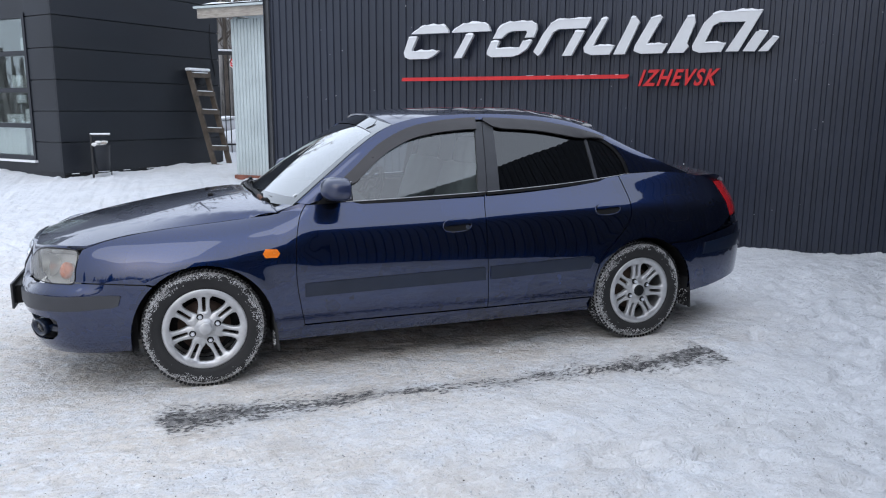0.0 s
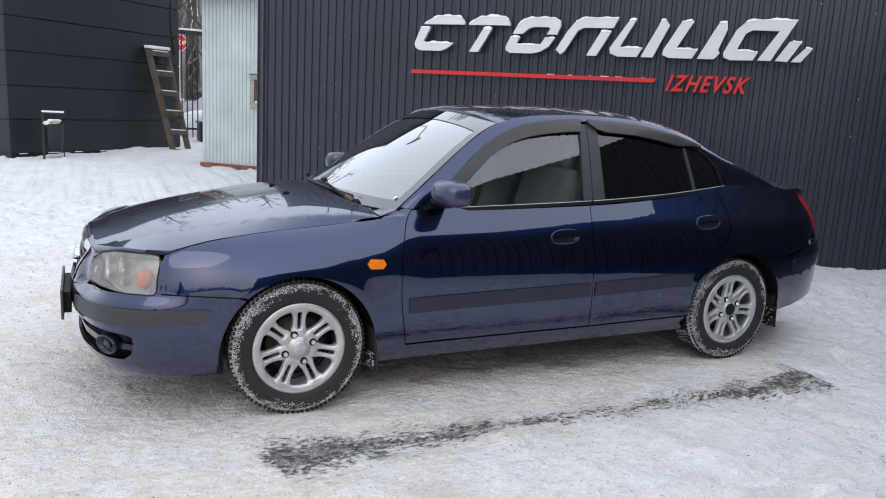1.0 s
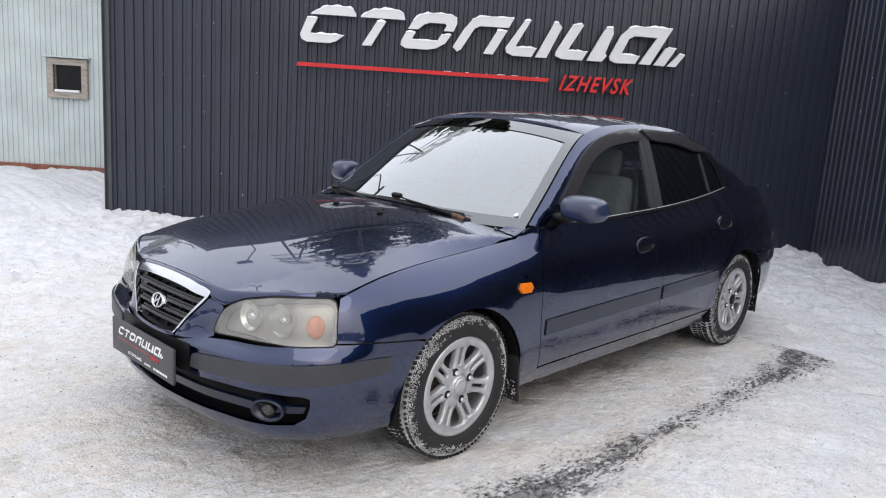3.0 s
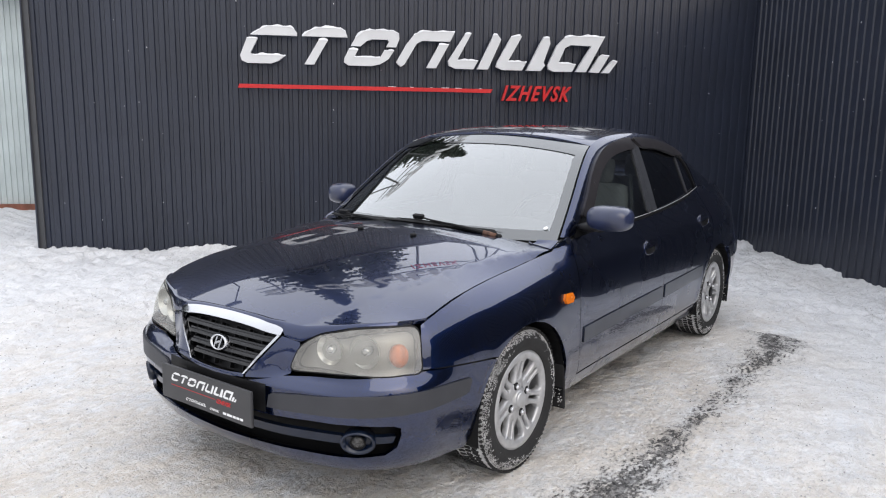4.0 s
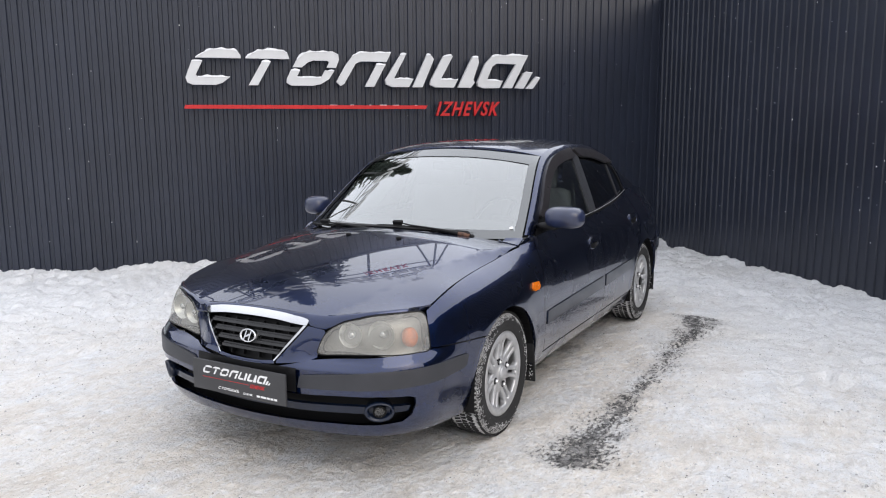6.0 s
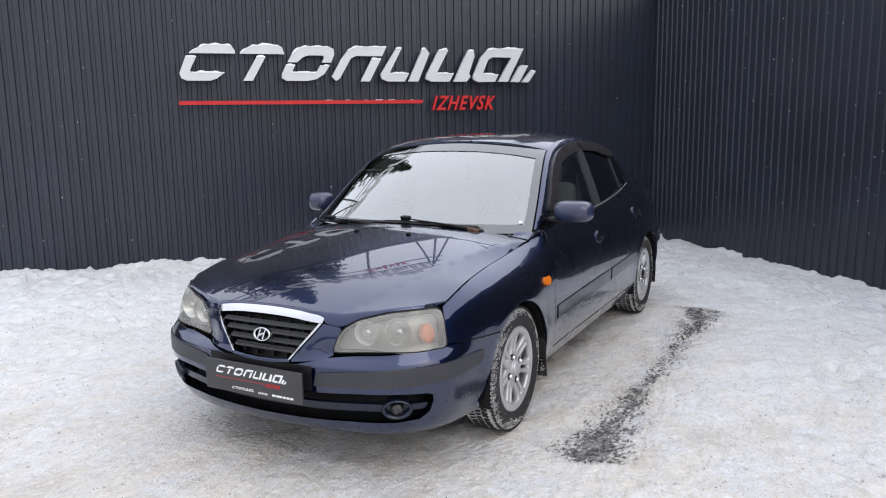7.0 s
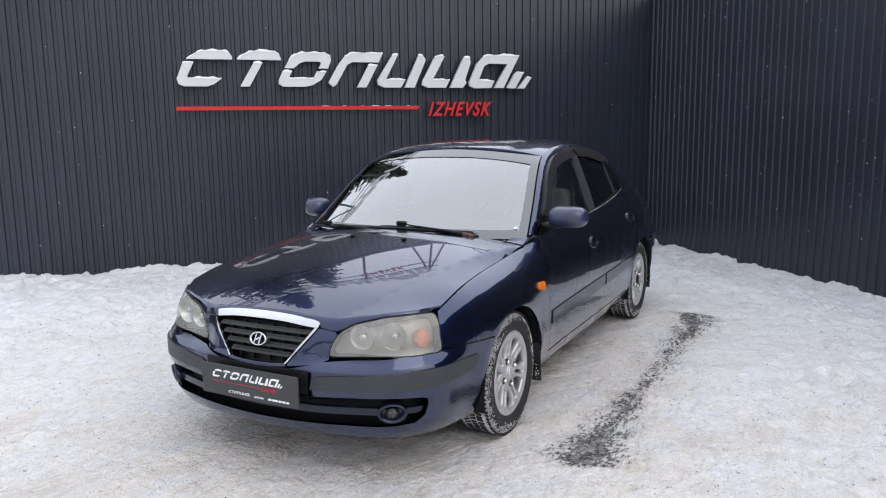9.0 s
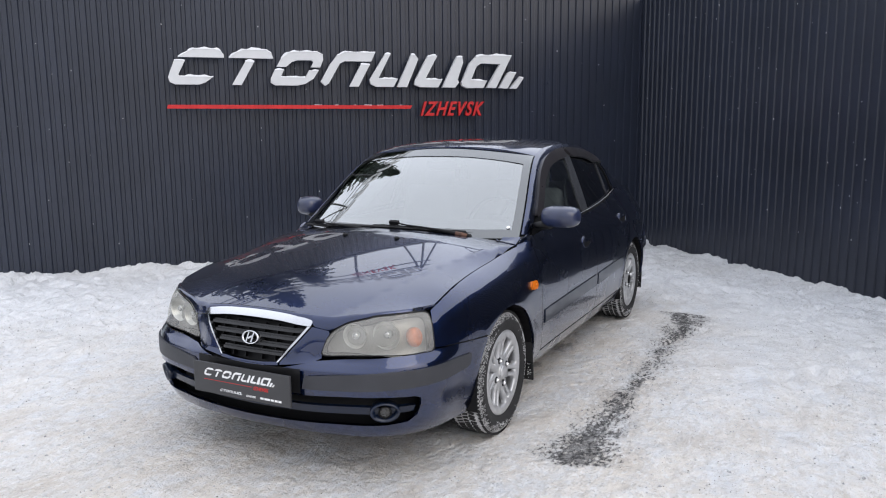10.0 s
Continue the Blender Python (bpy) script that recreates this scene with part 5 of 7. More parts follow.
for sgn in (1, -1):
    m = at_nose(sgn * 0.640, 0.331, -0.022)
    fog = part("fog_lamp", lathe_mesh(bmesh.new(), [(0.044, -0.03), (0.049, 0.012), (0.046, 0.024), (0.040, 0.020), (0.034, -0.006)], 28, m @ Matrix.Diagonal((1.30, 0.90, 1, 1))), M_DSTRIP, bumper, "oval fog lamp surround", True)
    part("bowl", lathe_mesh(bmesh.new(), [(0.029, 0.014), (0.026, 0.016), (0.022, 0.004)], 24, m), M_BLACK, fog, "", True)
    part("lens", lathe_mesh(bmesh.new(), [(0.025, 0.010), (0.020, 0.016), (0.011, 0.019), (0.004, 0.020)], 24, m), M_FOGGLASS, fog, "", True)

# grille
def grille_half(z):
    return 0.148 + (z - 0.527) * 0.87


def nose_off(b, z):
    return nose(shifted(b), z)


M_GRILLE = material("grille_plastic", (0.030, 0.031, 0.034), 0.42, vary=0.2, bump=0.0005, bump_scale=200)
grille = new("grille")
grille.parent = car
tagged(grille, "black slatted grille with a chrome brow")
op = [(-0.148, 0.527), (-0.08, 0.521), (0.0, 0.519), (0.08, 0.521), (0.148, 0.527), (0.272, 0.678), (0.15, 0.694), (0.0, 0.698), (-0.15, 0.694), (-0.272, 0.678)]
region("backing", op, nose_off, M_BLACK, grille, step=(0.05, 0.04), sides=(0,), flange=0, lift=-0.050)
for z, sag in ((0.657, 0.004), (0.624, 0.003), (0.590, 0.002), (0.556, 0.001)):
    w = grille_half(z) - 0.012
    line = [(w * t / 6, z + sag * (1 - (t / 6) ** 2)) for t in range(-6, 7)]
    # each slat: a rounded nose over a sloping top
    region("slat", [(b, y - 0.0085) for b, y in line] + [(b, y + 0.0035) for b, y in line[::-1]], nose_off, M_GRILLE, grille, step=(0.05, 0.006), sides=(0,), flange=0.030, lift=-0.010)
    region("slat_top", [(b, y + 0.0045) for b, y in line] + [(b, y + 0.0115) for b, y in line[::-1]], nose_off, M_GRILLE, grille, step=(0.05, 0.006), sides=(0,), flange=0.02, lift=-0.018)
for b in (-0.19, -0.115, -0.045, 0.045, 0.115, 0.19):
    lo = max(0.528, 0.527 + (abs(b) - 0.14) / 0.87)
    region("fin", [(b - 0.0025, lo), (b + 0.0025, lo), (b + 0.0025, 0.683), (b - 0.0025, 0.683)], nose_off, M_BLACK, grille, step=(0.05, 0.04), sides=(0,), flange=0.02, lift=-0.026)
brow = [(-0.286, 0.677), (-0.270, 0.6765), (-0.15, 0.6905), (0.0, 0.6950), (0.15, 0.6905), (0.270, 0.6765), (0.286, 0.677)]
brow_up = [(0.291, 0.690), (0.284, 0.6985), (0.24, 0.7085), (0.15, 0.7175), (0.0, 0.7220), (-0.15, 0.7175), (-0.24, 0.7085), (-0.284, 0.6985), (-0.291, 0.690)]
region("chrome_brow", spline(brow, 5) + spline(brow_up, 4), nose_off, M_CHROME, grille, step=(0.04, 0.008), sides=(0,), flange=0.02, lift=0.007, label="polished chrome brow")
for sgn in (1, -1):
    region("chrome_edge", [(sgn * 0.146, 0.522), (sgn * 0.154, 0.522), (sgn * 0.221, 0.600), (sgn * 0.283, 0.674), (sgn * 0.272, 0.676), (sgn * 0.212, 0.602)], nose_off, M_CHROME, grille, step=(0.05, 0.03), sides=(0,), flange=0.02, lift=0.005)
region("lower_lip", [(-0.154, 0.512), (-0.08, 0.505), (0.0, 0.503), (0.08, 0.505), (0.154, 0.512), (0.150, 0.524), (0.08, 0.518), (0.0, 0.516), (-0.08, 0.518), (-0.150, 0.524)], nose_off, M_PAINT, grille, step=(0.05, 0.03), sides=(0,), flange=0.02, lift=0.003)
m = at_nose(shifted(0.0), 0.611, 0.004)
part("badge", lathe_mesh(bmesh.new(), [(0.034, -0.03), (0.036, 0.004), (0.033, 0.008), (0.029, 0.006), (0.028, 0.0)], 32, m @ Matrix.Diagonal((1.28, 0.84, 1, 1)), False), M_CHROME, grille, "oval chrome badge", True)
bm = bmesh.new()
for dx, rot in ((-0.013, -14), (0.013, -14)):
    add_box(bm, (dx, 0, 0.004), (0.007, 0.044, 0.006), Matrix.Rotation(radians(rot), 4, "Z"), 0.001)
add_box(bm, (0, 0, 0.004), (0.024, 0.008, 0.006), Matrix.Rotation(radians(28), 4, "Z"), 0.001)
bm.transform(m)
part("badge_mark", bm, M_CHROME, grille)
for sgn in (1, -1):
    wing = [(0.160, 0.514), (0.160, 0.524), (0.228, 0.600), (0.290, 0.674), (0.372, 0.6625), (0.377, 0.652), (0.352, 0.606), (0.343, 0.560), (0.340, 0.546), (0.30, 0.531)]
    region("grille_side_panel", [(sgn * b, z) for b, z in wing], nose_off, M_PAINT, bumper, step=(0.03, 0.03), sides=(0,), flange=0.02)

# headlights
lamp = [(0.347, 0.562), (0.43, 0.563), (0.50, 0.568), (0.60, 0.571), (0.70, 0.568), (0.785, 0.569), (0.850, 0.574), (0.857, 0.637), (0.861, 0.700), (0.846, 0.725), (0.79, 0.730), (0.70, 0.729), (0.61, 0.724),
        (0.54, 0.712), (0.465, 0.697), (0.415, 0.675), (0.380, 0.648), (0.356, 0.605)]
for sgn in (1, -1):
    out = spline([(shifted(sgn * b), z) for b, z in lamp], 4, True)
    hl = region("headlight", out, nose, M_HOUSING, step=(0.04, 0.03), sides=(0,), flange=0, lift=-0.060, label="yellowed hazy headlight")[0]
    region("lens", out, nose, M_LENS, hl, step=(0.03, 0.025), sides=(0,), flange=0.05, lift=0.001, label="hazed clear lens")
    cb, cz = sum(p[0] for p in out) / len(out), sum(p[1] for p in out) / len(out)
    region("gasket", [(cb + (b - cb) * 1.010, cz + (z - cz) * 1.030) for b, z in out], nose, M_BLACK, hl, holes=[[(cb + (b - cb) * 0.992, cz + (z - cz) * 0.975) for b, z in out]], step=(0.04, 0.04), sides=(0,), flange=0, lift=0.0025)
    for b0, z, r in ((0.482, 0.648, 0.054), (0.645, 0.654, 0.061)):
        m = at_nose(shifted(sgn * b0), z, -0.042)
        aim = Matrix.Translation(m.translation) @ (Vector((-1, -0.12 * -sgn, 0.02)).to_track_quat("Z", "Y").to_matrix().to_4x4())
        bowl = part("reflector", lathe_mesh(bmesh.new(), [(r * 0.30, -0.045), (r * 0.55, -0.034), (r * 0.8, -0.016), (r * 0.95, 0.004), (r, 0.008)], 32, aim, False), M_SILVER, hl, "", True)
        part("bulb", lathe_mesh(bmesh.new(), [(0.014, -0.04), (0.018, -0.008), (0.013, 0.006), (0.005, 0.010)], 16, aim), M_CHROME, bowl, "", True)
    m = at_nose(shifted(sgn * 0.782), 0.634, -0.030)
    part("indicator", lathe_mesh(bmesh.new(), [(0.033, -0.02), (0.034, 0.002), (0.026, 0.014), (0.006, 0.020)], 20, m @ Matrix.Diagonal((1.0, 1.25, 1, 1))), M_BULB, hl, "amber indicator bowl", True)

# rear bumper and lamps
def tail(a, z):
    return skin(a, z)


rear_b = region("rear_bumper", [(x, z) for x, z in arch(2.617, 0.285, 0.362, 4, 60, 8)] + [(2.97, 0.606), (3.20, 0.648), (3.45, 0.69), (3.9, 0.69), (A9, 0.69), (A9, 0.40), (3.65, 0.385), (3.42, 0.345), (3.15, 0.295), (2.985, 0.275)], tail, M_PAINT, step=(0.05, 0.03), lift=0.014)
region("rubbing_strip", [(3.06, 0.515), (3.08, 0.590), (3.4, 0.622), (3.9, 0.622), (3.9, 0.54), (3.4, 0.54)], tail, M_DSTRIP, rear_b, step=(0.05, 0.03), lift=0.021)
region("tail_lamp", [(3.318, 0.962), (3.352, 0.86), (3.378, 0.738), (3.50, 0.752), (3.75, 0.76), (3.75, 0.93), (3.5, 0.955)], tail, M_TAIL, step=(0.04, 0.03), label="red tail lamp")
region("rear_panel", [(3.75, 0.69), (A9, 0.69), (A9, 0.93), (3.75, 0.93)], tail, M_PAINT, step=(0.06, 0.04))
region("lamp_base", [(3.372, 0.69), (3.75, 0.69), (3.75, 0.757), (3.38, 0.735)], tail, M_PAINT, step=(0.06, 0.04))

# ---- car: cowl, plate, mirrors, handles, wipers ----
def cowl(t, v):
    xb = 0.295 + 0.085 * min(1.0, abs(v) / 0.85) ** 1.7
    a, b = hood(xb, v * 0.705), screen(-0.035, v * 0.99)
    p = a.lerp(b, t)
    p.z -= 0.018 * math.sin(math.pi * clamp(t))
    return p


region("cowl_panel", [(-0.05, -1), (1.0, -1), (1.0, 1), (-0.05, 1)], cowl, M_BLACK, step=(0.2, 0.06), sides=(0,), flange=0.02, lift=-0.010, label="black plastic cowl below the windscreen")



def cowl_corner(t, v):
    """Painted corner between the bonnet, the wing and the foot of the pillar."""
    a, b = hood(0.372 + 0.11 * (v - 0.80), v * 0.728), screen(-0.036, v)
    p = a.lerp(b, t)
    p.z += 0.004 - 0.010 * math.sin(math.pi * clamp(t)) * ease(1.0, 0.88, v)
    return p


region("cowl_corner", [(0.03, 0.85), (1.0, 0.88), (1.0, 1.0), (0.03, 0.995)], cowl_corner, M_PAINT, fender, step=(0.2, 0.03), flange=0.012)

plate = part("number_plate", box((-0.956, -0.008, 0.422), (0.012, 0.530, 0.138), None, 0.004), M_PLATE, car, "dark grey dealer plate with a white logo")
part("holder", box((-0.935, -0.008, 0.418), (0.034, 0.40, 0.10), None, 0.004), M_BLACK, plate)


def on_plate(u, v, w):
    return Vector((-0.9626 + w, -0.008 + 0.265 - u, v))


for k, (scale, u0, v0) in enumerate(((0.0955, 0.060, 0.440), (0.0300, 0.150, 0.3735))):
    for strokes in GLYPHS:
        bm = bmesh.new()
        for outline in strokes:
            b2 = plate_of([(u0 + u * scale, v0 + v * scale) for u, v in outline], on_plate, 0.0015)
            me = bpy.data.meshes.new("stroke")
            b2.to_mesh(me)
            b2.free()
            bm.from_mesh(me)
            bpy.data.meshes.remove(me)
        part("logo_stroke", bm, M_WHITE, plate)
part("red_line", plate_of([(0.06, 0.4145), (0.33, 0.4145), (0.33, 0.4165), (0.06, 0.4165)], on_plate, 0.001), M_RED, plate)
PLATE_M = Matrix(((0, 0, -1, 0), (-1, 0, 0, 0), (0, 1, 0, 0), (0, 0, 0, 1)))
lettering("city_lettering", "IZHEVSK", 0.022, M_RED, plate, Matrix.Translation(on_plate(0.335, 0.405, 0)) @ PLATE_M, 0.0006, 0.4, 0.085, 0.0004)
lettering("city_lettering", "IZHEVSK", 0.012, M_WHITE, plate, Matrix.Translation(on_plate(0.295, 0.3685, 0)) @ PLATE_M, 0.0006, 0.4, 0.055, 0.0002)
for i, w in enumerate((0.018, 0.030, 0.016, 0.016, 0.016)):
    u = 0.372 + (0.0, 0.022, 0.056, 0.076, 0.096)[i]
    part("bar", plate_of([(u, 0.3685), (u + w, 0.3685), (u + w, 0.3775), (u, 0.3775)], on_plate, 0.001), M_WHITE, plate)


def shell(c, r, power=(2.4, 2.6, 2.4), n=36, cut=None, flat=0.25):
    """A rounded body: a super-ellipsoid, flattened towards +x beyond cut."""
    bm = bmesh.new()
    bmesh.ops.create_uvsphere(bm, u_segments=n, v_segments=n // 2, radius=1)
    for v in bm.verts:
        d = v.co.normalized()
        k = (abs(d.x) ** power[0] + abs(d.y) ** power[1] + abs(d.z) ** power[2]) ** (-1 / max(power))
        p = d * k
        if cut is not None and p.x > cut:
            p.x = cut + (p.x - cut) * flat
        v.co = Vector((c[0] + r[0] * p.x, c[1] + r[1] * p.y, c[2] + r[2] * p.z))
    return bm


M_MIRROR = material("dusty_blue_mirror_shell", (0.023, 0.032, 0.078), 0.34, vary=0.2, scale=12, coat=0.7)
for i, sgn in enumerate((-1, 1)):
    mir = part("mirror", shell((0.690, sgn * (0.876 if sgn < 0 else 0.828), 1.010), (0.088, 0.108 if sgn < 0 else 0.074, 0.060), power=(2.3, 3.4, 3.2), cut=0.55, flat=0.2), M_MIRROR, doors_f[i], "rounded blue wing mirror", True)
    part("mirror_foot", shell((0.685, sgn * 0.775, 0.958), (0.05, 0.055, 0.022)), M_BLACK, mir, "", True)
    part("mirror_glass", box((0.744, sgn * 0.874, 1.008), (0.006, 0.150, 0.092), None, 0.002), M_CHROME, mir)


def oval(cx, cz, rx, rz, n=24, p=2.6, tilt=0.0):
    out = []
    for i in range(n):
        a = 2 * math.pi * i / n
        u, w = rx * abs(math.cos(a)) ** (2 / p) * (1 if math.cos(a) > 0 else -1), rz * abs(math.sin(a)) ** (2 / p) * (1 if math.sin(a) > 0 else -1)
        out.append((cx + u, cz + w + tilt * u))
    return out


for doors, cx, cz in ((doors_f, 1.380, 0.778), (doors_r, 2.362, 0.832)):
    pull = region("handle", oval(cx, cz, 0.084, 0.034, tilt=0.05), skin, M_BLACK, doors, step=(0.03, 0.02), lift=0.0015, flange=0.004, label="recessed pull handle")
    up = [p for p in oval(cx, cz, 0.081, 0.032, 40, tilt=0.05) if p[1] > cz - 0.001 + 0.05 * (p[0] - cx)]
    region("grip", up, skin, M_PAINT, pull, step=(0.02, 0.01), lift=0.012, flange=0.012)
    for i, sgn in enumerate((-1, 1)):
        ringed = [skin(*p) for p in oval(cx, cz, 0.085, 0.035, 40, tilt=0.05)]
        ringed = [Vector((p.x, sgn * (p.y + 0.001), p.z)) for p in ringed]
        part("lip", tube(bmesh.new(), ringed + ringed[:1], 0.0032, 6), M_PAINT, pull[i], "", True)
    if doors is doors_f:
        region("lock", oval(cx + 0.058, cz - 0.012, 0.012, 0.012, 14, 2.0), skin, M_CHROME, pull, step=(0.02, 0.02), lift=0.008, flange=0.008)
region("side_indicator", [(0.300, 0.682), (0.312, 0.662), (0.372, 0.661), (0.387, 0.680), (0.374, 0.702), (0.314, 0.704)], skin, M_AMBER, fender, step=(0.02, 0.02), lift=0.012, flange=0.013, label="amber side indicator")
fl = oval(2.872, 0.815, 0.090, 0.080, 28, 5.0)
region("fuel_flap_line", fl, skin, M_BLACK, quarter, holes=[[(2.872 + (x - 2.872) * 0.975, 0.815 + (z - 0.815) * 0.972) for x, z in fl]], step=(0.05, 0.05), lift=0.0008, flange=0)
region("bumper_line", [(-0.95 + 0.40, 0.5745), (-0.45, 0.5690), (-0.27, 0.5570), (-0.27, 0.5605), (-0.45, 0.5725), (-0.55, 0.5782)], skin, M_BLACK, fender, step=(0.06, 0.02), lift=-0.002, flange=0)


def on_screen(s, v, lift):
    p = screen(s, v)
    n = (screen(s + 0.01, v) - screen(s - 0.01, v)).cross(screen(s, v + 0.01) - screen(s, v - 0.01)).normalized()
    return p + (n if n.z > 0 else -n) * lift


for pivot, clip, tips in (((-0.045, -0.64), (0.038, -0.02), ((0.012, -0.37), (0.018, 0.31))), ((-0.040, 0.12), (-0.012, 0.74), ((-0.030, 0.36), (-0.028, 0.96)))):
    arm = [on_screen(pivot[0] + (clip[0] - pivot[0]) * t, pivot[1] + (clip[1] - pivot[1]) * t, 0.018 + 0.020 * math.sin(math.pi * min(t, 0.75)) ** 0.7) for t in (0, 0.08, 0.2, 0.35, 0.55, 0.8, 1)]
    wiper = part("wiper", tube(bmesh.new(), arm, [0.012, 0.012, 0.011, 0.009, 0.006, 0.0045, 0.004], 8), M_BLACK, car, "black wiper with a worn arm", True)
    part("rusty_joint", tube(bmesh.new(), [arm[0].lerp(arm[1], 0.2), arm[1], arm[1].lerp(arm[2], 0.6)], [0.0128, 0.0130, 0.0122], 8), M_RUSTY, wiper, "rust-worn joint", True)
    line = [on_screen(tips[0][0] + (tips[1][0] - tips[0][0]) * t, tips[0][1] + (tips[1][1] - tips[0][1]) * t, 0.011 + 0.006 * math.sin(math.pi * t)) for t in [i / 10 for i in range(11)]]
    blade = part("blade", tube(bmesh.new(), line, [0.003] + [0.0062] * 9 + [0.003], 6), M_RUBBER, wiper, "", True)
    part("blade_frame", tube(bmesh.new(), [p + Vector((-0.004, 0, 0.010)) for p in line[2:9]], [0.002, 0.003, 0.0045, 0.005, 0.0045, 0.003, 0.002], 6), M_BLACK, wiper, "", True)
    part("clip", box(on_screen(clip[0], clip[1], 0.036), (0.022, 0.060, 0.022), Matrix.Rotation(radians(-20), 4, "Y"), 0.004), M_BLACK, wiper)
    part("pivot_cap", lathe_mesh(bmesh.new(), [(0.018, 0.0), (0.019, 0.018), (0.012, 0.026)], 16, Matrix.Translation(on_screen(pivot[0], pivot[1], 0.0))), M_BLACK, wiper, "", True)
for y in (-0.175, 0.150):
    part("washer_nozzle", shell(hood(0.09, y) + Vector((0, 0, 0.004)), (0.016, 0.013, 0.009)), M_BLACK, hood_panel, "", True)
part("sticker", lathe_mesh(bmesh.new(), [(0.011, 0), (0.011, 0.001)], 16, Matrix.Translation(on_screen(0.068, -0.900, 0.003)) @ Matrix.Rotation(radians(-38), 4, "Y")), M_WHITE, windscreen, "round white sticker")

# ---- car: inside and underneath ----
part("floor_pan", box((1.35, 0, 0.27), (3.9, 1.14, 0.13), None, 0.03), M_SALT, car, "salt-stained underside")
part("engine_bay", box((-0.12, 0, 0.50), (1.20, 1.08, 0.36), None, 0.05), M_BLACK, car)
part("boot_floor", box((2.95, 0, 0.60), (0.95, 1.06, 0.60), None, 0.05), M_BLACK, car)
part("bulkhead", box((0.52, 0, 0.62), (0.05, 1.36, 0.56), None, 0.01), M_BLACK, car)
for sgn in (-1, 1):
    part("door_card", box((1.42, sgn * 0.715, 0.61), (1.85, 0.05, 0.60), None, 0.015), M_DASH, car)
part("floor_mat", box((1.4, 0, 0.345), (1.9, 1.40, 0.03)), M_DASH, car)


def dash(x, y):
    return Vector((x, y, 0.905 + 0.035 * (1 - (y / 0.72) ** 4) - 0.35 * max(0, x - 0.78) ** 1.2 + 0.028 * math.exp(-(((y + 0.36) / 0.17) ** 2)) * ease(0.5, 0.7, x)))


region("dashboard", [(0.40, -0.45), (0.50, -0.66), (0.92, -0.68), (0.95, 0.0), (0.92, 0.68), (0.50, 0.66), (0.40, 0.45), (0.33, 0.0)], dash, M_DASH, step=(0.06, 0.06), sides=(0,), flange=0.16)
bm = bmesh.new()
SW = Matrix.Translation((0.985, -0.36, 0.905)) @ Matrix.Rotation(radians(-66), 4, "Y")
ring = [(0.182 * math.cos(a), 0.182 * math.sin(a), 0) for a in [2 * math.pi * i / 36 for i in range(37)]]
tube(bm, ring, 0.014, 8)
for a in (-20, 200, 90):
    tube(bm, [(0.03 * math.cos(radians(a)), 0.03 * math.sin(radians(a)), -0.02), (0.18 * math.cos(radians(a)), 0.18 * math.sin(radians(a)), 0)], 0.014, 6)
add_box(bm, (0, 0, -0.01), (0.13, 0.15, 0.05), None, 0.02)
bm.transform(SW)
part("steering_wheel", bm, M_BLACK, car, "dark steering wheel", True)


def seat(x, y, w, back_top):
    s = new("seat")
    s.parent = car
    tagged(s, "grey cloth seat")
    part("cushion", box((x, y, 0.52), (0.50, w, 0.17), Matrix.Rotation(radians(-6), 4, "Y"), 0.05), M_CLOTH, s, "", True)
    part("backrest", box((x + 0.30, y, 0.80), (0.15, w * 0.96, back_top), Matrix.Rotation(radians(18), 4, "Y"), 0.06), M_CLOTH, s, "", True)
    for hy in ([y] if w < 0.7 else [y - 0.36, y + 0.36]):
        part("headrest", box((x + 0.40, hy, 1.165), (0.10, 0.25, 0.17), Matrix.Rotation(radians(12), 4, "Y"), 0.045), M_CLOTH, s, "", True)
    return s


seat(1.22, -0.36, 0.50, 0.62)
seat(1.22, 0.36, 0.50, 0.62)
seat(2.02, 0.0, 1.24, 0.60)
part("seat_belt", tube(bmesh.new(), [(1.60, -0.60, 1.16), (1.58, -0.63, 0.9), (1.56, -0.66, 0.55)], 0.012, 6), M_CLOTH, car)
part("rear_view_mirror", box((0.98, 0.0, 1.27), (0.03, 0.22, 0.06), None, 0.015), M_BLACK, car)

for cx, cz, r in ((0.0, 0.290, 0.354), (2.617, 0.285, 0.364)):
    for sgn in (-1, 1):
        bm = bmesh.new()
        line = arch(cx, cz, r, -12, 192, 26)
        rows = [[bm.verts.new((x, sgn * y, z)) for x, z in line] for y in (0.838, 0.78, 0.60)]
        for a, b in zip(rows, rows[1:]):
            for i in range(len(line) - 1):
                bm.faces.new((a[i], a[i + 1], b[i + 1], b[i]))
        bm.faces.new(rows[-1])
        part("arch_liner", bm, M_BLACK, car, "", False)
for x, h, z0, z1 in ((0.358, 0.785, 0.155, 0.37), (2.985, 0.775, 0.165, 0.40)):
    for sgn in (-1, 1):
        flap = part("mud_flap", box((x, sgn * h, (z0 + z1) / 2), (0.012, 0.115, z1 - z0), Matrix.Rotation(radians(-5), 4, "Y"), 0.004), M_RUBBER, car, "salted rubber mud flap")
        bm = bmesh.new()
        rng = random.Random(int(x * 100) + sgn)
        for i in range(46):
            s = rng.uniform(0.002, 0.007)
            add_box(bm, (x - 0.009, sgn * (h + rng.uniform(-0.05, 0.05)), rng.uniform(z0 + 0.01, z1 - 0.12)), (0.006, s, s), None, 0.002)
        tagged(part("caked_snow", bm, M_DIRTYSNOW, flap), kind="stuff")


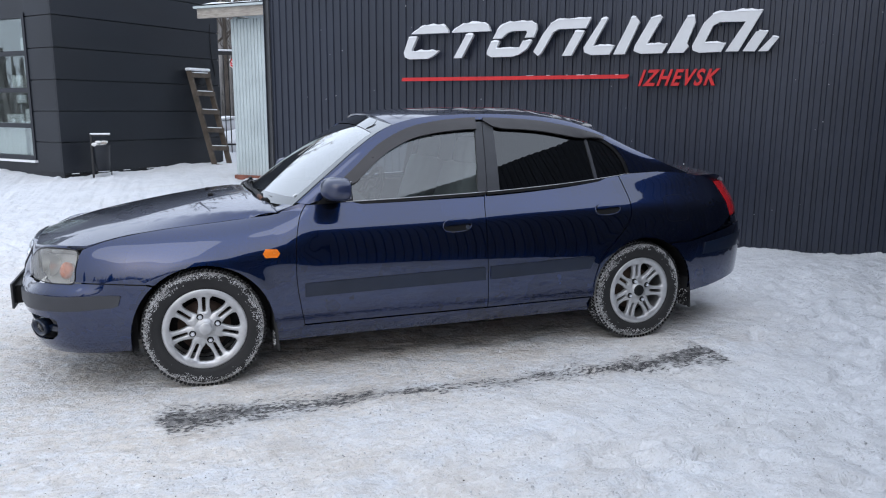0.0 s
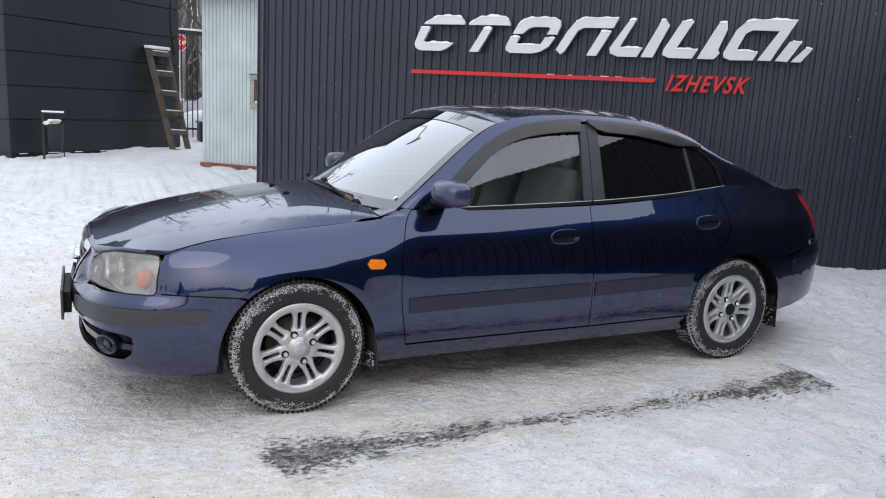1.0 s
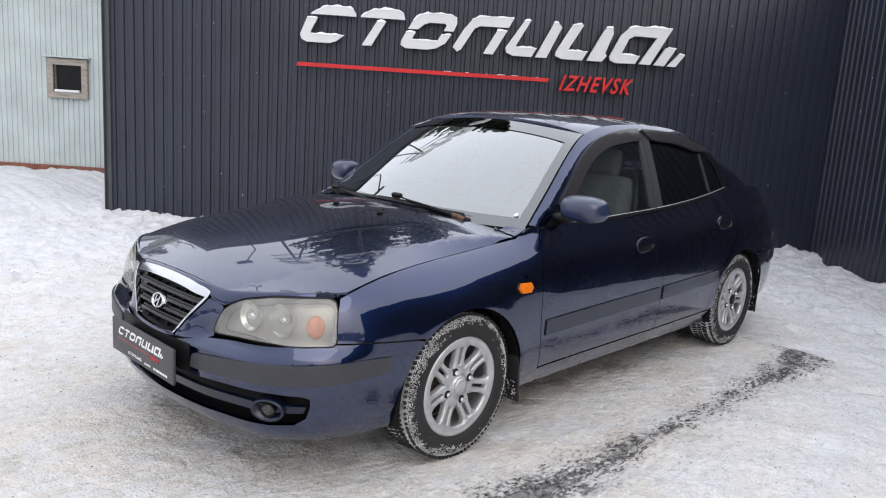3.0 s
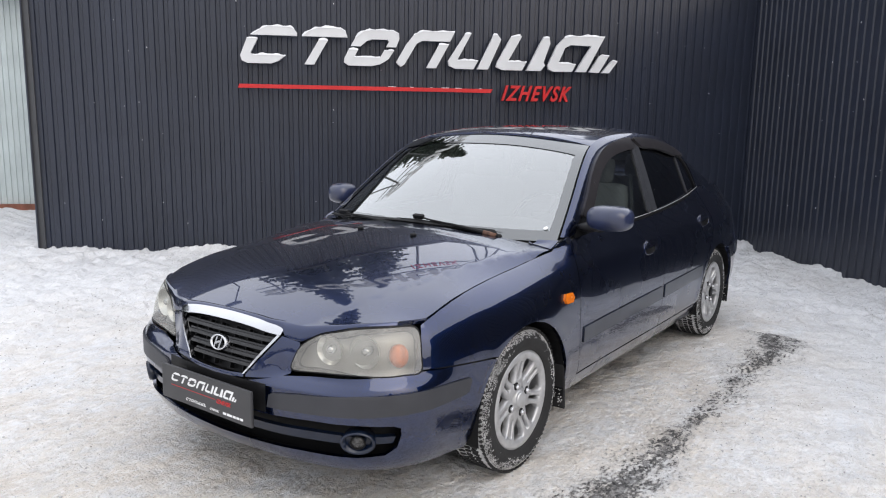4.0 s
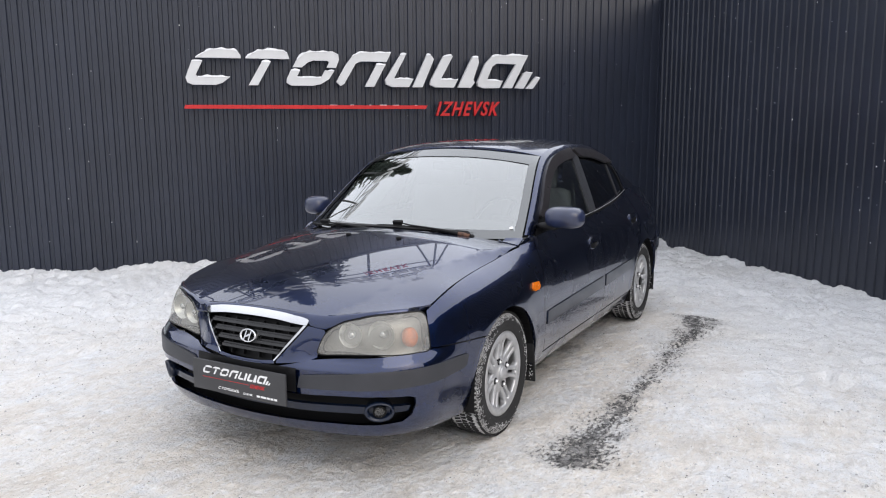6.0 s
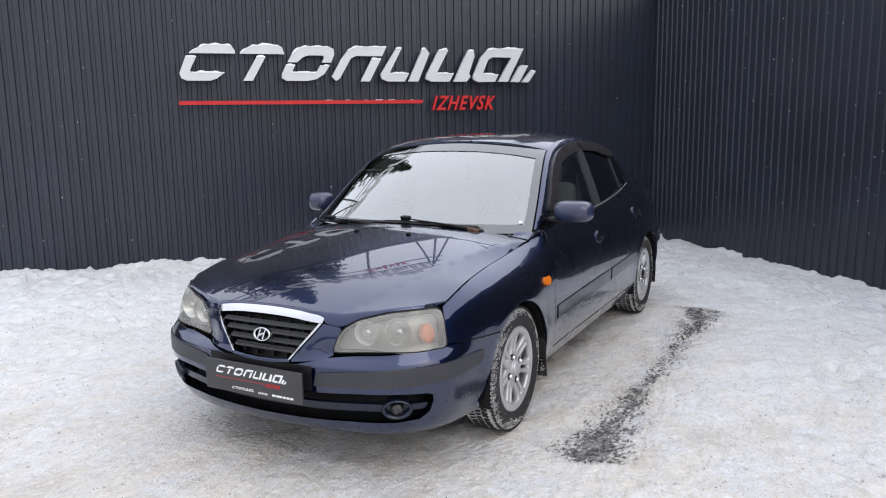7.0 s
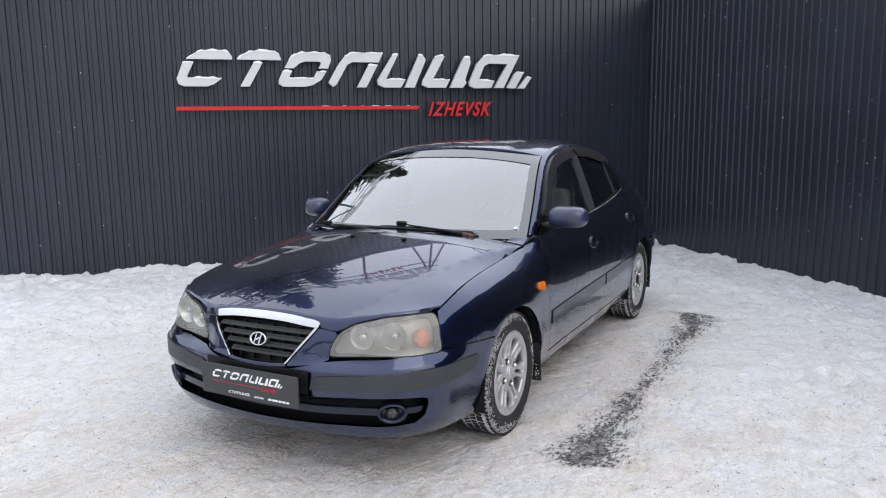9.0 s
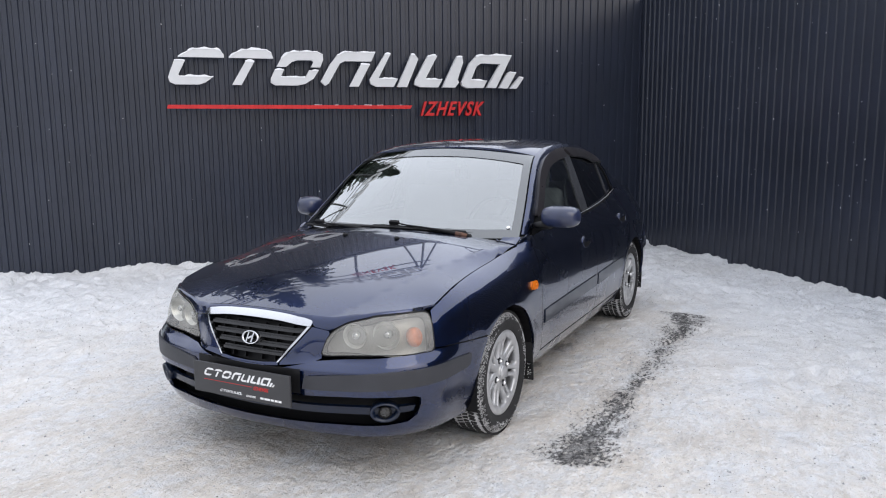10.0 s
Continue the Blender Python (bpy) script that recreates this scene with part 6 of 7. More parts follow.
# ---- wheels ----
def loose_boxes(name, boxes, mat, parent):
    """Many small boxes (matrix, size) joined into one mesh."""
    corners = [(i, j, k) for i in (-0.5, 0.5) for j in (-0.5, 0.5) for k in (-0.5, 0.5)]
    verts, faces = [], []
    for m, size in boxes:
        b = len(verts)
        verts += [m @ Vector((c[0] * size[0], c[1] * size[1], c[2] * size[2])) for c in corners]
        faces += [tuple(b + q for q in f) for f in ((0, 1, 3, 2), (4, 6, 7, 5), (0, 4, 5, 1), (2, 3, 7, 6), (0, 2, 6, 4), (1, 5, 7, 3))]
    return tagged(put(name, verts, faces, mat, parent), kind="stuff")


def spoke_mesh(turn):
    """One flared spoke with a slot down its middle, lying along +x and turned about z."""
    base = curve((0.050, 0.0330), (0.080, 0.0330), (0.095, 0.0285), (0.115, 0.0268), (0.140, 0.0278), (0.152, 0.0310), (0.160, 0.0390), (0.166, 0.0520), (0.178, 0.0780))
    edge = [(r, base(r)) for r in (0.050, 0.068, 0.0830, 0.0845, 0.0875, 0.093, 0.108, 0.125, 0.138, 0.150, 0.154, 0.158, 0.1605, 0.1625, 0.168, 0.173, 0.178)]
    slot = [(0.0835, 0.0), (0.0845, 0.0045), (0.0875, 0.0062), (0.093, 0.0074), (0.125, 0.0082), (0.152, 0.0090), (0.158, 0.0076), (0.1605, 0.0050), (0.1615, 0.0)]
    deep = curve((0.05, -0.017), (0.09, -0.019), (0.13, -0.014), (0.16, -0.008), (0.18, -0.0035))
    bm = bmesh.new()
    for sg in (1, -1):
        # top faces between the slot and the edge, with a chamfer down to the flank
        loops = []
        for r, y in edge:
            y0 = float(np.interp(r, [p[0] for p in slot], [p[1] for p in slot])) if slot[0][0] < r < slot[-1][0] else 0.0
            top = deep(r)
            cuts = [(y0, top - 0.024), (y0 + (0.0004 if y0 else 0), top - (0.003 if y0 else 0.0)), (y0 + (0.0026 if y0 else 0.001), top), (y - 0.004, top), (y, top - 0.005), (y, top - 0.028)]
            loops.append([bm.verts.new((r, sg * c[0], c[1])) for c in cuts])
        for a, b in zip(loops, loops[1:]):
            for k in range(5):
                try:
                    bm.faces.new((a[k], b[k], b[k + 1], a[k + 1]) if sg > 0 else (a[k + 1], b[k + 1], b[k], a[k]))
                except ValueError:
                    pass
    bmesh.ops.remove_doubles(bm, verts=bm.verts[:], dist=1e-5)
    bm.transform(Matrix.Rotation(turn, 4, "Z"))
    return bm


def build_wheel(name, cap_mat):
    """A wheel round z, outer face up, centre at the tyre's outer edge."""
    w = new(name)
    tread = [(-0.160, 0.296), (-0.140, 0.3035), (-0.09, 0.3055), (-0.045, 0.3035), (-0.022, 0.296)]
    bm = bmesh.new()
    prof = [(0.200, -0.178), (0.240, -0.193), (0.272, -0.190), (0.292, -0.172), (0.2985, -0.160), (0.301, -0.14), (0.3015, -0.09), (0.301, -0.045), (0.2985, -0.022), (0.290, -0.008),
            (0.272, 0.006), (0.258, 0.0075), (0.255, 0.0055), (0.236, 0.006), (0.214, -0.002), (0.208, -0.010), (0.203, -0.022)]
    lathe_mesh(bm, prof, 88, None, False)
    tyre = part("tyre", bm, M_RUBBER, w, "winter tyre with snow packed in the tread", True)
    # lugs of the tread
    rng = random.Random(11)
    lugs = []
    n = 84
    for i in range(n):
        for j, (h, wd) in enumerate(((-0.158, 0.026), (-0.122, 0.030), (-0.088, 0.026), (-0.054, 0.030), (-0.020, 0.028))):
            a = 2 * math.pi * (i + (0.5 if j % 2 else 0.0) + rng.uniform(-0.1, 0.1)) / n
            r = 0.3045 - (0.006 if j in (0, 4) else 0)
            ln = 2 * math.pi * 0.30 / n * rng.uniform(0.40, 0.66)
            m = Matrix.Rotation(a, 4, "Z") @ Matrix.Translation((r, 0, h)) @ Matrix.Rotation(radians((-24, 18, 0, -18, 24)[j]), 4, "X") @ Matrix.Rotation(radians((-28, 0, 0, 0, 28)[j]), 4, "Y")
            lugs.append((m, (0.010, ln, wd)))
    loose_boxes("tread", lugs, M_RUBBER, tyre)
    bm = bmesh.new()
    lathe_mesh(bm, [(0.290, -0.172), (0.3005, -0.160), (0.3050, -0.14), (0.3055, -0.11), (0.306, -0.09), (0.3055, -0.07), (0.3050, -0.045), (0.3005, -0.022), (0.294, -0.010)], 180, None, False)
    for v in bm.verts:
        k = 1 + 0.014 * noise.noise(v.co * 70)
        v.co.x, v.co.y = v.co.x * k, v.co.y * k
    part("packed_snow", bm, M_DIRTYSNOW, tyre, "", True)
    # crumbs of snow thrown on the sidewall
    crumbs = []
    for i in range(9000):
        a = rng.uniform(0, 2 * math.pi)
        r = 0.302 - abs(rng.gauss(0, 0.014)) * (1 + 0.8 * max(0, math.sin(a * 3 + 1)))
        s = rng.uniform(0.0009, 0.0030)
        clump = noise.noise(Vector((math.cos(a), math.sin(a), r * 6)) * 7) + 0.5 * noise.noise(Vector((math.cos(a), math.sin(a), r * 9)) * 22)
        if r < 0.240 or clump < -0.42 + 9 * (0.288 - r):
            continue
        h = float(np.interp(r, [0.214, 0.236, 0.258, 0.272, 0.290, 0.2985], [-0.002, 0.006, 0.0075, 0.006, -0.008, -0.022]))
        crumbs.append((Matrix.Translation((r * math.cos(a), r * math.sin(a), h)) @ Matrix.Rotation(a + rng.uniform(-1, 1), 4, "Z"), (s * rng.uniform(0.6, 2.2), s, s * 0.8)))
    loose_boxes("thrown_snow", crumbs, M_DIRTYSNOW, tyre)
    # alloy rim with seven slotted spokes
    bm = bmesh.new()
    lathe_mesh(bm, [(0.196, -0.175), (0.190, -0.16), (0.182, -0.06), (0.170, -0.034), (0.166, -0.014), (0.170, -0.007), (0.182, -0.003), (0.194, -0.001), (0.202, -0.006), (0.205, -0.018), (0.200, -0.03)], 72, None, False)
    rim = part("rim", bm, M_ALLOY, w, "dull silver alloy rim with twin spokes", True)
    rim.scale = (1.045, 1.045, 1.0)
    for i in range(7):
        part("twin_spoke", spoke_mesh(2 * math.pi * i / 7 + math.pi / 2), M_ALLOY, rim, "", True)
    bm = lathe_mesh(bmesh.new(), [(0.072, -0.055), (0.074, -0.026), (0.068, -0.0185), (0.042, -0.0175), (0.039, -0.012), (0.036, -0.009)], 40)
    part("hub", bm, M_ALLOY, rim, "", True)
    part("centre_cap", lathe_mesh(bmesh.new(), [(0.034, -0.014), (0.033, -0.004), (0.026, 0.0)], 32), cap_mat, rim, "", True)
    for i in range(4):
        a = math.pi / 2 * i + 0.35
        m = Matrix.Translation((0.064 * math.cos(a), 0.064 * math.sin(a), -0.022))
        nut = part("wheel_nut", lathe_mesh(bmesh.new(), [(0.0115, 0.0), (0.0115, 0.014), (0.0085, 0.019)], 6, m), M_CHROME, rim)
        part("recess", lathe_mesh(bmesh.new(), [(0.0165, -0.004), (0.0165, 0.0052), (0.012, 0.0054)], 20, m), M_BLACK, nut)
    part("brake_disc", lathe_mesh(bmesh.new(), [(0.132, -0.105), (0.134, -0.088), (0.080, -0.086), (0.072, -0.070)], 40), M_DISC, w, "rust-tinged brake disc", True)
    part("inner_shade", lathe_mesh(bmesh.new(), [(0.179, -0.170), (0.179, -0.165)], 32), M_BLACK, w)
    w.parent = car
    return w


wheel = build_wheel("wheel", M_ALLOY)
OUT_L, OUT_R = Matrix.Rotation(radians(90), 4, "X"), Matrix.Rotation(radians(-90), 4, "X")
wheel.matrix_basis = Matrix.Translation((0, -0.826, 0.3045)) @ OUT_L
tagged(wheel, "alloy wheel with snowy winter tyre", group="car wheels")
copy_thing(wheel, Matrix.Translation((0, 0.826, 0.3045)) @ OUT_R)
rear_l = build_wheel("wheel", M_BLACK)
tagged(rear_l, "alloy wheel with a dark centre hole and snowy tyre", group="car wheels")
rear_l.matrix_basis = Matrix.Translation((2.61, -0.826, 0.3045)) @ OUT_L @ Matrix.Rotation(radians(7), 4, "Z")
copy_thing(rear_l, Matrix.Translation((2.61, 0.826, 0.3045)) @ OUT_R)
car.location = (0, 0.018, 0)
car.scale = (1, 1.014, 1)

# ---- building: window and fittings ----
M_PANE = glass_material("window_glass", (0.86, 0.90, 0.89), 0.0, 0.7)
M_CURTAIN = material("white_curtain", (0.78, 0.78, 0.76), 0.9, vary=0.12, bump=0.004, bump_scale=30, stretch=(1, 1, 0.1))
window = b_box("window", -0.03, 0.10, W0, W0 + 0.07, WZ0, WZ1, M_SIDING, "tall dark-framed office window")
b_box("frame", -0.03, 0.10, W1 - 0.07, W1, WZ0, WZ1, M_SIDING, "", window)
for z in (WZ0, 1.05, 1.70, 2.36, WZ1 - 0.08):
    b_box("frame", -0.028, 0.098, W0 + 0.07, W1 - 0.07, z, z + 0.08, M_SIDING, "", window)
for z0, z1 in ((WZ0 + 0.08, 1.05), (1.13, 1.70), (1.78, 2.36), (2.44, WZ1 - 0.08)):
    pane = b_box("pane", 0.03, 0.038, W0 + 0.07, W1 - 0.07, z0, z1, M_PANE, "", window)
    pane.visible_shadow = False
b_box("sill", -0.07, 0.02, W0 - 0.03, W1 + 0.03, WZ0 - 0.045, WZ0 - 0.004, M_WHITE, "snowy white sill", window)
# white curtain, pulled in folds, and papers close behind the glass
def folds(r0, r1, z0, z1):
    cols = [(r0 + (r1 - r0) * i / 40, 0.075 + 0.018 * math.sin(i * 1.25) + 0.006 * math.sin(i * 3.1)) for i in range(41)]
    verts = [on_b(d, r + 0.01 * math.sin(r * 9), z) for z in (z0, z1) for r, d in cols]
    return verts, [(i, i + 1, 42 + i, 41 + i) for i in range(40)]


for r0, r1, z0, z1 in ((0.86, 1.06, 0.50, 1.06), (1.22, 2.1, 0.50, 1.06), (0.86, 1.02, 1.78, 2.35)):
    v, f = folds(r0, r1, z0, z1)
    tagged(put("curtain", v, f, M_CURTAIN), "white curtain hanging behind the office window", "curtain", "curtains in the window")
for i, (r, z, s) in enumerate(((1.00, 1.27, (0.02, 0.24, 0.26)), (1.46, 1.22, (0.02, 0.52, 0.16)), (1.22, 1.58, (0.02, 0.30, 0.14)), (1.3, 1.90, (0.02, 0.34, 0.22)), (0.98, 2.56, (0.02, 0.20, 0.22)))):
    tagged(part("notice", box(on_b(0.075, r, z), s, MB, 0.002), M_WHITE), "blank white notice behind the office window", "notice", group="notices in the window")
bm = tube(bmesh.new(), [on_b(3.64, -0.02, 3.2), on_b(3.62, -0.03, 2.9), on_b(3.64, -0.02, 2.55), on_b(3.69, -0.03, 2.3), on_b(3.72, -0.02, 2.12)], 0.008, 5)
tagged(part("cable", bm, M_IRON), "thin black cable hanging down a dark panelled wall", "cable")

# ---- litter bin ----
def litter_bin(x, y, z):
    b = new("litter_bin")
    b.location = (x, y, z)
    part("bucket", lathe_mesh(bmesh.new(), [(0.120, 0.16), (0.150, 0.62), (0.156, 0.63), (0.146, 0.62), (0.115, 0.19)], 24, Matrix.Translation((0.03, 0, 0))), M_SIDING, b, "dark sheet-metal bucket", True)
    part("post", box((-0.135, -0.02, 0.39), (0.035, 0.03, 0.86), None, 0.004), M_IRON, b)
    part("post", tube(bmesh.new(), [(0.17, 0, 0), (0.17, 0, 0.2)], 0.010, 6), M_IRON, b)
    part("top_bar", box((0.02, 0, 0.80), (0.34, 0.06, 0.03), None, 0.006), M_IRON, b)
    part("foot_bar", tube(bmesh.new(), [(-0.15, 0, 0.02), (0.17, 0, 0.02)], 0.013, 6), M_IRON, b)
    part("snow", box((0.02, 0, 0.826), (0.34, 0.07, 0.03), None, 0.012), M_SNOW, b)
    rng = random.Random(4)
    for i in range(7):
        part("rubbish", shell((rng.uniform(-0.10, 0.10), rng.uniform(-0.10, 0.08), 0.625 + rng.uniform(0, 0.06)), (rng.uniform(0.04, 0.07), rng.uniform(0.04, 0.06), rng.uniform(0.02, 0.04)), n=10), M_CURTAIN if i % 4 else M_GREYWOOD, b, "crumpled rubbish bag" if i == 0 else "")
    return tagged(b, "dark metal litter bin full of rubbish with snow on it", "bin")


litter_bin(-1.30, 10.42, 0.13)

# ---- leaning ladder ----
def ladder():
    l = new("ladder")
    foot_l, foot_r = Vector((0.80, 12.02, 0.18)), Vector((1.13, 12.28, 0.15))
    top_l, top_r = Vector((0.38, 12.26, 2.17)), Vector((0.74, 12.56, 2.17))
    for a, b in ((foot_l, top_l), (foot_r, top_r)):
        bm = bmesh.new()
        d = (b - a)
        m = Matrix.Translation((a + b) / 2) @ d.to_track_quat("Z", "Y").to_matrix().to_4x4()
        add_box(bm, (0, 0, 0), (0.055, 0.11, d.length + 0.06), m, 0.006)
        part("rail", bm, M_BROWNWOOD, l)
    for i in range(6):
        t = 0.02 + i * 0.19
        a, b = foot_l.lerp(top_l, t), foot_r.lerp(top_r, t)
        d = b - a
        m = Matrix.Translation((a + b) / 2 + Vector((0.03, -0.05, 0))) @ d.to_track_quat("X", "Z").to_matrix().to_4x4()
        bm = bmesh.new()
        add_box(bm, (0, 0, 0), (d.length + 0.06, 0.045, 0.095), m, 0.005)
        tread = part("tread", bm, M_BROWNWOOD, l)
        bm = bmesh.new()
        add_box(bm, (0, 0, 0.055), (d.length * 0.8, 0.06, 0.018), m, 0.006)
        part("snow", bm, M_SNOW, tread)
    bm = bmesh.new()
    m = Matrix.Translation((top_l + top_r) / 2 + Vector((0, 0, 0.06))) @ (top_r - top_l).to_track_quat("X", "Z").to_matrix().to_4x4()
    add_box(bm, (0, 0, 0), ((top_r - top_l).length + 0.10, 0.14, 0.06), m, 0.02)
    part("snow", bm, M_SNOW, l, "snow on the top")
    return tagged(l, "brown wooden ladder with snow leaning on a dark wall", "ladder")


ladder()

# ---- fence, road sign, vehicle and drum beyond the gap ----
fence = new("fence")
tagged(fence, "black iron bar fence with a snow-topped beam", "fence")
for z in (0.45, 2.90):
    part("rail", box((3.6, 17.0, z), (6.4, 0.05, 0.10 if z > 1 else 0.05), None, 0.004), M_IRON, fence)
part("snow", box((3.6, 17.0, 2.975), (6.4, 0.09, 0.05), None, 0.018), M_SNOW, fence)
bar_me = None
for i in range(48):
    bm = tube(bmesh.new(), [(0, 0, 0.10), (0, 0, 3.02)], 0.016, 6)
    if bar_me is None:
        ob = part("bar", bm, M_IRON, fence)
        bar_me = ob.data
    else:
        bm.free()
        ob = new("bar", bar_me)
        ob.parent = fence
    ob.location = (0.5 + i * 0.13, 17.0, 0)
road_sign = new("road_sign")
tagged(road_sign, "red octagonal stop sign on a grey post behind a fence", "road sign")
octo = [(0.33 * math.cos(radians(22.5 + 45 * i)), 0.33 * math.sin(radians(22.5 + 45 * i))) for i in range(8)]
SX, SY, SZ = 2.93, 30.0, 3.40
part("rim", plate_of([(u * 1.08, v * 1.08) for u, v in octo], lambda u, v, w: Vector((SX + u, SY + 0.004 + w, SZ + v)), 0.01), M_WHITE, road_sign)
part("face", plate_of(octo, lambda u, v, w: Vector((SX + u, SY + w, SZ + v)), 0.003), M_RED, road_sign)
lettering("lettering", "STOP", 0.266, M_WHITE, road_sign, Matrix.Translation((SX - 0.266, SY - 0.003, SZ - 0.095)) @ Matrix.Rotation(radians(90), 4, "X"), 0.001, 0, 0.532, 0.002)
part("post", tube(bmesh.new(), [(SX, SY + 0.04, 0.1), (SX, SY + 0.04, 3.7)], 0.03, 8), M_SHED, road_sign)


def far_car(x, y, z):
    c = new("parked_car")
    M_FAR = material("silver_grey_paint", (0.34, 0.35, 0.37), 0.35, metal=0.4, vary=0.1, coat=0.6)
    prof = [(-2.1, 0.30), (-2.15, 0.55), (-2.0, 0.78), (-1.2, 0.92), (-0.55, 1.02), (0.1, 1.46), (1.2, 1.50), (1.9, 1.1), (2.1, 0.95), (2.15, 0.4), (2.0, 0.25), (-1.9, 0.25)]
    bm = plate_of(spline(prof, 4, True), lambda u, v, w: Vector((u, w - 0.85, v)), 1.7)
    for v in bm.verts:
        if v.co.z > 0.95:
            v.co.y *= 1 - 0.35 * (v.co.z - 0.95)
        v.co.y *= 1 - 0.05 * (abs(v.co.x) / 2.15) ** 3
    part("body", bm, M_FAR, c, "", True)
    part("side_window", plate_of([(-0.40, 1.02), (0.12, 1.38), (0.62, 1.41), (0.62, 1.03)], lambda u, v, w: Vector((u, -0.80 + 0.30 * (v - 1.05) + w, v)), 0.02), M_TINT, c)
    part("side_window", plate_of([(0.68, 1.03), (0.68, 1.41), (1.15, 1.40), (1.58, 1.08)], lambda u, v, w: Vector((u, -0.80 + 0.30 * (v - 1.05) + w, v)), 0.02), M_TINT, c)
    part("windscreen", box((-0.27, 0, 1.235), (0.72, 1.25, 0.02), Matrix.Rotation(radians(-33), 4, "Y"), 0.004), M_TINT, c)
    part("snow", box((0.65, 0, 1.53), (1.3, 1.1, 0.05), None, 0.02), M_SNOW, c, "snow on the roof")
    part("snow", box((-1.4, 0, 0.95), (1.1, 1.35, 0.08), Matrix.Rotation(radians(-8), 4, "Y"), 0.03), M_SNOW, c, "snow on the bonnet")
    for wx in (-1.35, 1.3):
        for wy in (-0.80, 0.80):
            part("wheel", lathe_mesh(bmesh.new(), [(0.30, -0.09), (0.31, 0.0), (0.30, 0.09), (0.18, 0.09)], 24, Matrix.Translation((wx, wy, 0.31)) @ Matrix.Rotation(radians(90), 4, "X")), M_RUBBER, c, "", True)
    c.matrix_basis = pose(x, y, z, 0, 0, 6)
    return tagged(c, "grey car under snow parked behind a fence", "car")


far_car(2.6, 19.6, 0.14)


def skip(x, y, z):
    d = new("waste_container")
    part("body", box((0, 0, 0.26), (1.5, 0.8, 0.48), None, 0.05), M_BLACK, d, "", True)
    for i in range(9):
        part("rib", box((-0.68 + i * 0.17, -0.41, 0.24), (0.03, 0.03, 0.36), None, 0.008), M_BLACK, d)
    part("lid", box((0, 0, 0.515), (1.56, 0.86, 0.05), None, 0.02), M_IRON, d)
    part("snow", shell((0.05, 0, 0.55), (0.72, 0.38, 0.10)), M_SNOW, d, "", True)
    d.location = (x, y, z)
    return tagged(d, "low black waste container topped with snow", "container")


skip(2.53, 15.7, 0.16)
bm = bmesh.new()
bmesh.ops.create_icosphere(bm, subdivisions=4, radius=1)
for v in bm.verts:
    k = 1 + 0.22 * noise.noise(v.co * 1.6) + 0.06 * noise.noise(v.co * 5)
    v.co = Vector((2.3 + 1.5 * v.co.x * k, 17.9 + 0.7 * v.co.y * k, 0.15 + 0.75 * v.co.z * k))
tagged(part("snow_heap", bm, M_SNOW, None, "", True), "rounded heap of shovelled snow behind the fence", "snow heap")

# ---- trees ----
M_BARK = material("grey_bark", (0.09, 0.075, 0.062), 0.9, vary=0.3, bump=0.01, bump_scale=30, stretch=(1, 1, 0.3))
M_NEEDLE = material("spruce_needles", (0.030, 0.046, 0.028), 0.7, vary=0.35, scale=1.5, fine=0.4)


def spruce(height, seed):
    rng = random.Random(seed)
    t = new("spruce_tree")
    part("trunk", tube(bmesh.new(), [(0, 0, 0), (0.03, 0, height * 0.5), (0, 0, height)], [height * 0.018, height * 0.011, 0.01], 8), M_BARK, t, "", True)
    verts, faces = [], []
    z = height * 0.10
    while z < height * 0.985:
        f = 1 - z / height
        reach = 0.12 + height * 0.24 * f ** 0.85
        n = int(7 + 5 * f)
        a0 = rng.uniform(0, 6.3)
        for i in range(n):
            a = a0 + 2 * math.pi * i / n + rng.uniform(-0.2, 0.2)
            ln = reach * rng.uniform(0.72, 1.12)
            d = Vector((math.cos(a), math.sin(a), 0))
            s = Vector((-d.y, d.x, 0))
            segs = max(4, int(ln / 0.16))
            for k in range(segs):
                u = (k + rng.uniform(0.2, 0.9)) / segs
                c = d * (ln * u) + Vector((0, 0, z - 0.42 * ln * u + 0.22 * ln * u * u))
                w = 0.26 * ln * (1.05 - u) + 0.05
                for sg in (-1, 1):
                    tip = c + s * sg * w * rng.uniform(0.7, 1.2) + d * w * 0.75 + Vector((0, 0, -0.10 * w - rng.uniform(0.02, 0.12)))
                    b = len(verts)
                    verts += [c + d * 0.06, c - d * 0.07 + Vector((0, 0, -0.03)), tip, c + Vector((0, 0, -0.14 - 0.06 * rng.random())) + s * sg * w * 0.4]
                    faces += [(b, b + 1, b + 2), (b + 1, b + 3, b + 2)]
        z += 0.16 + 0.20 * f
    crown = put("crown", verts, faces, M_NEEDLE, t)
    tagged(crown, kind="stuff")
    return tagged(t, "tall dark green spruce standing beyond the yard", "tree", "trees round the yard")


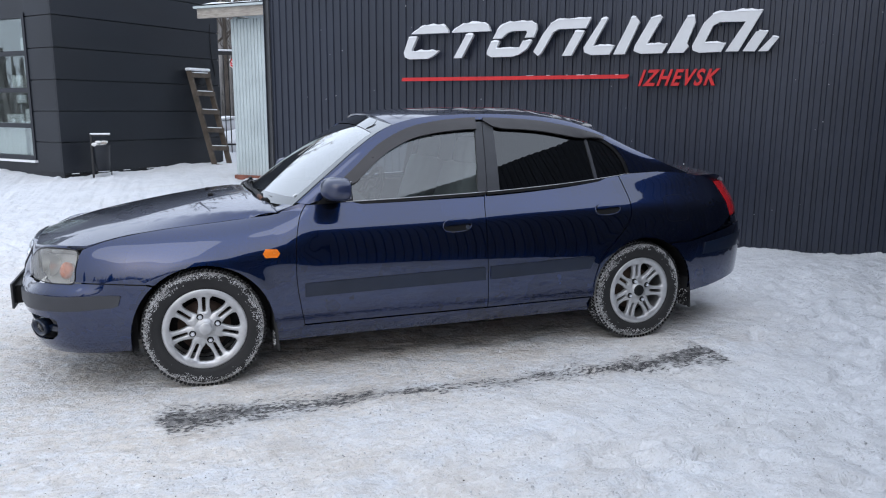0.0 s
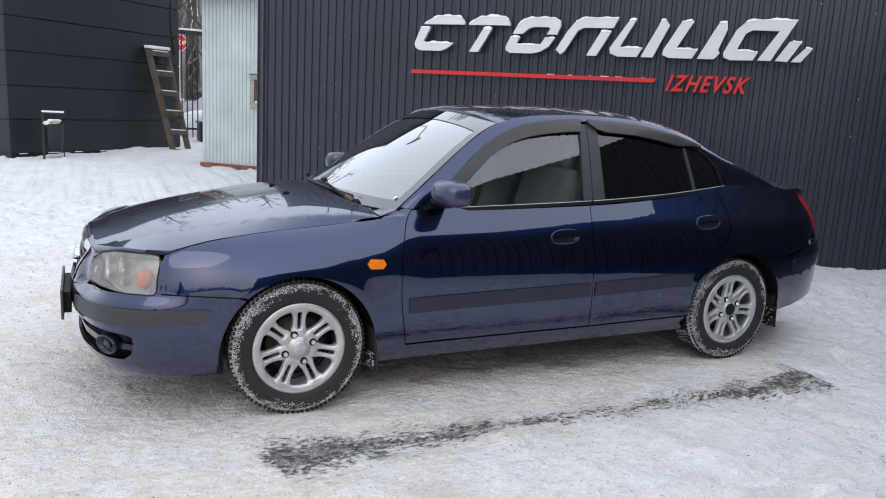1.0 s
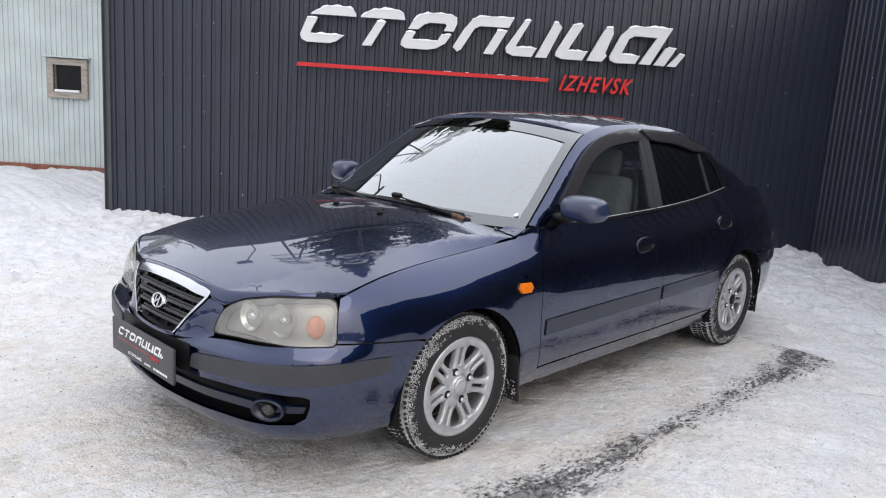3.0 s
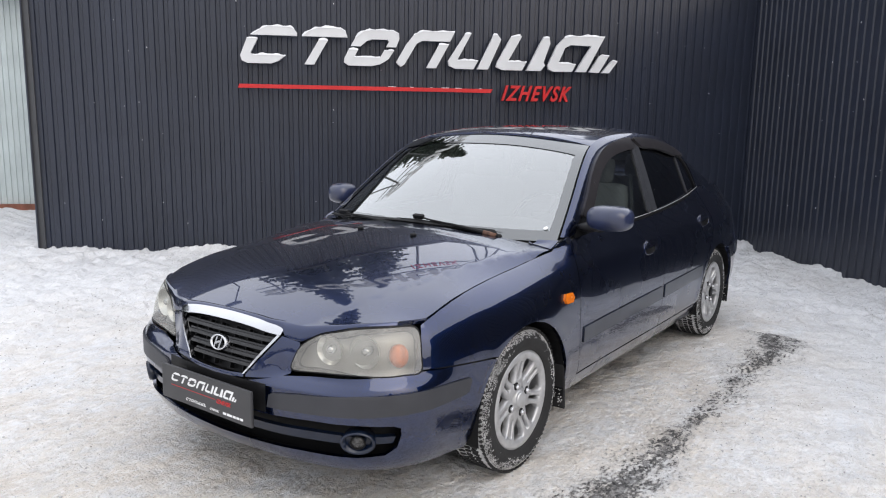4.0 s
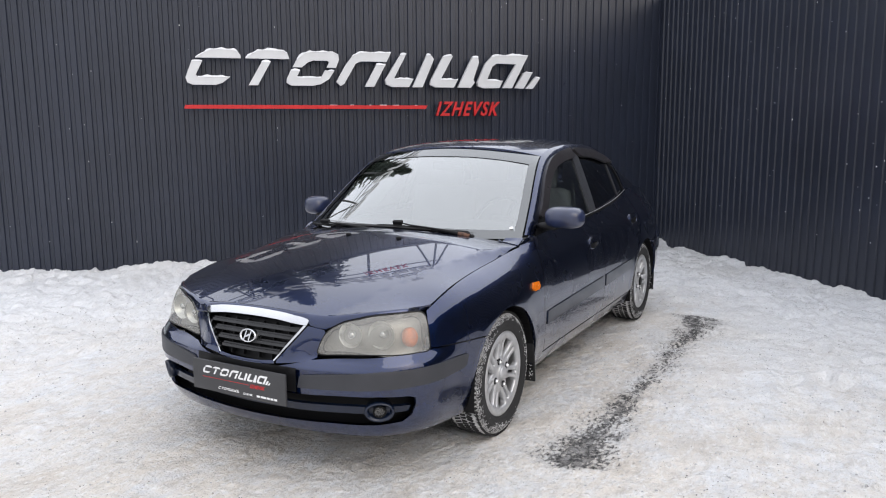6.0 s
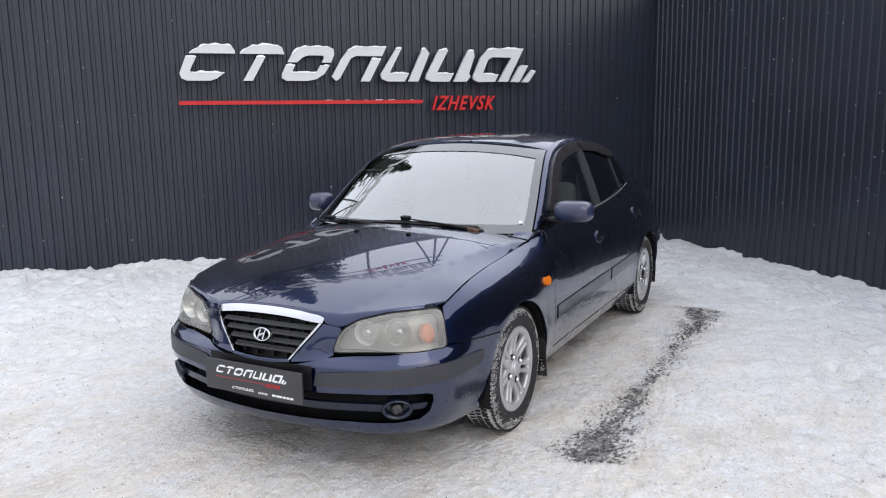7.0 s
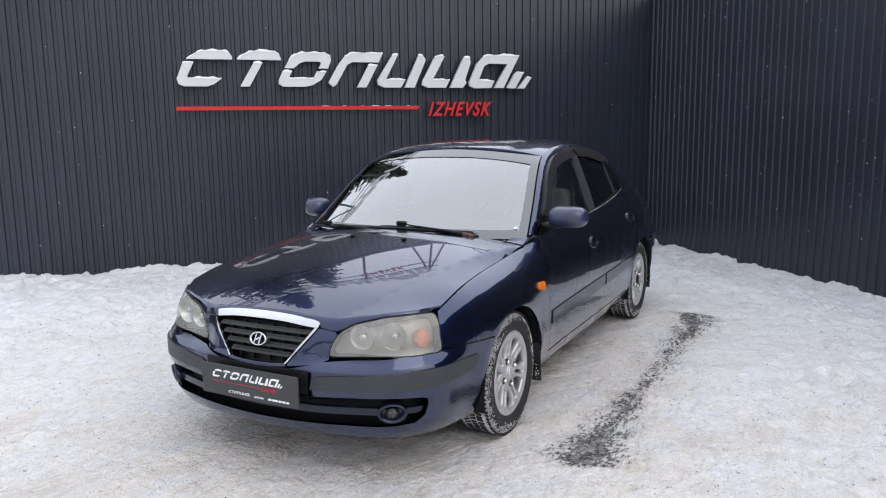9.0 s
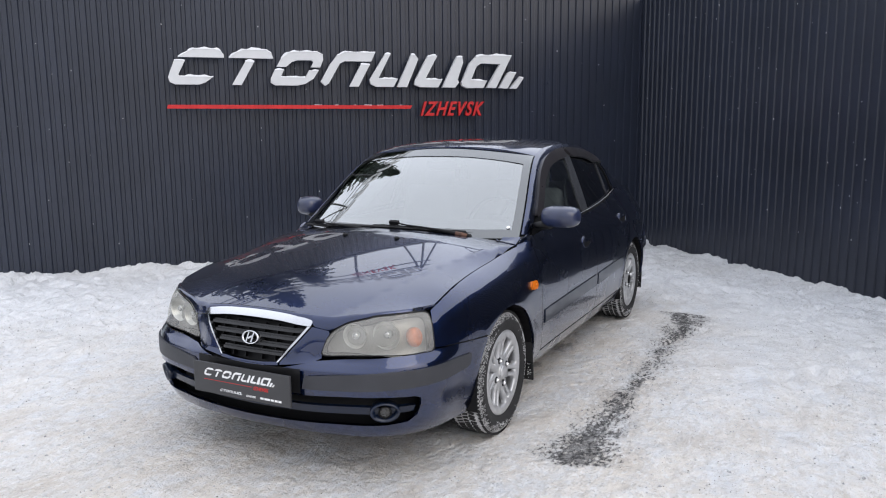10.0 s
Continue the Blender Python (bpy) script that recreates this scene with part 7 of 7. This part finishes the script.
def bare_tree(height, seed):
    rng = random.Random(seed)
    t = new("bare_tree")
    bm = bmesh.new()
    tube(bm, [(0, 0, 0), (0.06, 0.03, height * 0.4), (-0.05, 0.05, height * 0.75), (0, 0, height)], [height * 0.014, height * 0.010, height * 0.005, 0.008], 7)
    part("trunk", bm, M_BARK, t, "", True)
    bm = bmesh.new()

    def grow(p, d, ln, r, depth):
        q = p + d * ln
        mid = p + d * ln * 0.5 + Vector((rng.uniform(-1, 1), rng.uniform(-1, 1), rng.uniform(0, 1))) * ln * 0.06
        tube(bm, [p, mid, q], [r, r * 0.8, r * 0.55], 4)
        if depth:
            for i in range(3):
                nd = (d + Vector((rng.uniform(-0.8, 0.8), rng.uniform(-0.8, 0.8), rng.uniform(-0.1, 0.6)))).normalized()
                grow(p + d * ln * rng.uniform(0.4, 1.0), nd, ln * rng.uniform(0.45, 0.7), r * 0.55, depth - 1)

    for i in range(13):
        z = height * (0.28 + 0.7 * i / 13)
        a = i * 2.4 + rng.uniform(-0.4, 0.4)
        grow(Vector((0, 0, z)), Vector((math.cos(a), math.sin(a), 0.9)).normalized(), height * 0.20 * (1.15 - z / height), height * 0.004, 2)
    tagged(part("crown", bm, M_BARK, t), kind="stuff")
    return tagged(t, "bare leafless tree standing beyond the yard", "tree", "trees round the yard")


spruces = [spruce(13.6, 1), spruce(10.5, 2)]
bares = [bare_tree(9.5, 3), bare_tree(11.0, 4)]
spruces[0].location = (6.95, 9.6, 0)
spruces[1].location = (-40.0, -29.0, 0)
bares[0].location = (-26.0, -38.0, 0)
bares[1].location = (-0.5, 22.5, 0)
rng = random.Random(21)
for i, (x, y, k) in enumerate(((11.0, 10.8, 1.0), (14.0, 4.0, 1.0), (-29.0, -44.0, 0.9), (-38.0, -38.0, 0.7), (8.0, 34.0, 1.0))):
    copy_thing(spruces[i % 2], pose(x, y, 0, 0, 0, rng.uniform(0, 360)) @ Matrix.Scale(k, 4))
for i, (x, y, k) in enumerate(((2.0, 24.5, 0.9), (3.6, 23.5, 1.0), (1.2, 26.0, 1.0), (5.2, 25.5, 0.9), (2.8, 21.8, 0.75), (7.0, 24.0, 1.0), (0.4, 25.0, 0.9), (4.4, 28.0, 1.0), (-30.0, -40.0, 0.8), (-36.0, -44.0, 0.9), (-23.0, -46.0, 0.8))):
    copy_thing(bares[i % 2], pose(x, y, 0, 0, 0, rng.uniform(0, 360)) @ Matrix.Scale(k, 4))
# far wood that closes the view all round, and a thicket of grey stems beyond the fence
M_STEMS = material("grey_brown_stems", (0.30, 0.285, 0.27), 0.9, vary=0.45, scale=0.6, fine=0.4)


def stems(name, count, place, height, width, mat, label):
    verts, faces = [], []
    for i in range(count):
        c, h, w = place(), rng.uniform(*height), rng.uniform(*width)
        lean = Vector((rng.uniform(-0.06, 0.06), rng.uniform(-0.06, 0.06), 1))
        s = Vector((1, 0, 0)) if abs(c.y) > abs(c.x) else Vector((0, 1, 0))
        for k in range(7):
            z0, z1 = (0, h) if k == 0 else (h * rng.uniform(0.15, 0.8), 0)
            a = c + lean * z0
            d = lean * h if k == 0 else Vector((rng.uniform(-1, 1), rng.uniform(-1, 1), rng.uniform(0.6, 1.4))) * h * 0.14
            ww = w if k == 0 else w * 0.4
            b = len(verts)
            verts += [a - s * ww, a + s * ww, a + d + s * ww * 0.4, a + d - s * ww * 0.4, a + Vector((0, 0, 0)) + s.cross(Vector((0, 0, 1))) * ww, a + d]
            faces += [(b, b + 1, b + 2, b + 3), (b, b + 4, b + 5, b + 3), (b + 4, b + 1, b + 2, b + 5)]
    return tagged(put(name, verts, faces, mat), label, "wood", kind="stuff")


def ring():
    a, r = rng.uniform(0, 2 * math.pi), rng.uniform(60, 100)
    return Vector((r * math.cos(a), r * math.sin(a), 0))


stems("far_wood", 2200, ring, (3, 7), (0.15, 0.5), M_STEMS, "grey winter wood closing the view behind the yard")
stems("thicket", 700, lambda: Vector((rng.uniform(-6, 16), rng.uniform(31.5, 50), 0)), (4, 12), (0.04, 0.16), M_STEMS, "thicket of bare grey stems behind the fence")
